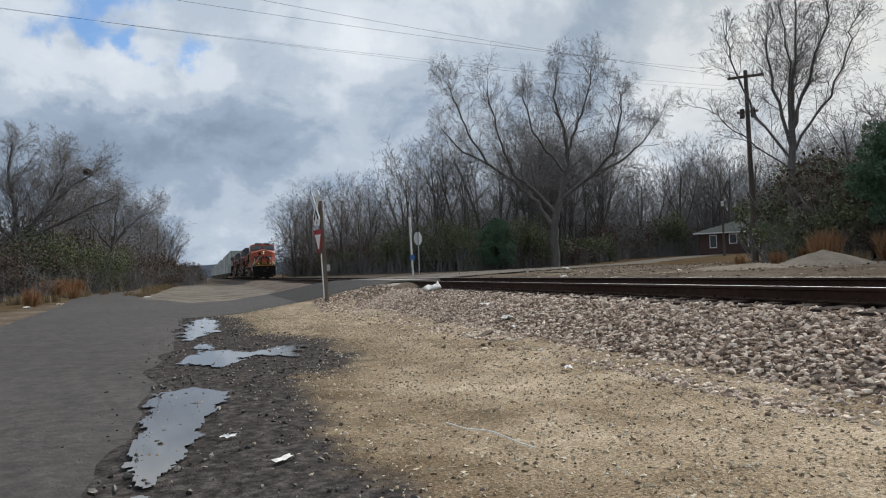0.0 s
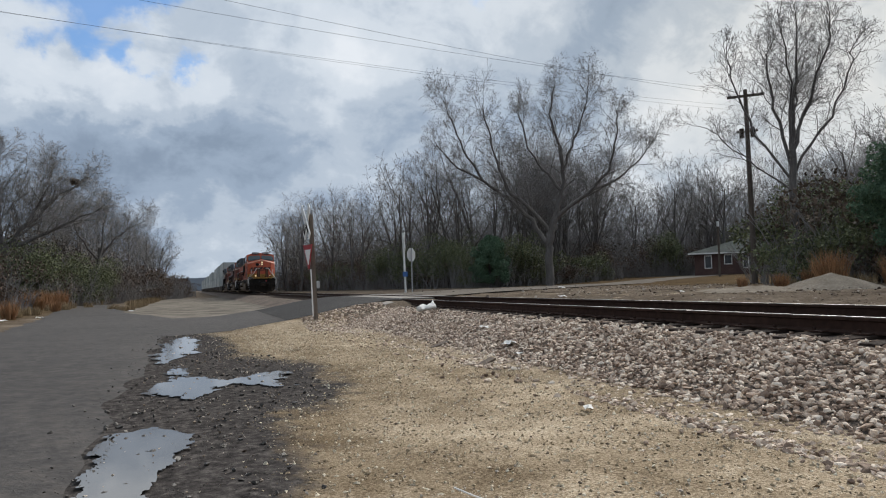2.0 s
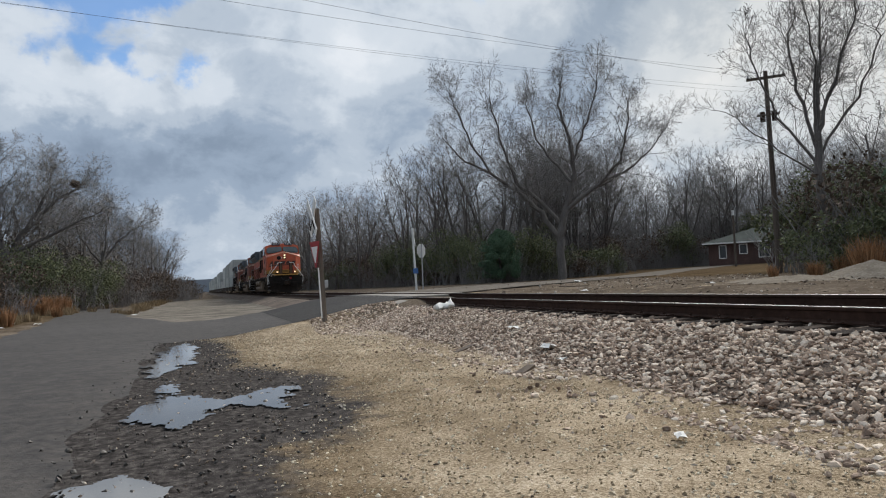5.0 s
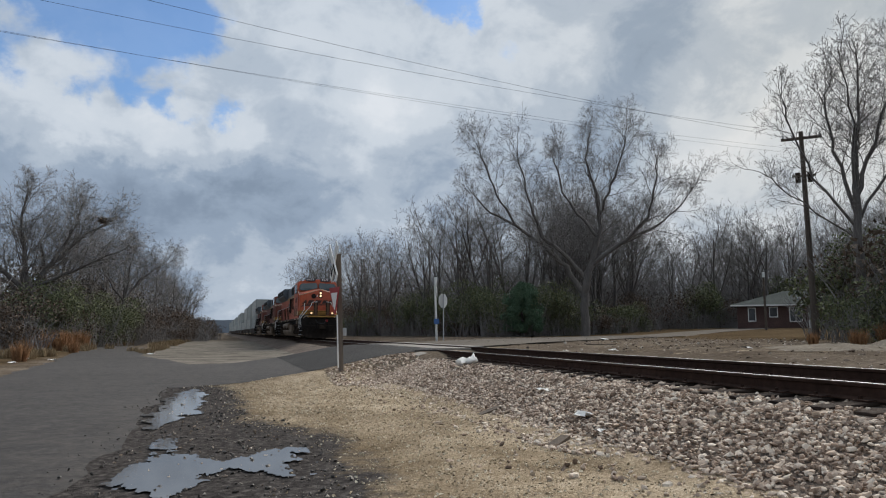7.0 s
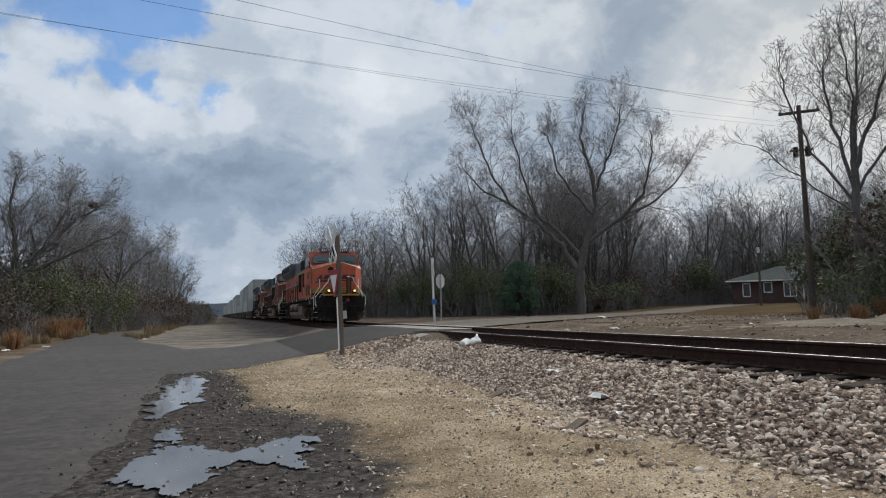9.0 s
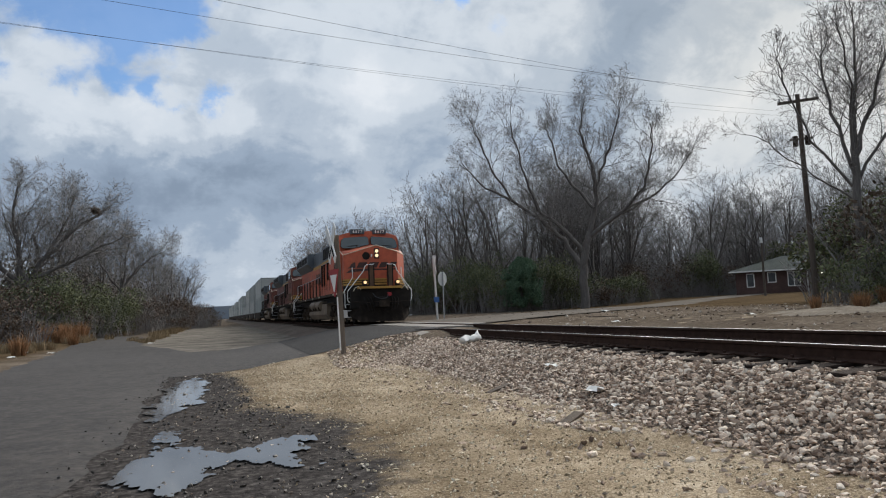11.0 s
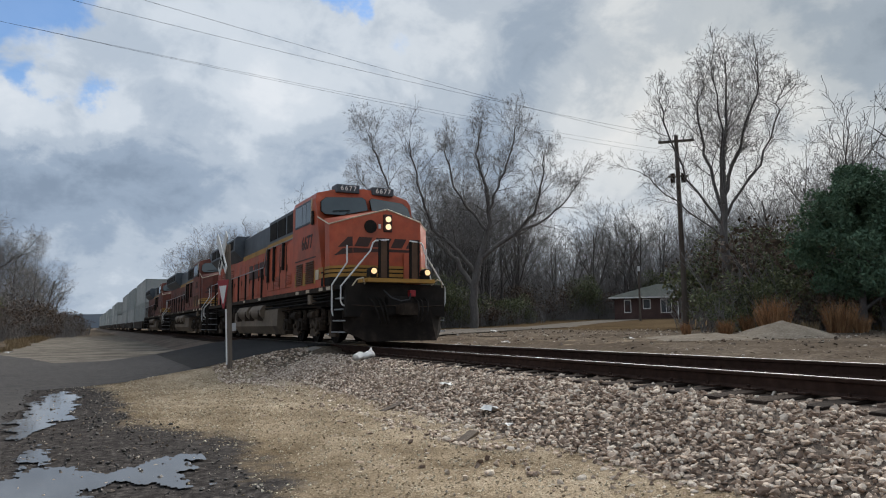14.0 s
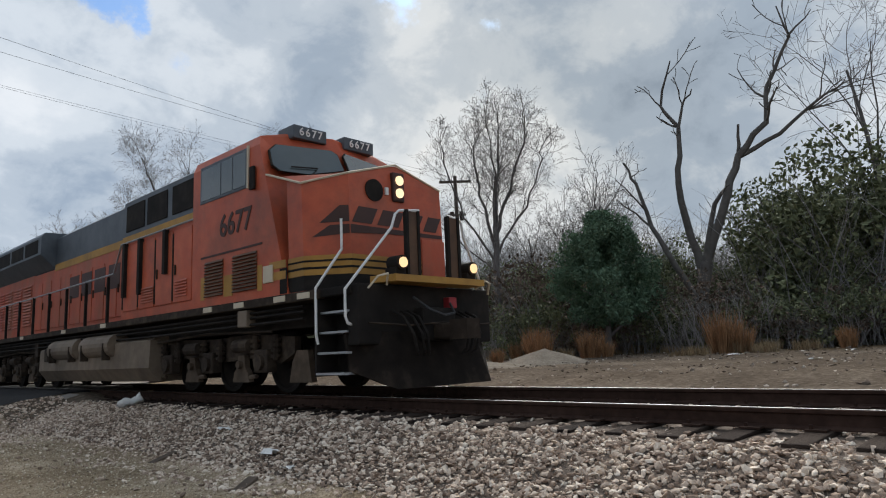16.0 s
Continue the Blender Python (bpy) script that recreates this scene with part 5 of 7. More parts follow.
def house():
    """Low brick house; its long wall runs along local x from the corner at the origin, facing -y."""
    H = tagged(empty("house", pose(43.4, 59.3, 1.95, 0, 0, -47)), "low dark brick house with a grey-green shingle roof", "house")
    W, D, E = 13.5, 8.5, 2.45
    openings = [(1.0, 1.75, 0.75, 2.15), (2.95, 3.75, 1.15, 2.2), (4.75, 5.9, 0.7, 2.2), (9.7, 10.9, 1.2, 2.1)]
    bm = bmesh.new()
    x = 0.0
    for a, b, z0, z1 in openings:
        box(bm, x, a, 0, 0.25, 0, E)
        box(bm, a, b, 0, 0.25, 0, z0)
        box(bm, a, b, 0, 0.25, z1, E)
        x = b
    box(bm, x, W, 0, 0.25, 0, E)
    part("front_wall", bm, BRICK, H)
    for nm, q in (("side_wall", (0, 0.25, 0.25, D)), ("side_wall", (W - 0.25, W, 0.25, D)), ("back_wall", (0.25, W - 0.25, D - 0.25, D))):
        part(nm, slab(q[0], q[1], q[2], q[3], 0, E), BRICK, H)
    for a, b, z0, z1 in openings:
        bm = bmesh.new()
        for q in ((a, a + 0.08, z0, z1), (b - 0.08, b, z0, z1), (a, b, z0, z0 + 0.09), (a, b, z1 - 0.08, z1)):
            box(bm, q[0], q[1], -0.03, 0.1, q[2], q[3])
        if b - a > 1:
            box(bm, (a + b) / 2 - 0.04, (a + b) / 2 + 0.04, -0.02, 0.1, z0, z1)
        w = part("window", bm, WHITE, H, "white framed window")
        part("pane", slab(a + 0.05, b - 0.05, 0.06, 0.08, z0 + 0.05, z1 - 0.05), WINDOW, w)
    bm = bmesh.new()
    o = 0.55
    c = [(-o, -o, E), (W + o, -o, E), (W + o, D + o, E), (-o, D + o, E)]
    r = [(D / 2, D / 2, E + 1.55), (W - D / 2, D / 2, E + 1.55)]
    lo = [bm.verts.new(p) for p in c]
    lo2 = [bm.verts.new((p[0], p[1], p[2] - 0.14)) for p in c]
    hi = [bm.verts.new(p) for p in r]
    bm.faces.new((lo[0], lo[1], hi[1], hi[0]))
    bm.faces.new((lo[1], lo[2], hi[1]))
    bm.faces.new((lo[2], lo[3], hi[0], hi[1]))
    bm.faces.new((lo[3], lo[0], hi[0]))
    bm.faces.new(lo2[::-1])
    for i in range(4):
        bm.faces.new((lo[i], lo2[i], lo2[(i + 1) % 4], lo[(i + 1) % 4]))
    roof = part("roof", bm, SHINGLE, H)
    part("fascia", slab(-o - 0.02, W + o + 0.02, -o - 0.03, -o, E - 0.16, E - 0.02), WHITE, roof)
    bm = bmesh.new()
    prism(bm, [(6.3, E - 0.02), (8.6, E + 0.75), (10.9, E - 0.02)], "y", -1.2, 2.2)
    part("porch_roof", bm, SHINGLE, H)
    for x in (6.5, 8.6, 10.7):
        part("porch_post", slab(x - 0.06, x + 0.06, -1.1, -0.98, 0, E), WHITE, H)
    part("porch_lamp", slab(7.7, 7.85, -0.08, 0.0, 1.85, 2.05, 0.01), glowing("porch_bulb", (1.0, 0.93, 0.8), 4.0), H)
    part("door", slab(7.0, 7.95, -0.02, 0.05, 0.1, 2.1, 0.01), PLANK, H)
    part("step", slab(6.4, 8.6, -1.2, -0.05, -0.3, 0.08, 0.02), CONCRETE, H)
    part("roof_vent", slab(5.5, 6.6, 1.2, 1.5, E + 0.55, E + 0.75, 0.02), SIGN_BACK, roof)


house()

# ---------------------------------------------------------------- trees


class Twigs:
    """Gathers tapered branches as rings of points."""

    def __init__(self):
        self.v, self.f = [], []

    def add(self, pts, radii, sides):
        base = len(self.v)
        a = None
        for i, p in enumerate(pts):
            d = (pts[min(i + 1, len(pts) - 1)] - pts[max(i - 1, 0)]).normalized()
            a = d.orthogonal().normalized() if a is None else (a - d * a.dot(d)).normalized()
            c = d.cross(a)
            for k in range(sides):
                w = k * math.tau / sides
                self.v.append(p + (a * math.cos(w) + c * math.sin(w)) * radii[i])
        for i in range(len(pts) - 1):
            for k in range(sides):
                q = base + i * sides
                self.f.append((q + k, q + (k + 1) % sides, q + sides + (k + 1) % sides, q + sides + k))


def grow(rng, wood, fine, p, d, length, r, level, opt):
    n = opt["segs"][level]
    pts, radii, dirs = [p.copy()], [r], [d.copy()]
    end = max(opt["thin"], r * opt["taper"][level])
    for i in range(n):
        d = (d + Vector((rng.gauss(0, 1), rng.gauss(0, 1), rng.gauss(0, 1))) * opt["bend"][level] + Vector((0, 0, opt["up"][level]))).normalized()
        p = p + d * (length / n)
        pts.append(p.copy())
        radii.append(r + (end - r) * (i + 1) / n)
        dirs.append(d.copy())
    (wood if level < opt["split"] else fine).add(pts, radii, opt["sides"][level])
    if level + 1 >= len(opt["segs"]):
        return pts
    m = opt["kids"][level]
    for k in range(m):
        s = opt["from"][level] + (1 - opt["from"][level]) * (k + rng.random()) / m
        i = min(n - 1, int(s * n))
        q = pts[i].lerp(pts[i + 1], s * n - i)
        rr = radii[i] + (radii[i + 1] - radii[i]) * (s * n - i)
        axis = dirs[i + 1].orthogonal().normalized()
        axis.rotate(Matrix.Rotation(k * 2.4 + rng.uniform(-0.7, 0.7), 3, dirs[i + 1]))
        nd = dirs[i + 1].copy()
        nd.rotate(Matrix.Rotation(radians(rng.uniform(*opt["angle"][level])), 3, axis))
        grow(rng, wood, fine, q, nd, length * rng.uniform(*opt["ratio"][level]) * (1.1 - 0.35 * s), rr * rng.uniform(0.4, 0.62), level + 1, opt)
    return pts


TALL = dict(segs=[7, 5, 4, 3, 2], sides=[8, 6, 5, 3, 3], bend=[0.06, 0.12, 0.16, 0.2, 0.25], up=[0.05, 0.10, 0.06, 0.03, 0.0], taper=[0.3, 0.3, 0.35, 0.4, 0.6],
            kids=[11, 6, 5, 5], angle=[(24, 44), (22, 48), (25, 55), (20, 60)], ratio=[(0.42, 0.62), (0.4, 0.62), (0.4, 0.6), (0.4, 0.65)], thin=0.007, split=3)
TALL["from"] = [0.3, 0.25, 0.2, 0.15]
WOODS = dict(TALL, kids=[7, 5, 4, 3], ratio=[(0.4, 0.6), (0.42, 0.62), (0.42, 0.62), (0.45, 0.7)], thin=0.012, sides=[5, 4, 3, 3, 3], segs=[6, 4, 3, 2, 1])


def tree_things(name, seed, height, radius, opt, at, label, lean=(0, 0), limbs=(), bark=BARK, twig=TWIG, group="", crown=True):
    """A bare tree: trunk with its limbs, and a crown of twigs. limbs: extra main stems as (start height, direction, length, radius)."""
    rng = random.Random(seed)
    wood, fine = Twigs(), Twigs()
    stem = grow(rng, wood, fine, Vector((0, 0, -0.3)), Vector((lean[0], lean[1], 1)).normalized(), height * 0.8, radius, 0, opt)
    for z, d, ln, r in limbs:
        k = max(i for i in range(len(stem) - 1) if stem[i].z <= z)
        grow(rng, wood, fine, stem[k].lerp(stem[k + 1], min(1.0, (z - stem[k].z) / (stem[k + 1].z - stem[k].z))), Vector(d).normalized(), ln, r, 0, dict(opt, kids=[opt["kids"][0] - 2] + opt["kids"][1:], **{"from": [0.42] + opt["from"][1:]}))
    T = tagged(empty(name, pose(*at)), label, "tree", group)
    mesh_object("trunk", wood.v, wood.f, bark, T, True)
    if crown:
        mesh_object("crown", fine.v, fine.f, twig, T)
    return T


def gz(x, y):
    return ground_h(x, y) - 0.05


TWIGGY = dict(TALL, segs=[7, 4, 3, 2, 1], kids=[0, 6, 5, 4], angle=[(28, 66), (28, 62), (28, 62), (22, 60)], ratio=[(0.4, 0.6), (0.45, 0.72), (0.5, 0.75), (0.5, 0.8)], thin=0.009, up=[0.0, 0.07, 0.05, 0.03, 0.0], bend=[0.06, 0.14, 0.18, 0.22, 0.25], taper=[0.3, 0.25, 0.3, 0.4, 0.6])


def limbed_tree(name, seed, at, side, limbs, reach, label, group="", opt=TWIGGY, bark=BARK):
    """A bare tree round its main limbs. limbs: (path of (across, height), depth at the tip, radius at the root, at the tip, side branches)."""
    rng_b = random.Random(seed)
    wood, fine = Twigs(), Twigs()
    side = Vector((*side, 0)).normalized()
    back = Vector((-side.y, side.x, 0))
    for path, depth, r0, r1, kids in limbs:
        pts = []
        n = len(path) - 1
        for i in range(n):
            for k in range(4):
                q = (i + k / 4) / n
                p = Vector(path[i]).lerp(Vector(path[i + 1]), k / 4)
                pts.append(side * p.x + back * depth * q + Vector((rng_b.gauss(0, 0.07), rng_b.gauss(0, 0.07), p.y + rng_b.gauss(0, 0.05))))
        pts.append(side * path[-1][0] + back * depth + Vector((0, 0, path[-1][1])))
        m = len(pts) - 1
        wood.add(pts, [r0 + (r1 - r0) * i / m for i in range(m + 1)], 8)
        kids = round(kids * 1.6)
        for k in range(kids):
            q = 0.16 + 0.84 * (k + rng_b.random()) / kids
            i = min(m - 1, int(q * m))
            d = (pts[i + 1] - pts[i]).normalized()
            ax = d.orthogonal().normalized()
            ax.rotate(Matrix.Rotation(k * 2.4 + rng_b.uniform(-0.7, 0.7), 3, d))
            d.rotate(Matrix.Rotation(radians(rng_b.uniform(*opt["angle"][0]) * (1.15 - 0.6 * q)), 3, ax))
            d = (d + Vector((0, 0, 0.25))).normalized()
            grow(rng_b, wood, fine, pts[i].lerp(pts[i + 1], q * m - i), d, reach * rng_b.uniform(0.5, 1.15) * (1.15 - 0.4 * q), max(0.018, (r0 + (r1 - r0) * q) * 0.34), 1, opt)
    T = tagged(empty(name, pose(*at)), label, "tree", group)
    mesh_object("trunk", wood.v, wood.f, bark, T, True)
    mesh_object("crown", fine.v, fine.f, TWIG, T)
    return T


# the broad tree with a low fork beyond the road
limbed_tree("broad_tree", 11, (23.5, 55.5, gz(23.5, 55.5)), (0.86, -0.51),
            [([(0, -0.3), (0, 3.5), (0.2, 5.0), (0.6, 6.4)], 0.0, 0.4, 0.3, 0),
             ([(0, 3.6), (-1.6, 6.2), (-3.6, 8.2), (-6.1, 10.2), (-8.6, 11.6), (-10.8, 14.2)], 2.0, 0.26, 0.05, 17),
             ([(-6.1, 10.2), (-7.7, 13.0), (-8.8, 15.8), (-9.4, 17.6)], -1.5, 0.12, 0.03, 10),
             ([(0.1, 5.0), (-1.5, 7.1), (-3.6, 8.9), (-4.6, 11.6), (-5.2, 14.6), (-5.6, 16.6)], -2.5, 0.2, 0.035, 15),
             ([(0.5, 6.0), (1.5, 9.6), (1.2, 13.0), (0.3, 16.2), (0.9, 18.9)], 1.0, 0.24, 0.03, 15),
             ([(1.4, 10.5), (2.5, 13.4), (3.6, 16.2), (4.0, 18.2)], -1.5, 0.13, 0.03, 10),
             ([(1.3, 8.8), (-0.4, 11.0), (-1.7, 13.2), (-2.6, 16.2), (-2.6, 17.6)], 2.5, 0.14, 0.03, 11),
             ([(0.7, 6.3), (3.5, 8.4), (5.5, 10.2), (6.3, 13.2), (6.2, 15.6)], -2.0, 0.2, 0.035, 13),
             ([(3.5, 8.4), (6.5, 9.8), (8.6, 11.6), (10.0, 13.6)], 2.0, 0.13, 0.03, 10)], 2.9,
            "wide bare hardwood with a low fork and heavy limbs", "bare trees beyond the road")
# the tall tree beside the utility pole
limbed_tree("tall_tree", 23, (21.4, 26.8, gz(21.4, 26.8)), (0.63, -0.78),
            [([(0, -0.3), (0, 3.0), (0.05, 6.2), (0.1, 8.4)], 0.0, 0.26, 0.12, 0),
             ([(0, 6.0), (-0.7, 9.2), (-0.9, 11.6), (-0.6, 13.6)], 0.8, 0.1, 0.02, 13),
             ([(0, 6.4), (0.9, 9.2), (1.9, 11.8), (2.0, 13.4)], -0.8, 0.1, 0.02, 13),
             ([(0.1, 8.2), (0.4, 10.6), (0.5, 14.2)], 0.4, 0.12, 0.02, 13),
             ([(0, 5.2), (-1.6, 7.8), (-2.6, 10.6), (-2.7, 12.4)], -1.0, 0.075, 0.015, 11),
             ([(0, 5.8), (1.8, 8.4), (2.9, 11.2), (3.1, 12.6)], 1.0, 0.075, 0.015, 11),
             ([(0, 4.6), (-2.2, 6.9), (-4.2, 8.8)], 1.0, 0.055, 0.015, 8),
             ([(0, 7.2), (0.2, 10.0), (-0.2, 13.6)], -2.0, 0.08, 0.015, 9),
             ([(0, 6.8), (0.3, 9.6), (0.8, 12.6)], 2.2, 0.08, 0.015, 9)], 1.8,
            "tall bare hardwood with upswept twigs", "bare trees beyond the road", dict(TWIGGY, thin=0.007, kids=[0, 5, 4, 3]))
tree_things("tall_tree", 24, 11.5, 0.2, WOODS, (27.5, 24.5, gz(27.5, 24.5)), "slender bare hardwood in the brush", (-0.1, 0.0), group="bare trees beyond the road")
tree_things("tall_tree", 25, 17.0, 0.2, dict(WOODS, angle=[(16, 30), (20, 45), (25, 55), (20, 60)]), (29.2, 8.9, gz(29.2, 8.9)), "slender bare hardwood in the brush", (0.0, -0.03), group="bare trees beyond the road")
tree_things("tall_tree", 26, 9.5, 0.16, WOODS, (30.5, 25.5, gz(30.5, 25.5)), "slender bare hardwood in the brush", (0.05, 0.0), group="bare trees beyond the road")
# the big bare trees on the west side
west = limbed_tree("broad_tree", 31, (-20.6, 60.0, gz(-20.6, 60)), (1.0, 0.25),
                   [([(0, -0.3), (0, 2.5), (0.1, 4.8)], 0.0, 0.4, 0.3, 0),
                    ([(0, 4.0), (1.5, 6.6), (3.6, 8.8), (5.8, 10.6)], 1.0, 0.24, 0.04, 15),
                    ([(0, 4.0), (-0.4, 6.8), (-0.8, 9.2), (-0.5, 11.6)], -1.0, 0.22, 0.04, 13),
                    ([(0.6, 4.8), (3.4, 6.2), (6.4, 7.8)], -1.5, 0.16, 0.03, 11),
                    ([(1.5, 6.6), (2.7, 9.2), (3.2, 11.4)], 2.0, 0.14, 0.03, 11),
                    ([(0, 4.0), (-2.6, 6.6), (-4.6, 9.2), (-5.4, 11.2)], 1.0, 0.2, 0.03, 13)], 2.7,
                   "broad bare hardwood with leaning limbs and a nest", "bare trees along the west road")
nest_rng = random.Random(12)
nest_v, nest_f = [], []
for _ in range(260):
    d = Vector((nest_rng.gauss(0, 1), nest_rng.gauss(0, 1), nest_rng.gauss(0, 1))).normalized() * nest_rng.uniform(0.12, 0.34)
    a = Vector((nest_rng.gauss(0, 1), nest_rng.gauss(0, 1), nest_rng.gauss(0, 0.5))).normalized()
    b, c, q = a.orthogonal().normalized() * 0.05, Vector((4.5, 1.1, 10.0)) + d, len(nest_v)
    nest_v += [c - a * 0.12, c + b, c + a * 0.12, c - b]
    nest_f += [(q, q + 1, q + 2), (q, q + 2, q + 3)]
mesh_object("nest", nest_v, nest_f, BROWN_LEAF, west)
limbed_tree("broad_tree", 32, (-15.6, 72.0, gz(-15.6, 72)), (1.0, 0.2),
            [([(0, -0.3), (-0.1, 3.0), (0.1, 5.4)], 0.0, 0.22, 0.16, 0),
             ([(0.1, 4.4), (1.2, 6.2), (2.6, 7.4), (3.8, 8.0)], 0.6, 0.12, 0.025, 10),
             ([(0, 4.4), (0.3, 7.0), (0.5, 9.2)], -0.8, 0.12, 0.025, 10),
             ([(0, 4.2), (-1.6, 6.6), (-2.6, 9.0)], 0.8, 0.12, 0.025, 10)], 2.4,
            "smaller bare hardwood with arching grey limbs", "bare trees along the west road")

# woods: a few kinds repeated with turns and sizes
rng = random.Random(5)
KINDS = [tree_things("woodland_tree", 40 + k, 12.5, 0.2, WOODS, (0, 0, 0), "bare woodland tree among others", (0.04 * k - 0.08, 0.05), [(2.5, (0.5 - 0.3 * k, 0.4 - 0.25 * k, 1.0), 7.5, 0.11)], group="bare woodland trees") for k in range(4)]
SPOTS = []


def stand(x0, y0, x1, y1, n, jitter, h0, h1):
    for k in range(n):
        s = (k + rng.random()) / n
        x, y = x0 + (x1 - x0) * s + rng.uniform(-jitter, jitter), y0 + (y1 - y0) * s + rng.uniform(-jitter, jitter)
        SPOTS.append((x, y, rng.uniform(h0, h1)))


stand(7, 125, 13, 84, 14, 2.2, 0.85, 1.15)
stand(13, 84, 24, 66, 13, 2.0, 0.95, 1.25)
stand(24, 70, 44, 78, 16, 3.0, 1.1, 1.4)
stand(44, 82, 84, 66, 13, 4.0, 0.95, 1.25)
stand(27, 66, 36, 72, 7, 1.5, 0.95, 1.25)
stand(60, 55, 50, 34, 8, 3.5, 0.8, 1.1)
stand(52, 74, 72, 58, 9, 3.0, 1.05, 1.35)
stand(30, 31, 33, 26, 4, 0.8, 0.7, 0.9)
stand(42, 33, 46, 8, 7, 3.0, 0.5, 0.7)
stand(33, 22, 34, 16, 3, 1.5, 0.45, 0.6)
stand(-22, 62, -17.5, 92, 12, 1.8, 0.8, 1.0)
stand(-16.5, 88, -15.5, 190, 20, 1.8, 0.85, 1.1)
stand(-24, 60, -38, 90, 8, 4.0, 0.8, 1.05)
stand(-30, 200, -24, 420, 7, 4.0, 0.7, 0.9)
for i, (x, y, k) in enumerate(SPOTS):
    src = KINDS[i % 4]
    m = pose(x, y, gz(x, y), 0, 0, rng.uniform(0, 360))
    if i < 4:
        t = src
        t.matrix_basis = m
        t.scale = (k, k, k)
    else:
        t = copy_thing(src, m)
        t.scale = (k, k, k)

# the dead tree: bare broken limbs
DEAD = dict(segs=[6, 4, 3], sides=[8, 6, 5], bend=[0.05, 0.16, 0.2], up=[0.0, 0.07, 0.05], taper=[0.5, 0.35, 0.4], kids=[5, 3], angle=[(28, 60), (30, 60)], ratio=[(0.18, 0.34), (0.3, 0.5)], thin=0.02, split=3)
DEAD["from"] = [0.45, 0.3]


def dead_tree():
    rng_d = random.Random(8)
    T = tagged(empty("dead_tree", pose(24.15, 15.8, 1.1)), "dead grey tree with broken bare limbs above the brush", "tree")
    side = Vector((0.36, -0.93, 0))        # across the view from the track
    def limb(path, r0, r1, kids, name="limb"):
        wood = Twigs()
        pts = [side * u + Vector((0.3 * math.sin(3 * u + z), 0.2 * math.cos(2 * z), z)) for u, z in path]
        fine_pts = []
        for p, q in zip(pts, pts[1:]):
            for k in range(3):
                fine_pts.append(p.lerp(q, k / 3) + Vector((rng_d.gauss(0, 0.05), rng_d.gauss(0, 0.05), rng_d.gauss(0, 0.04))))
        fine_pts.append(pts[-1])
        n = len(fine_pts)
        wood.add(fine_pts, [r0 + (r1 - r0) * i / (n - 1) for i in range(n)], 8)
        for k in range(kids):
            i = rng_d.randrange(n // 2, n - 1)
            d = (fine_pts[i + 1] - fine_pts[i]).normalized()
            ax = d.orthogonal()
            ax.rotate(Matrix.Rotation(rng_d.uniform(0, 6.28), 3, d))
            d.rotate(Matrix.Rotation(radians(rng_d.uniform(25, 55)), 3, ax))
            rr = (r0 + (r1 - r0) * i / (n - 1)) * 0.55
            grow(rng_d, wood, wood, fine_pts[i], d, rng_d.uniform(1.0, 2.4), rr, 1, DEAD)
        mesh_object(name, wood.v, wood.f, DEADWOOD, T, True)
    limb([(-0.95, -0.3), (-0.85, 2.0), (-0.5, 4.2)], 0.4, 0.3, 0, "trunk")
    limb([(-0.5, 3.6), (-0.95, 6.4), (-1.15, 8.8), (-1.3, 11.0), (-1.7, 12.3), (-1.2, 14.3)], 0.22, 0.035, 4)
    limb([(-1.2, 10.4), (-0.65, 12.0), (-0.1, 12.8)], 0.09, 0.03, 2)
    limb([(-0.8, 2.2), (-1.8, 4.2), (-2.5, 6.2), (-3.2, 8.3), (-3.5, 9.5)], 0.18, 0.05, 3)
    limb([(-0.5, 3.8), (0.8, 7.4), (1.6, 9.2), (2.7, 10.5), (3.2, 12.3), (4.0, 14.6), (3.9, 16.2)], 0.24, 0.03, 8)
    limb([(1.6, 9.2), (3.3, 10.0), (4.9, 11.3), (6.2, 11.8)], 0.13, 0.03, 8)
    limb([(4.0, 14.6), (5.4, 15.7)], 0.06, 0.02, 1)
    limb([(-0.6, 4.4), (0.1, 7.0), (0.6, 7.6)], 0.15, 0.08, 1)
    limb([(1.5, 9.2), (1.4, 10.7)], 0.1, 0.06, 0)


dead_tree()


def leaf_cloud(rng, blobs, n, size, up=0.0):
    """Small folded leaves spread through a set of ellipsoids (x, y, z, rx, ry, rz), denser at their shells."""
    v, f = [], []
    total = sum(b[3] * b[4] * b[5] for b in blobs)
    for x, y, z, rx, ry, rz in blobs:
        for _ in range(int(n * rx * ry * rz / total)):
            d = Vector((rng.gauss(0, 1), rng.gauss(0, 1), rng.gauss(0, 1))).normalized() * (0.55 + 0.5 * rng.random() ** 0.6)
            p = Vector((x + d.x * rx, y + d.y * ry, z + d.z * rz))
            if p.z < 0.02:
                continue
            a = Vector((rng.gauss(0, 1), rng.gauss(0, 1), rng.gauss(0, 1) + up)).normalized()
            b = a.orthogonal().normalized()
            b.rotate(Matrix.Rotation(rng.uniform(0, 6.28), 3, a))
            s = size * rng.uniform(0.6, 1.4)
            q = len(v)
            v += [p - a * s, p + b * s * 0.45 + a * s * 0.1, p + a * s, p - b * s * 0.45 + a.cross(b) * s * 0.3]
            f += [(q, q + 1, q + 2), (q, q + 2, q + 3)]
    return v, f


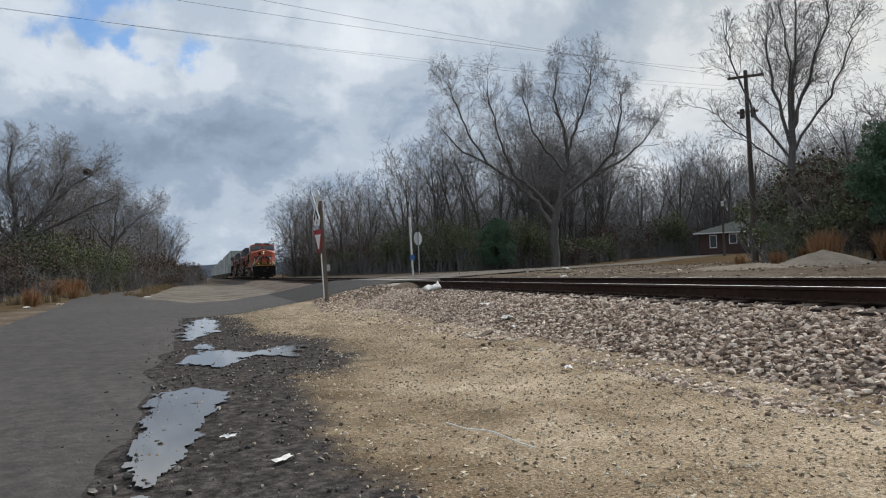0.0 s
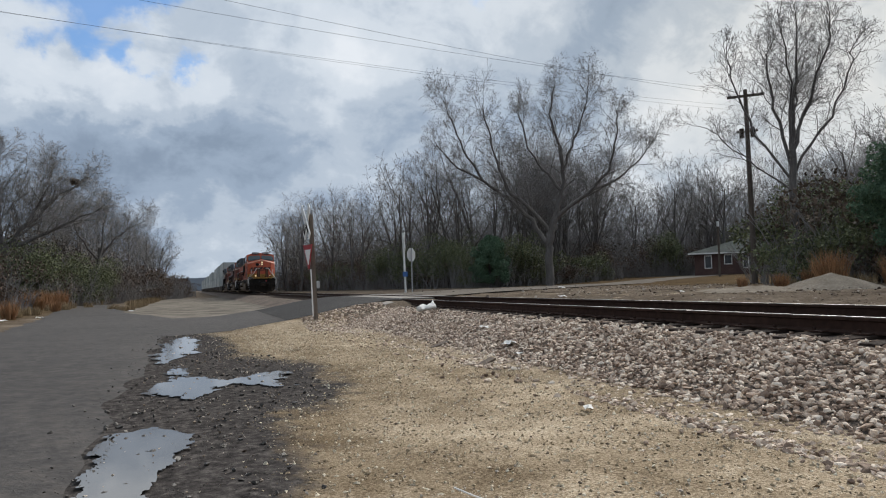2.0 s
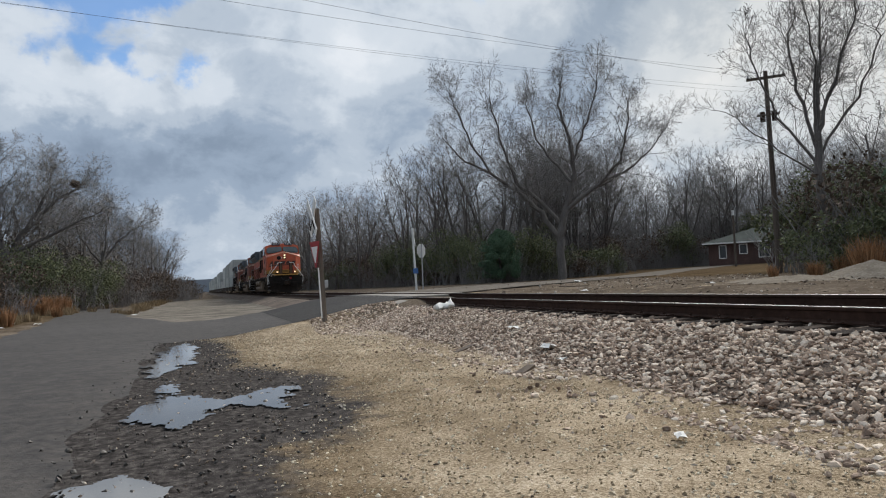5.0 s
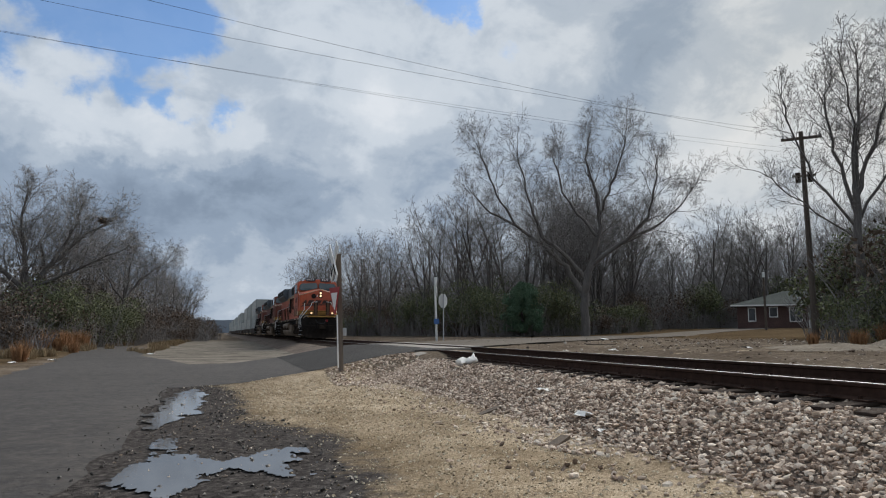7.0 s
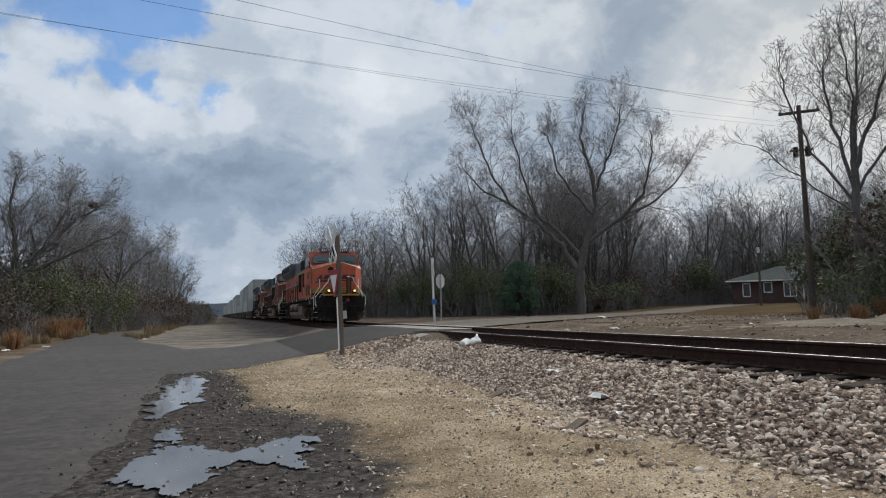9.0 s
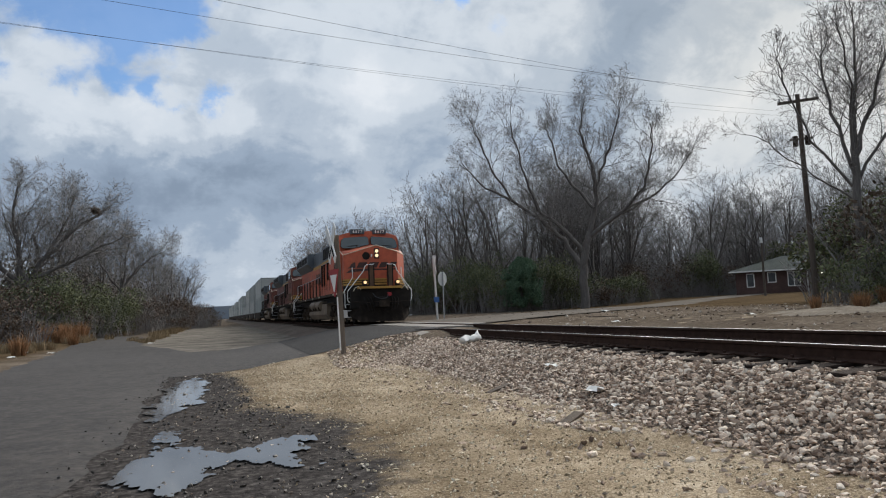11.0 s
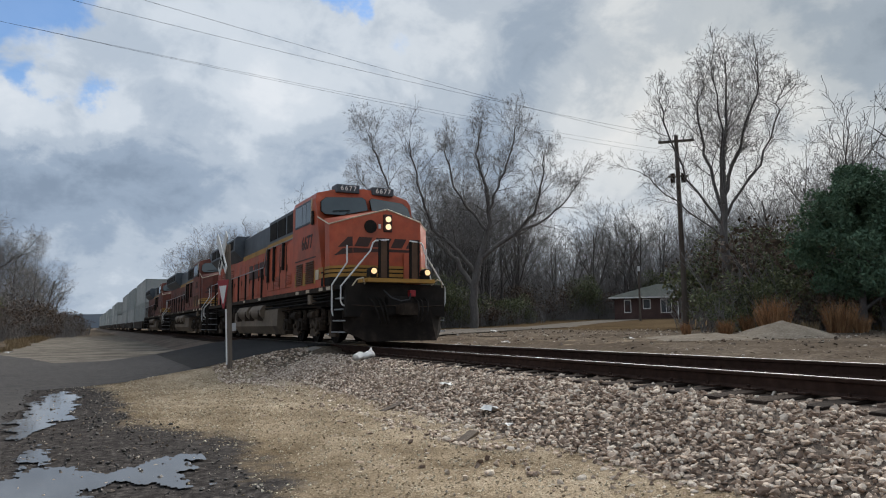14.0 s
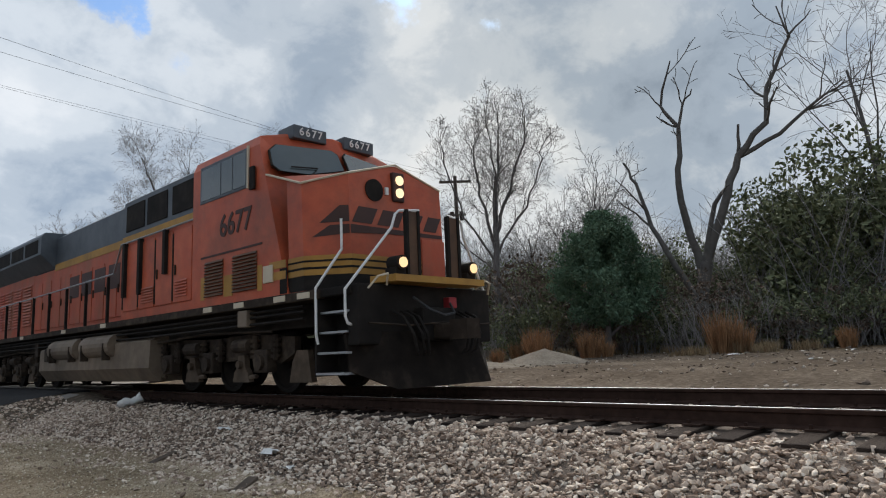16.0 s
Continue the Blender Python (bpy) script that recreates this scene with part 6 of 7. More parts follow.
def cedar():
    rng_c = random.Random(3)
    T = tagged(empty("cedar_tree", pose(19.2, 18.8, 1.05)), "dense dark green cedar with a rounded uneven crown", "tree")
    wood = Twigs()
    grow(rng_c, wood, wood, Vector((0, 0, -0.2)), Vector((0.05, 0, 1)), 6.0, 0.16, 0, dict(DEAD, kids=[12, 3], angle=[(45, 80), (30, 50)], ratio=[(0.25, 0.4), (0.3, 0.5)], **{"from": [0.15, 0.3]}))
    mesh_object("trunk", wood.v, wood.f, BARK, T, True)
    blobs = []
    for k in range(150):
        s = (k + rng_c.random()) / 150
        z = 1.75 + 4.6 * s
        rad = 2.3 * max(0.05, 1 - abs((z - 3.3) / 3.2) ** 2.4) ** 0.6
        a = rng_c.uniform(0, 6.28)
        q = rad * rng_c.uniform(0.15, 1.0)
        w = rng_c.uniform(0.3, 0.55)
        blobs.append((q * math.cos(a), q * math.sin(a), z, w, w, w * rng_c.uniform(0.7, 1.2)))
    v, f = leaf_cloud(rng_c, blobs, 38000, 0.075, 0.6)
    mesh_object("crown", v, f, CEDAR, T)
    return T


first_cedar = cedar()
o = copy_thing(first_cedar, pose(18.6, 57.6, gz(18.6, 57.6) - 0.75, 0, 0, 70))
o.scale = (0.85, 0.85, 0.85)


def shrub(seed, mat, n, w, h, label, size=0.095, stems=42):
    rng_s = random.Random(seed)
    S = tagged(empty("shrub"), label, "shrub", "brush along the woods")
    wood = Twigs()
    for k in range(stems):
        a, q = rng_s.uniform(0, 6.28), w * 0.9 * rng_s.random() ** 0.5
        p = Vector((q * math.cos(a), q * math.sin(a), -0.1))
        d = Vector((rng_s.gauss(0, 0.22), rng_s.gauss(0, 0.22), 1)).normalized()
        ln = h * rng_s.uniform(0.4, 0.92)
        pts = [p]
        for i in range(3):
            d = (d + Vector((rng_s.gauss(0, 0.12), rng_s.gauss(0, 0.12), 0))).normalized()
            pts.append(pts[-1] + d * ln / 3)
        wood.add(pts, [0.022, 0.017, 0.011, 0.005], 3)
        for j in range(4):
            i = rng_s.choice((1, 2))
            dd = (d + Vector((rng_s.gauss(0, 0.5), rng_s.gauss(0, 0.5), 0.2))).normalized()
            wood.add([pts[i], pts[i] + dd * ln * 0.35], [0.009, 0.004], 3)
    mesh_object("branchwork", wood.v, wood.f, TWIG, S)
    blobs = [(rng_s.uniform(-w, w) * 0.75, rng_s.uniform(-w, w) * 0.75, h * rng_s.uniform(0.2, 0.8), w * rng_s.uniform(0.25, 0.5), w * rng_s.uniform(0.25, 0.5), h * rng_s.uniform(0.12, 0.26)) for _ in range(16)]
    if n:
        v, f = leaf_cloud(rng_s, blobs, n, size)
        mesh_object("foliage", v, f, mat, S)
    return S


BRUSH = [shrub(1, LEAF, 2000, 1.9, 3.0, "dark olive privet thicket"), shrub(2, LEAF, 1600, 1.6, 2.3, "dark olive privet thicket"), shrub(3, BROWN_LEAF, 1200, 1.9, 2.5, "tangle of bare stems with dry brown leaves"),
         shrub(4, BROWN_LEAF, 1200, 2.3, 3.6, "tangle of bare stems with dry brown leaves", 0.09, 70), shrub(5, LEAF, 6500, 2.6, 5.2, "tall dark evergreen thicket", 0.08)]
spots = []


def hedge(x0, y0, x1, y1, n, jitter, kinds, k0, k1):
    for k in range(n):
        s = (k + rng.random()) / n
        spots.append((x0 + (x1 - x0) * s + rng.uniform(-jitter, jitter), y0 + (y1 - y0) * s + rng.uniform(-jitter, jitter), rng.choice(kinds), rng.uniform(k0, k1)))


hedge(18.2, 24.2, 22, 19, 9, 1.0, [0, 2, 2, 1], 0.7, 1.0)
hedge(21, 20, 24.5, 8, 14, 1.2, [0, 1, 2, 2, 3], 0.75, 1.1)
hedge(24.5, 9, 25, -6, 12, 1.2, [0, 2, 3, 1], 0.75, 1.1)
hedge(25, 22, 29, 2, 12, 1.5, [4, 4, 3, 0], 0.85, 1.15)
hedge(28.0, 15.0, 31, 4, 7, 1.0, [4], 1.65, 2.05)
hedge(21.5, 24.3, 25, 21, 6, 0.8, [3, 0, 0, 4], 1.2, 1.55)
hedge(24.5, 26.0, 30, 22, 6, 1.0, [4, 3], 1.15, 1.45)
hedge(24, 25.5, 33, 28, 7, 1.2, [3, 2, 0], 0.9, 1.2)
hedge(25.0, 30.2, 30, 27.0, 10, 0.5, [3, 4, 0, 4], 1.2, 1.75)
hedge(8, 120, 14, 80, 14, 1.5, [3, 2, 3, 0], 1.0, 1.5)
hedge(14, 80, 22, 60, 12, 1.6, [3, 2, 4, 0], 0.9, 1.35)
hedge(20, 60, 38, 66, 12, 1.6, [3, 2, 0], 0.8, 1.2)
hedge(38, 74, 66, 66, 14, 2.5, [3, 2, 4], 1.0, 1.5)
hedge(18.5, 62, 20, 58, 4, 0.8, [4, 0], 0.8, 1.0)
hedge(-20.5, 62, -15, 92, 14, 1.3, [3, 2, 0, 3], 0.8, 1.2)
hedge(-15, 90, -15, 200, 20, 1.3, [3, 2], 1.0, 1.5)
hedge(-18, 46, -30, 60, 10, 2.0, [3, 2], 0.8, 1.2)
hedge(-12.5, 92, -8.8, 128, 9, 0.8, [3, 2, 2], 0.9, 1.25)
hedge(-17.5, 61.5, -14.6, 74, 9, 0.6, [4, 3, 2], 0.65, 0.95)
hedge(-23, 57, -17.5, 59.5, 8, 0.7, [3, 2, 3, 4], 0.85, 1.2)
spots = [q for q in spots if not (35 < math.degrees(math.atan2(q[0] + 5, q[1] - 2)) < 46.2 and q[1] < 55)]
used = set()
for x, y, kind, k in spots:
    m = pose(x, y, gz(x, y), 0, 0, rng.uniform(0, 360))
    s = BRUSH[kind]
    if kind in used:
        s = copy_thing(s, m)
    else:
        used.add(kind)
        s.matrix_basis = m
    s.scale = (k, k, k)

# far thicket: uncounted stems behind the first trees
thick = Twigs()
for x0, y0, x1, y1, n, j, h, fat in ((9, 128, 20, 78, 900, 4, 8, 1), (20, 76, 45, 84, 1100, 5, 8, 1), (45, 84, 85, 66, 1100, 6, 8, 1), (62, 66, 48, 8, 900, 5, 7, 1), (34, 30, 38, -8, 700, 3, 5.5, 1), (-24, 64, -17, 95, 700, 1.8, 7, 1), (-16.5, 92, -17, 400, 1300, 1.8, 7, 1), (-24, 56, -45, 80, 500, 4, 8, 1), (16, 140, 62, 108, 1000, 5, 14, 2.6), (62, 108, 118, 62, 1000, 5, 15, 2.6), (118, 64, 100, -20, 700, 5, 13, 2.6), (20, 92, 60, 88, 900, 4, 13, 1.3), (60, 84, 74, 40, 900, 4, 13, 1.3), (46, 40, 52, 0, 700, 3, 10, 1.2), (-30, 62, -70, 120, 500, 5, 13, 2.4)):
    for k in range(n):
        s = rng.random()
        x, y = x0 + (x1 - x0) * s + rng.uniform(-j, j), y0 + (y1 - y0) * s + rng.uniform(-j, j)
        hh = h * rng.uniform(0.35, 1.1)
        p = Vector((x, y, gz(x, y) - 0.1))
        q = p + Vector((rng.gauss(0, 0.1), rng.gauss(0, 0.1), 0.5)) * hh
        r = q + Vector((rng.gauss(0, 0.22), rng.gauss(0, 0.22), 0.5)) * hh
        thick.add([p, q, r], [0.04 * fat, 0.026 * fat, 0.008 * fat], 3)
        for b in range(5):
            e = q.lerp(r, rng.uniform(-0.6, 0.9))
            thick.add([e, e + Vector((rng.gauss(0, 0.22), rng.gauss(0, 0.22), rng.uniform(0.02, 0.26))) * hh], [0.013 * fat, 0.005 * fat], 3)
tagged(mesh_object("far_thicket", thick.v, thick.f, TWIG), "dense grey-brown thicket of bare saplings", "woods", kind="stuff")

# undergrowth: uncounted dry leaves low in the woods
blobs = []
for x0, y0, x1, y1, n, j, h in ((9, 126, 20, 80, 70, 3, 6.0), (22, 74, 45, 82, 50, 4, 4.4), (45, 82, 82, 66, 45, 4, 4.6), (60, 62, 48, 12, 45, 3, 5.0), (33, 24, 36, -6, 30, 2, 4.0), (-23, 62, -18, 95, 70, 1.6, 6.0), (-17.5, 95, -18, 260, 80, 1.5, 5.5)):
    for k in range(n):
        s = rng.random()
        x, y = x0 + (x1 - x0) * s + rng.uniform(-j, j), y0 + (y1 - y0) * s + rng.uniform(-j, j)
        hh = h * rng.uniform(0.3, 0.6)
        blobs.append((x, y, gz(x, y) + hh * rng.uniform(0.6, 1.5), hh * rng.uniform(0.8, 1.4), hh * rng.uniform(0.8, 1.4), hh))
lv, lf = leaf_cloud(random.Random(31), blobs, 90000, 0.15)
tagged(mesh_object("undergrowth", lv, lf, UNDERGROWTH), "brown leafy undergrowth low in the bare woods", "undergrowth", kind="stuff")


def tuft(seed, h, w, n, mat, label):
    rng_t = random.Random(seed)
    g = Twigs()
    v, f = [], []
    for _ in range(n):
        a, q = rng_t.uniform(0, 6.28), w * rng_t.random() ** 0.7
        p = Vector((q * math.cos(a), q * math.sin(a), 0))
        out = Vector((math.cos(a) * rng_t.uniform(-0.1, 0.42), math.sin(a) * rng_t.uniform(-0.1, 0.42), 1)).normalized()
        hh = h * rng_t.uniform(0.4, 1.1)
        t = p + out * hh * 0.6
        e = t + (out + Vector((rng_t.gauss(0, 0.25), rng_t.gauss(0, 0.25), -0.1))).normalized() * hh * 0.4
        b = Vector((-math.sin(a * 3), math.cos(a * 3), 0)) * 0.012
        q = len(v)
        v += [p - b, p + b, t - b * 0.8, t + b * 0.8, e]
        f += [(q, q + 1, q + 3, q + 2), (q + 2, q + 3, q + 4)]
    T = mesh_object("grass_tuft", v, f, mat)
    return tagged(T, label, "grass", "tufts of dry grass")


T1, T2 = tuft(1, 1.4, 0.42, 460, STRAW, "rust-orange tuft of dry broomsedge"), tuft(2, 0.7, 0.8, 380, PALE_STRAW, "pale clump of dead grass")
tufts = [(14.9, 19.5, 0, 1.0), (15.3, 20.0, 0, 0.8), (16.6, 18.2, 0, 0.95), (13.6, 20.6, 0, 0.5), (18.3, 13.5, 0, 1.1), (18.6, 13.0, 0, 0.9), (20.2, 9.8, 0, 0.6), (17.6, 22.8, 0, 0.6), (12.9, 21.8, 0, 0.35), (21.5, 6.2, 0, 0.7), (16.9, 17.6, 0, 0.5), (22.5, 3.0, 0, 0.6)]
for k in range(40):
    tufts.append((rng.uniform(-17, -14.2) - (0.02 * k), 36 + 1.6 * k + rng.uniform(-1, 1), 1 if k % 8 else 0, rng.uniform(0.4, 0.85) if k % 8 else 0.6))
for k in range(12):
    tufts.append((rng.uniform(-20.5, -16.2), rng.uniform(53, 60), 0, rng.uniform(0.75, 1.1)))
for k in range(26):
    tufts.append((rng.uniform(15, 23), rng.uniform(2, 26), 1, rng.uniform(0.4, 0.8)))
for k in range(24):
    tufts.append((rng.uniform(-12.2, -10.9), 46 + 2.2 * k, 1, rng.uniform(0.4, 0.8)))
for i, (x, y, kind, k) in enumerate(tufts):
    m = pose(x, y, gz(x, y) + 0.04, 0, 0, rng.uniform(0, 360))
    src = (T1, T2)[kind]
    if i and not (kind == 1 and i == 12):
        src = copy_thing(src, m)
    else:
        src.matrix_basis = m
    src.scale = (k, k, k * rng.uniform(0.85, 1.15))

# far hills close the view along the track; their blue-grey paints in haze
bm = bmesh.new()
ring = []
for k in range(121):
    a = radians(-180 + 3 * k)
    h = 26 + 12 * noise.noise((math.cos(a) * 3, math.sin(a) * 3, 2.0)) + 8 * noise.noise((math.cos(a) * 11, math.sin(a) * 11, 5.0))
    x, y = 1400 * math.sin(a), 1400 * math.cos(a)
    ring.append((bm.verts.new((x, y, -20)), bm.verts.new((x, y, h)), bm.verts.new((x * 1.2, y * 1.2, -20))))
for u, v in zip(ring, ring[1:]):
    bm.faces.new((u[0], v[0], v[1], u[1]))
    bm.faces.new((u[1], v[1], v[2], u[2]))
tagged(part("backdrop_hills", bm, HILL), "low wooded hills far off, tinted blue-grey for haze", "hills", kind="structure")

# ---------------------------------------------------------------- small things on the ground


def gravel_pile(x, y, w, h, seed):
    n, m = 40, 18
    verts, faces = [(0, 0, h)], []
    for j in range(1, m + 1):
        q = j / m
        for i in range(n):
            a = i * math.tau / n
            r = w * q * (1 + 0.25 * noise.noise((math.cos(a) * 1.3, math.sin(a) * 1.3, seed)))
            z = h * (1 - q) ** 1.15 + 0.05 * noise.noise((r * math.cos(a) * 3, r * math.sin(a) * 3, seed)) * (1 - q) - 0.12 * q ** 6
            verts.append((r * math.cos(a), r * math.sin(a), z))
    for i in range(n):
        faces.append((0, 1 + i, 1 + (i + 1) % n))
        for j in range(m - 1):
            q = 1 + j * n
            faces.append((q + i, q + n + i, q + n + (i + 1) % n, q + (i + 1) % n))
    ob = mesh_object("mound", verts, faces, PILE, None, True)
    ob.matrix_basis = pose(x, y, ground_h(x, y) + 0.02)
    return tagged(ob, "low heap of pale sandy gravel beside the track", "gravel pile")


gravel_pile(12.2, 17.3, 1.75, 0.5, 1.0)
gravel_pile(10.6, 18.6, 2.4, 0.13, 2.0)

bm = bmesh.new()
tube(bm, [(-0.26, 0, 0.07), (-0.22, 0.01, 0.09), (-0.16, 0.0, 0.08), (-0.08, 0.02, 0.095), (0.0, 0.0, 0.075), (0.08, -0.02, 0.08), (0.15, 0.01, 0.09), (0.2, 0.02, 0.08), (0.25, 0.02, 0.09)], 0.09, 14)
for v in bm.verts:
    n3 = noise.noise_vector(v.co * 11)
    v.co += Vector((0.05 * n3.x, 0.05 * n3.y, 0.035 * n3.z))
    v.co.z = max(0.0, v.co.z * (0.8 + 0.5 * n3.x))
foam = part("foam_scrap", bm, FOAM, None, "", True)
foam.matrix_basis = pose(-1.62, 17.8, 0.79, 0, -8, 20)
tagged(foam, "white foam scrap lying on the ballast by the rail", "litter")

for x, y, r, l in ((-3.55, 9.95, 30, 0.55), (-3.2, 12.6, 15, 0.4), (4.5, 30, 40, 0.8), (7.5, 27, -30, 1.2), (9, 33, 10, 0.9), (13.5, 36, 60, 1.1), (16, 12.5, -50, 0.9), (15.2, 9.8, 20, 0.7)):
    o = part("plank", slab(-l / 2, l / 2, -0.06, 0.06, 0.0, 0.035, 0.006), PLANK)
    bed_z = interp(x, bed) if x > -3.6 and x < 0 else ground_h(x, y)
    o.matrix_basis = pose(x, y, bed_z + 0.01, 0, -14 if -3.6 < x < 0 else 0, r)
    tagged(o, "short weathered broken plank on the gravel", "plank", "scrap planks")


def scrap(seed, w, l):
    """A crumpled sheet."""
    rng_p = random.Random(seed)
    v, f = [], []
    for j in range(5):
        for i in range(4):
            v.append((w * (i / 3 - 0.5) + rng_p.uniform(-1, 1) * w * 0.08, l * (j / 4 - 0.5) + rng_p.uniform(-1, 1) * l * 0.06, rng_p.uniform(0.0, 0.35) * w))
    for j in range(4):
        for i in range(3):
            f.append((j * 4 + i, j * 4 + i + 1, j * 4 + i + 5, j * 4 + i + 4))
    return mesh_object("litter", v, f, FOAM)


LITTER = [(-7.42, 5.05, 0.05, 0.1), (-7.15, 4.35, 0.05, 0.14), (-4.1, 6.4, 0.08, 0.12), (-2.27, 12.67, 0.13, 0.2), (-2.76, 10.69, 0.2, 0.26), (-2.99, 9.92, 0.1, 0.14),
          (3.4, 21, 0.2, 0.35), (5.2, 22.5, 0.2, 0.3), (4.3, 24, 0.15, 0.35), (8.5, 20.2, 0.2, 0.4), (10, 30, 0.2, 0.3), (12, 34, 0.3, 0.4), (15.4, 12.0, 0.15, 0.5), (16.6, 8.9, 0.2, 0.3), (18.5, 12, 0.2, 0.3), (14, 7, 0.2, 0.2), (11, 8.4, 0.12, 0.3), (-13.8, 36, 0.2, 0.3), (-14.6, 33.5, 0.2, 0.35), (-15.2, 38, 0.2, 0.3), (-10.6, 44, 0.2, 0.4), (17.5, 4.5, 0.5, 0.7)]
for i, (x, y, w, l) in enumerate(LITTER):
    o = scrap(i, w, l)
    z = interp(x, bed) + 0.03 if -3.6 < x < 0 else ground_h(x, y) + 0.02
    o.matrix_basis = pose(x, y, z, 0, 0, rng.uniform(0, 360))
    tagged(o, "crumpled pale scrap of litter on the ground", "litter", "scraps of litter")

cord = part("pale_cord", bar([(x, y, 0.306) for x, y in ((-6.02, 4.74), (-5.98, 4.57), (-5.955, 4.5), (-5.885, 4.44), (-5.85, 4.39), (-5.83, 4.25), (-5.81, 4.02), (-5.78, 3.9))], 0.005, 5), FOAM)
tagged(cord, "thin pale cord lying on the gravel", "cord")

# crossing panels between and beside the rails
cross_surface = tagged(empty("crossing_surface"), "grey concrete crossing panels set beside the rails", "crossing surface", kind="structure")
pan = {}
for x0, x1, z in ((-1.5, -0.84, RAIL_Z - 0.006), (-0.65, 0.65, RAIL_Z + 0.02), (0.85, 1.52, RAIL_Z + FAR_RISE - 0.006)):
    key = (x0, x1)
    if key not in pan:
        w = x1 - x0
        bm = slab(-w / 2, w / 2, 0, 2.36, -0.17, 0, 0.02)
        me = bpy.data.meshes.new("panel")
        bm.to_mesh(me)
        bm.free()
        me.materials.append(NEW_ASPHALT if x0 < -1 else CONCRETE)
        pan[key] = me
    for k in range(4):
        o = new("panel", pan[key])
        o.parent = cross_surface
        xm = (x0 + x1) / 2
        o.matrix_basis = pose(xm, interp(xm, NEAR_EDGE) - 0.1 + 2.4 * k, z, 0, 0, 0)
END = slab(-0.22, 0.2, -0.3, 0.05, -0.13, 0.0, 0.04)
edge_slab = part("edge_slab", END, CONCRETE, cross_surface, "pale broken slab end")
edge_slab.matrix_basis = pose(-1.62, 22.0, 0.93, 6, -10, 25)

# ties: those along the visible stretch are pieces of the track
bm = slab(-1.47, 1.4, -0.11, 0.11, -0.17, 0, 0.02)
tie_me = bpy.data.meshes.new("tie")
bm.to_mesh(tie_me)
bm.free()
tie_me.materials.append(TIE)
for k in range(115):
    y = -4 + 0.54 * k
    if 22.4 < y < 33:
        continue
    o = new("tie", tie_me)
    o.parent = track
    o.matrix_basis = pose(rng.uniform(-0.05, 0.05), y + rng.uniform(-0.03, 0.03), 0.85, 0, -2.2, rng.uniform(-1.5, 1.5))
for s, z in ((-0.7525, 0.825), (0.7525, 0.885)):
    me = bpy.data.meshes.new("tie_plate")
    bm = slab(-0.17, 0.17, -0.09, 0.09, 0.0, 0.018)
    for dx in (-0.11, 0.11):
        box(bm, dx - 0.015, dx + 0.015, 0.03, 0.06, 0.01, 0.05)
    bm.to_mesh(me)
    bm.free()
    me.materials.append(RAIL)
    for k in range(56):
        y = -4 + 0.54 * k
        if y < 22.3:
            o = new("tie_plate", me)
            o.parent = track
            o.matrix_basis = pose(s, y, z, 0, -2.2, 0)

# ---------------------------------------------------------------- loose stones


def stones(name, mat, places, label, facets=20, seed=0):
    """Broken stones at places (x, y, z, size), joined."""
    rs = np.random.RandomState(seed)
    if facets == 20:
        g = (1 + 5 ** 0.5) / 2
        base = np.array([(-1, g, 0), (1, g, 0), (-1, -g, 0), (1, -g, 0), (0, -1, g), (0, 1, g), (0, -1, -g), (0, 1, -g), (g, 0, -1), (g, 0, 1), (-g, 0, -1), (-g, 0, 1)], float) / 1.9
        tri = np.array([(0, 11, 5), (0, 5, 1), (0, 1, 7), (0, 7, 10), (0, 10, 11), (1, 5, 9), (5, 11, 4), (11, 10, 2), (10, 7, 6), (7, 1, 8), (3, 9, 4), (3, 4, 2), (3, 2, 6), (3, 6, 8), (3, 8, 9), (4, 9, 5), (2, 4, 11), (6, 2, 10), (8, 6, 7), (9, 8, 1)])
    else:
        base = np.array([(1, 0, 0), (-1, 0, 0), (0, 1, 0), (0, -1, 0), (0, 0, 1), (0, 0, -1)], float)
        tri = np.array([(0, 2, 4), (2, 1, 4), (1, 3, 4), (3, 0, 4), (2, 0, 5), (1, 2, 5), (3, 1, 5), (0, 3, 5)])
    p = np.asarray(places, float)
    n, b = len(p), len(base)
    v = base[None] * (1 + rs.uniform(-0.42, 0.42, (n, b, 1)))
    v = v * rs.uniform(0.5, 1.3, (n, 1, 3)) * np.array([1.15, 1.15, 0.75])
    a, c = rs.uniform(0, 6.28, n), rs.normal(0, 0.5, n)
    ca, sa, cc, sc = np.cos(a), np.sin(a), np.cos(c), np.sin(c)
    x, y, z = v[..., 0], v[..., 1], v[..., 2]
    y, z = y * cc[:, None] - z * sc[:, None], y * sc[:, None] + z * cc[:, None]
    x, y = x * ca[:, None] - y * sa[:, None], x * sa[:, None] + y * ca[:, None]
    v = np.stack([x, y, z], -1) * (p[:, 3] / 2)[:, None, None] + p[:, None, :3]
    f = (tri[None] + (np.arange(n) * b)[:, None, None]).reshape(-1)
    me = bpy.data.meshes.new(name)
    me.vertices.add(n * b)
    me.vertices.foreach_set("co", v.reshape(-1))
    me.loops.add(len(f))
    me.loops.foreach_set("vertex_index", f.astype(np.int32))
    me.polygons.add(len(f) // 3)
    me.polygons.foreach_set("loop_start", np.arange(0, len(f), 3, dtype=np.int32))
    me.materials.append(mat)
    me.update(calc_edges=True)
    me.shade_flat()
    return tagged(new(name, me), label, "stones", kind="stuff")


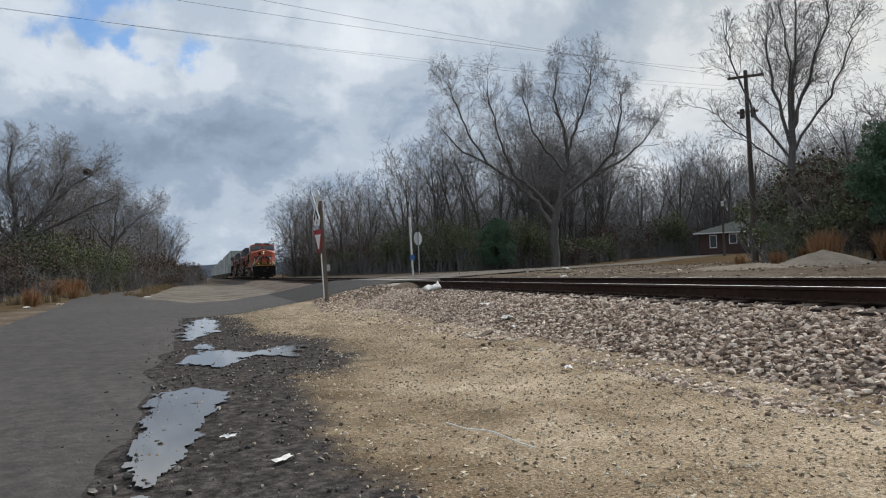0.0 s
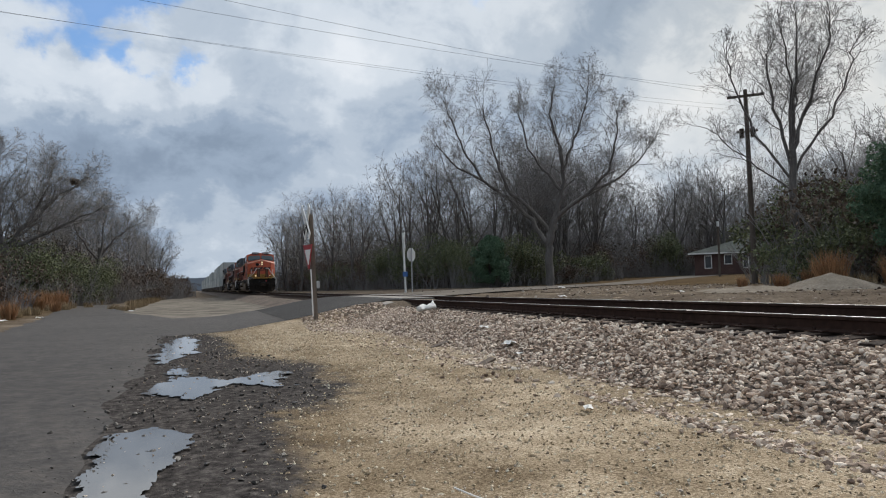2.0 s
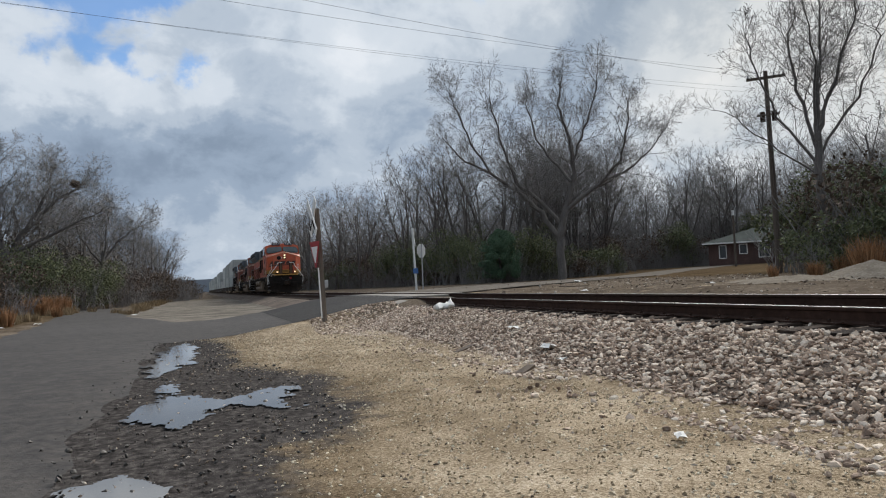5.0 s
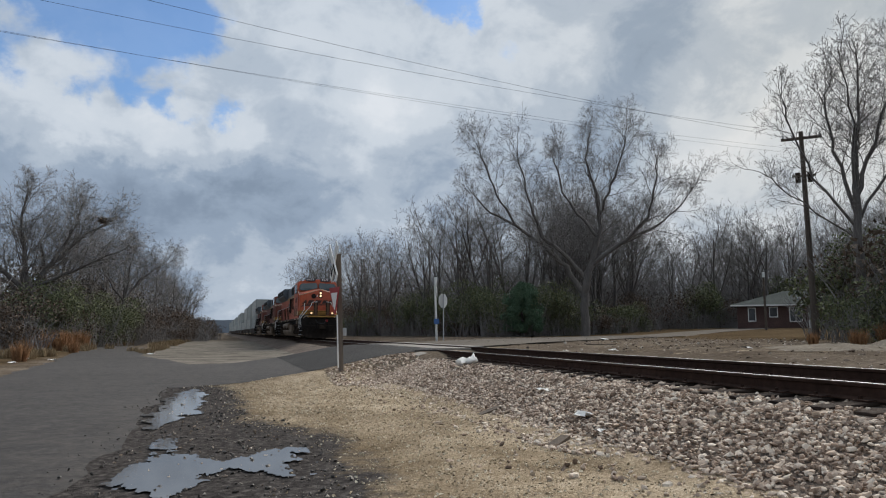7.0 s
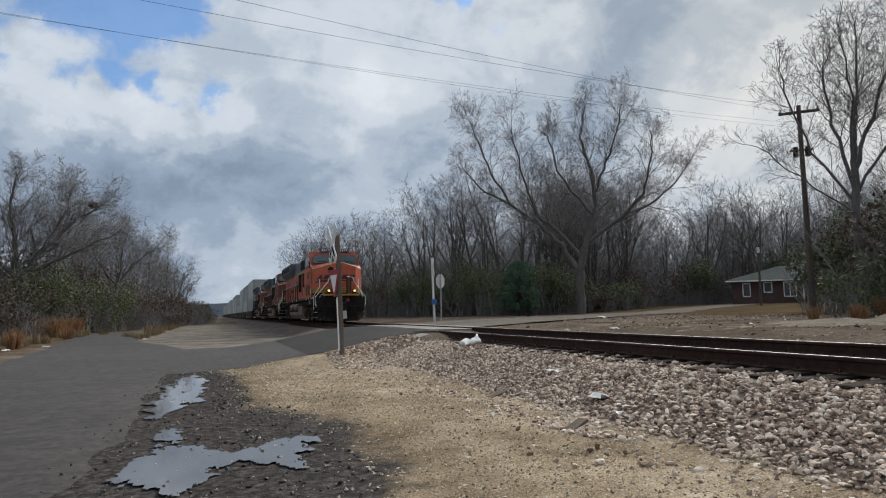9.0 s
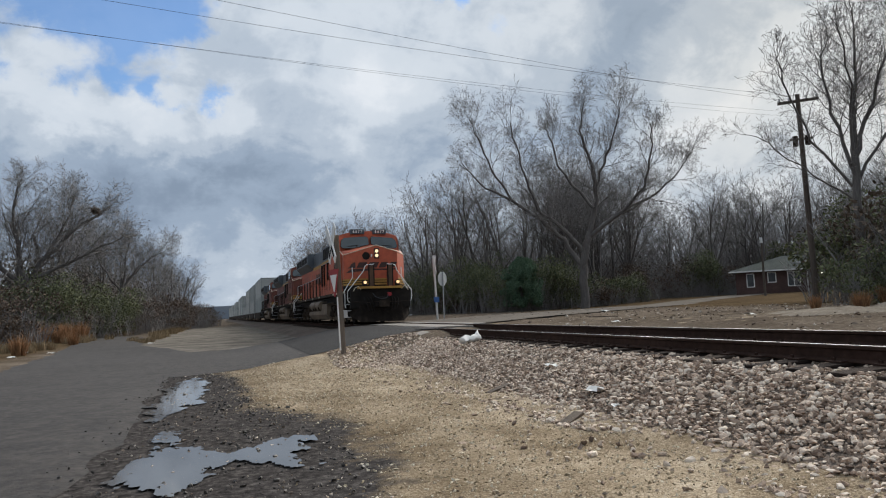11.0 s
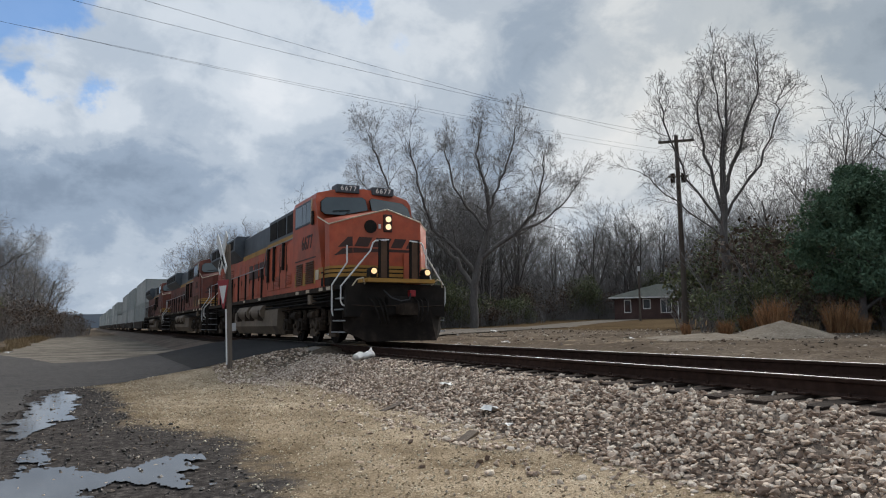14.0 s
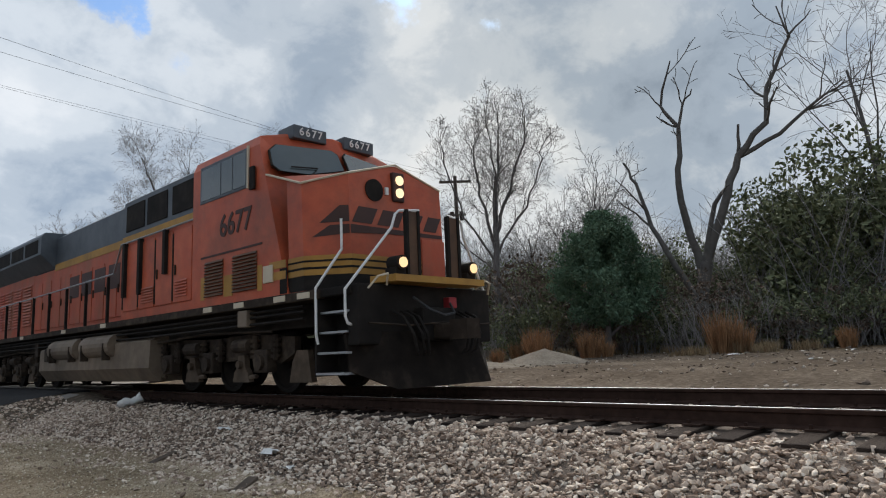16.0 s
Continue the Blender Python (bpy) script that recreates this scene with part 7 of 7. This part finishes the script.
rs = np.random.RandomState(4)
bx, bz = np.array([q[0] for q in bed]), np.array([q[1] for q in bed])
n = 42000
x, y = rs.uniform(-3.75, -1.28, n), 0.6 + 23.0 * rs.random_sample(n)
toe = -3.55 + 0.25 * np.sin(y * 0.9) + 0.15 * np.sin(y * 2.3 + 1)
keep = (x > toe + rs.exponential(0.12, n) - 0.15) & ~((y > 21.6) & (x > -2.2)) & ~((x > -1.6) & (np.abs((y + 4.27) % 0.54 - 0.27) < 0.13))
x, y = x[keep], y[keep]
size = 0.026 + 0.044 * rs.random_sample(len(x)) ** 1.5
z = np.interp(x, bx, bz) + rs.uniform(-0.012, 0.03, len(x))
spots_xyz = np.stack([x, y, np.maximum(z, 0.285), size], 1)
stones("ballast_stones", STONE, spots_xyz[y < 12], "pinkish grey broken ballast stones", 20, 1)
stones("ballast_stones", STONE, spots_xyz[y >= 12], "pinkish grey broken ballast stones", 8, 11)
n = 7000
x, y = rs.uniform(-3.6, -1.28, n), rs.uniform(-8, 1.0, n)
stones("ballast_stones", STONE, np.stack([x, y, np.maximum(np.interp(x, bx, bz), 0.285) + 0.01, rs.uniform(0.04, 0.08, n)], 1), "pinkish grey broken ballast stones", 8, 12)
n = 6000
x, y = rs.uniform(1.35, 3.3, n), rs.uniform(-6, 24, n)
stones("ballast_stones", STONE, np.stack([x, y, np.interp(x, bx, bz) + 0.01, rs.uniform(0.04, 0.08, n)], 1), "pinkish grey broken ballast stones", 8, 13)
# strays and the spread of stones towards the signpost
n = 2600
x, y = rs.uniform(-5.2, -3.3, n), rs.uniform(2, 20.5, n)
keep = rs.random_sample(n) < np.exp((x + 3.4) * 3.0) + 0.012
x, y = x[keep], y[keep]
stones("stray_stones", STONE, np.stack([x, y, np.full(len(x), 0.295), rs.uniform(0.02, 0.07, len(x))], 1), "stray ballast stones on the gravel", 20, 2)
n = 2600
x, y = rs.uniform(-4.4, -1.7, n), rs.uniform(18.8, 22.0, n)
keep = y < np.interp(x, [-5, -1.4], [20.9, 22.3])
x, y = x[keep], y[keep]
z = np.array([max(ground_h(a, b), float(np.interp(a, bx, bz))) for a, b in zip(x, y)]) + 0.01
stones("ramp_stones", STONE, np.stack([x, y, z, rs.uniform(0.025, 0.07, len(x))], 1), "ballast stones heaped beside the crossing ramp", 20, 3)
# inside the track between the ties
n = 2600
x, y = rs.uniform(-1.5, 1.5, n), rs.uniform(1, 22.3, n)
stones("crib_stones", STONE, np.stack([x, y, 0.80 + 0.02 * x, rs.uniform(0.03, 0.07, n)], 1), "ballast stones between the ties", 20, 5)
# fine gravel of the shoulder
n = 50000
x, y = rs.uniform(-7.5, -3.4, n), -8.0 + 28.7 * rs.random_sample(n)
d = np.minimum(np.minimum(np.hypot((x + 7.9) / 1.15, (y - 3.5) / 4.2), np.hypot((x + 7.2) / 1.45, (y - 10.4) / 3.0)), np.minimum(np.hypot((x + 7.6) / 0.95, (y - 15.5) / 5), np.hypot((x + 7.9) / 1.2, (y - 7.5) / 6)))
dry = d > 1.0 + 0.15 * rs.normal(0, 1, n)
xd, yd = x[dry], y[dry]
zd = np.array([ground_h(a, b) + 0.022 * noise.noise((a * 0.9, b * 0.5, 3.0)) + 0.008 * noise.noise((a * 2.6, b * 1.7, 7.0)) for a, b in zip(xd, yd)])
stones("dark_pebbles", RUBBLE, np.stack([xd + 0.03, yd + 0.05, zd + 0.003, 0.006 + 0.026 * rs.random_sample(len(xd)) ** 2.5], 1)[::7], "brown pebbles among the tan gravel", 8, 16)
stones("gravel_pebbles", PEBBLE, np.stack([xd, yd, zd + 0.002, 0.008 + 0.027 * rs.random_sample(len(xd)) ** 2.5], 1), "loose tan pebbles of the gravel shoulder", 8, 6)
n = 5200
x, y = rs.uniform(-8.5, -5.9, n), 2.5 + 17 * rs.random_sample(n)
d = np.minimum(np.minimum(np.hypot((x + 7.9) / 1.15, (y - 3.5) / 4.2), np.hypot((x + 7.2) / 1.45, (y - 10.4) / 3.0)), np.hypot((x + 7.6) / 0.95, (y - 15.5) / 5))
k = (d < 1.15) & ((x > -8.0) | (rs.random_sample(n) < np.exp((x + 8.0) * 6)))
stones("mud_clods", CLOD, np.stack([x[k], y[k], np.where(x[k] < -7.9, 0.314, 0.292), 0.008 + 0.038 * rs.random_sample(k.sum()) ** 7], 1), "dark wet clods and stones in the mud", 20, 7)
chips = k & (x > -7.95) & (rs.random_sample(n) < 0.35)
stones("mud_chips", RUBBLE, np.stack([x[chips] + 0.04, y[chips] + 0.06, np.full(chips.sum(), 0.296), 0.008 + 0.03 * rs.random_sample(chips.sum()) ** 3], 1), "pale chips of stone lying in the mud", 8, 17)
# rubble of the lot across the track
n = 5200
x, y = rs.uniform(2.6, 22, n), rs.uniform(-2, 40, n)
k = y < np.interp(x, [2, 12, 34], [24.5, 33, 50])
x, y = x[k], y[k]
z = np.array([ground_h(a, b) + 0.05 * noise.noise((a * 0.9, b * 0.5, 3.0)) + 0.03 * noise.noise((a * 2.6, b * 1.7, 7.0)) for a, b in zip(x, y)])
stones("rubble", RUBBLE, np.stack([x, y, z, 0.02 + 0.12 * rs.random_sample(len(x)) ** 5], 1), "small rubble strewn over the dirt lot", 20, 8)

# dry leaves and chips scattered over the lot beyond the track
rng_l = random.Random(77)
lv, lf = [], []
for _ in range(5200):
    x = rng_l.uniform(3.0, 20)
    y = rng_l.uniform(3, 44)
    if noise.noise((x * 0.25, y * 0.18, 4.0)) + rng_l.uniform(-0.3, 0.3) < 0.0:
        continue
    p = Vector((x, y, ground_h(x, y) + rng_l.uniform(0.03, 0.09)))
    a, s = rng_l.uniform(0, 6.28), rng_l.uniform(0.02, 0.065)
    u, w = Vector((math.cos(a), math.sin(a), rng_l.uniform(-0.4, 0.4))) * s, Vector((-math.sin(a), math.cos(a), rng_l.uniform(-0.4, 0.6))) * s * 0.6
    q = len(lv)
    lv += [p - u, p + w, p + u, p - w]
    lf += [(q, q + 1, q + 2), (q, q + 2, q + 3)]
tagged(mesh_object("leaf_litter", lv, lf, BROWN_LEAF), "dry brown leaves scattered over the lot", "leaf litter", kind="stuff")

motions()
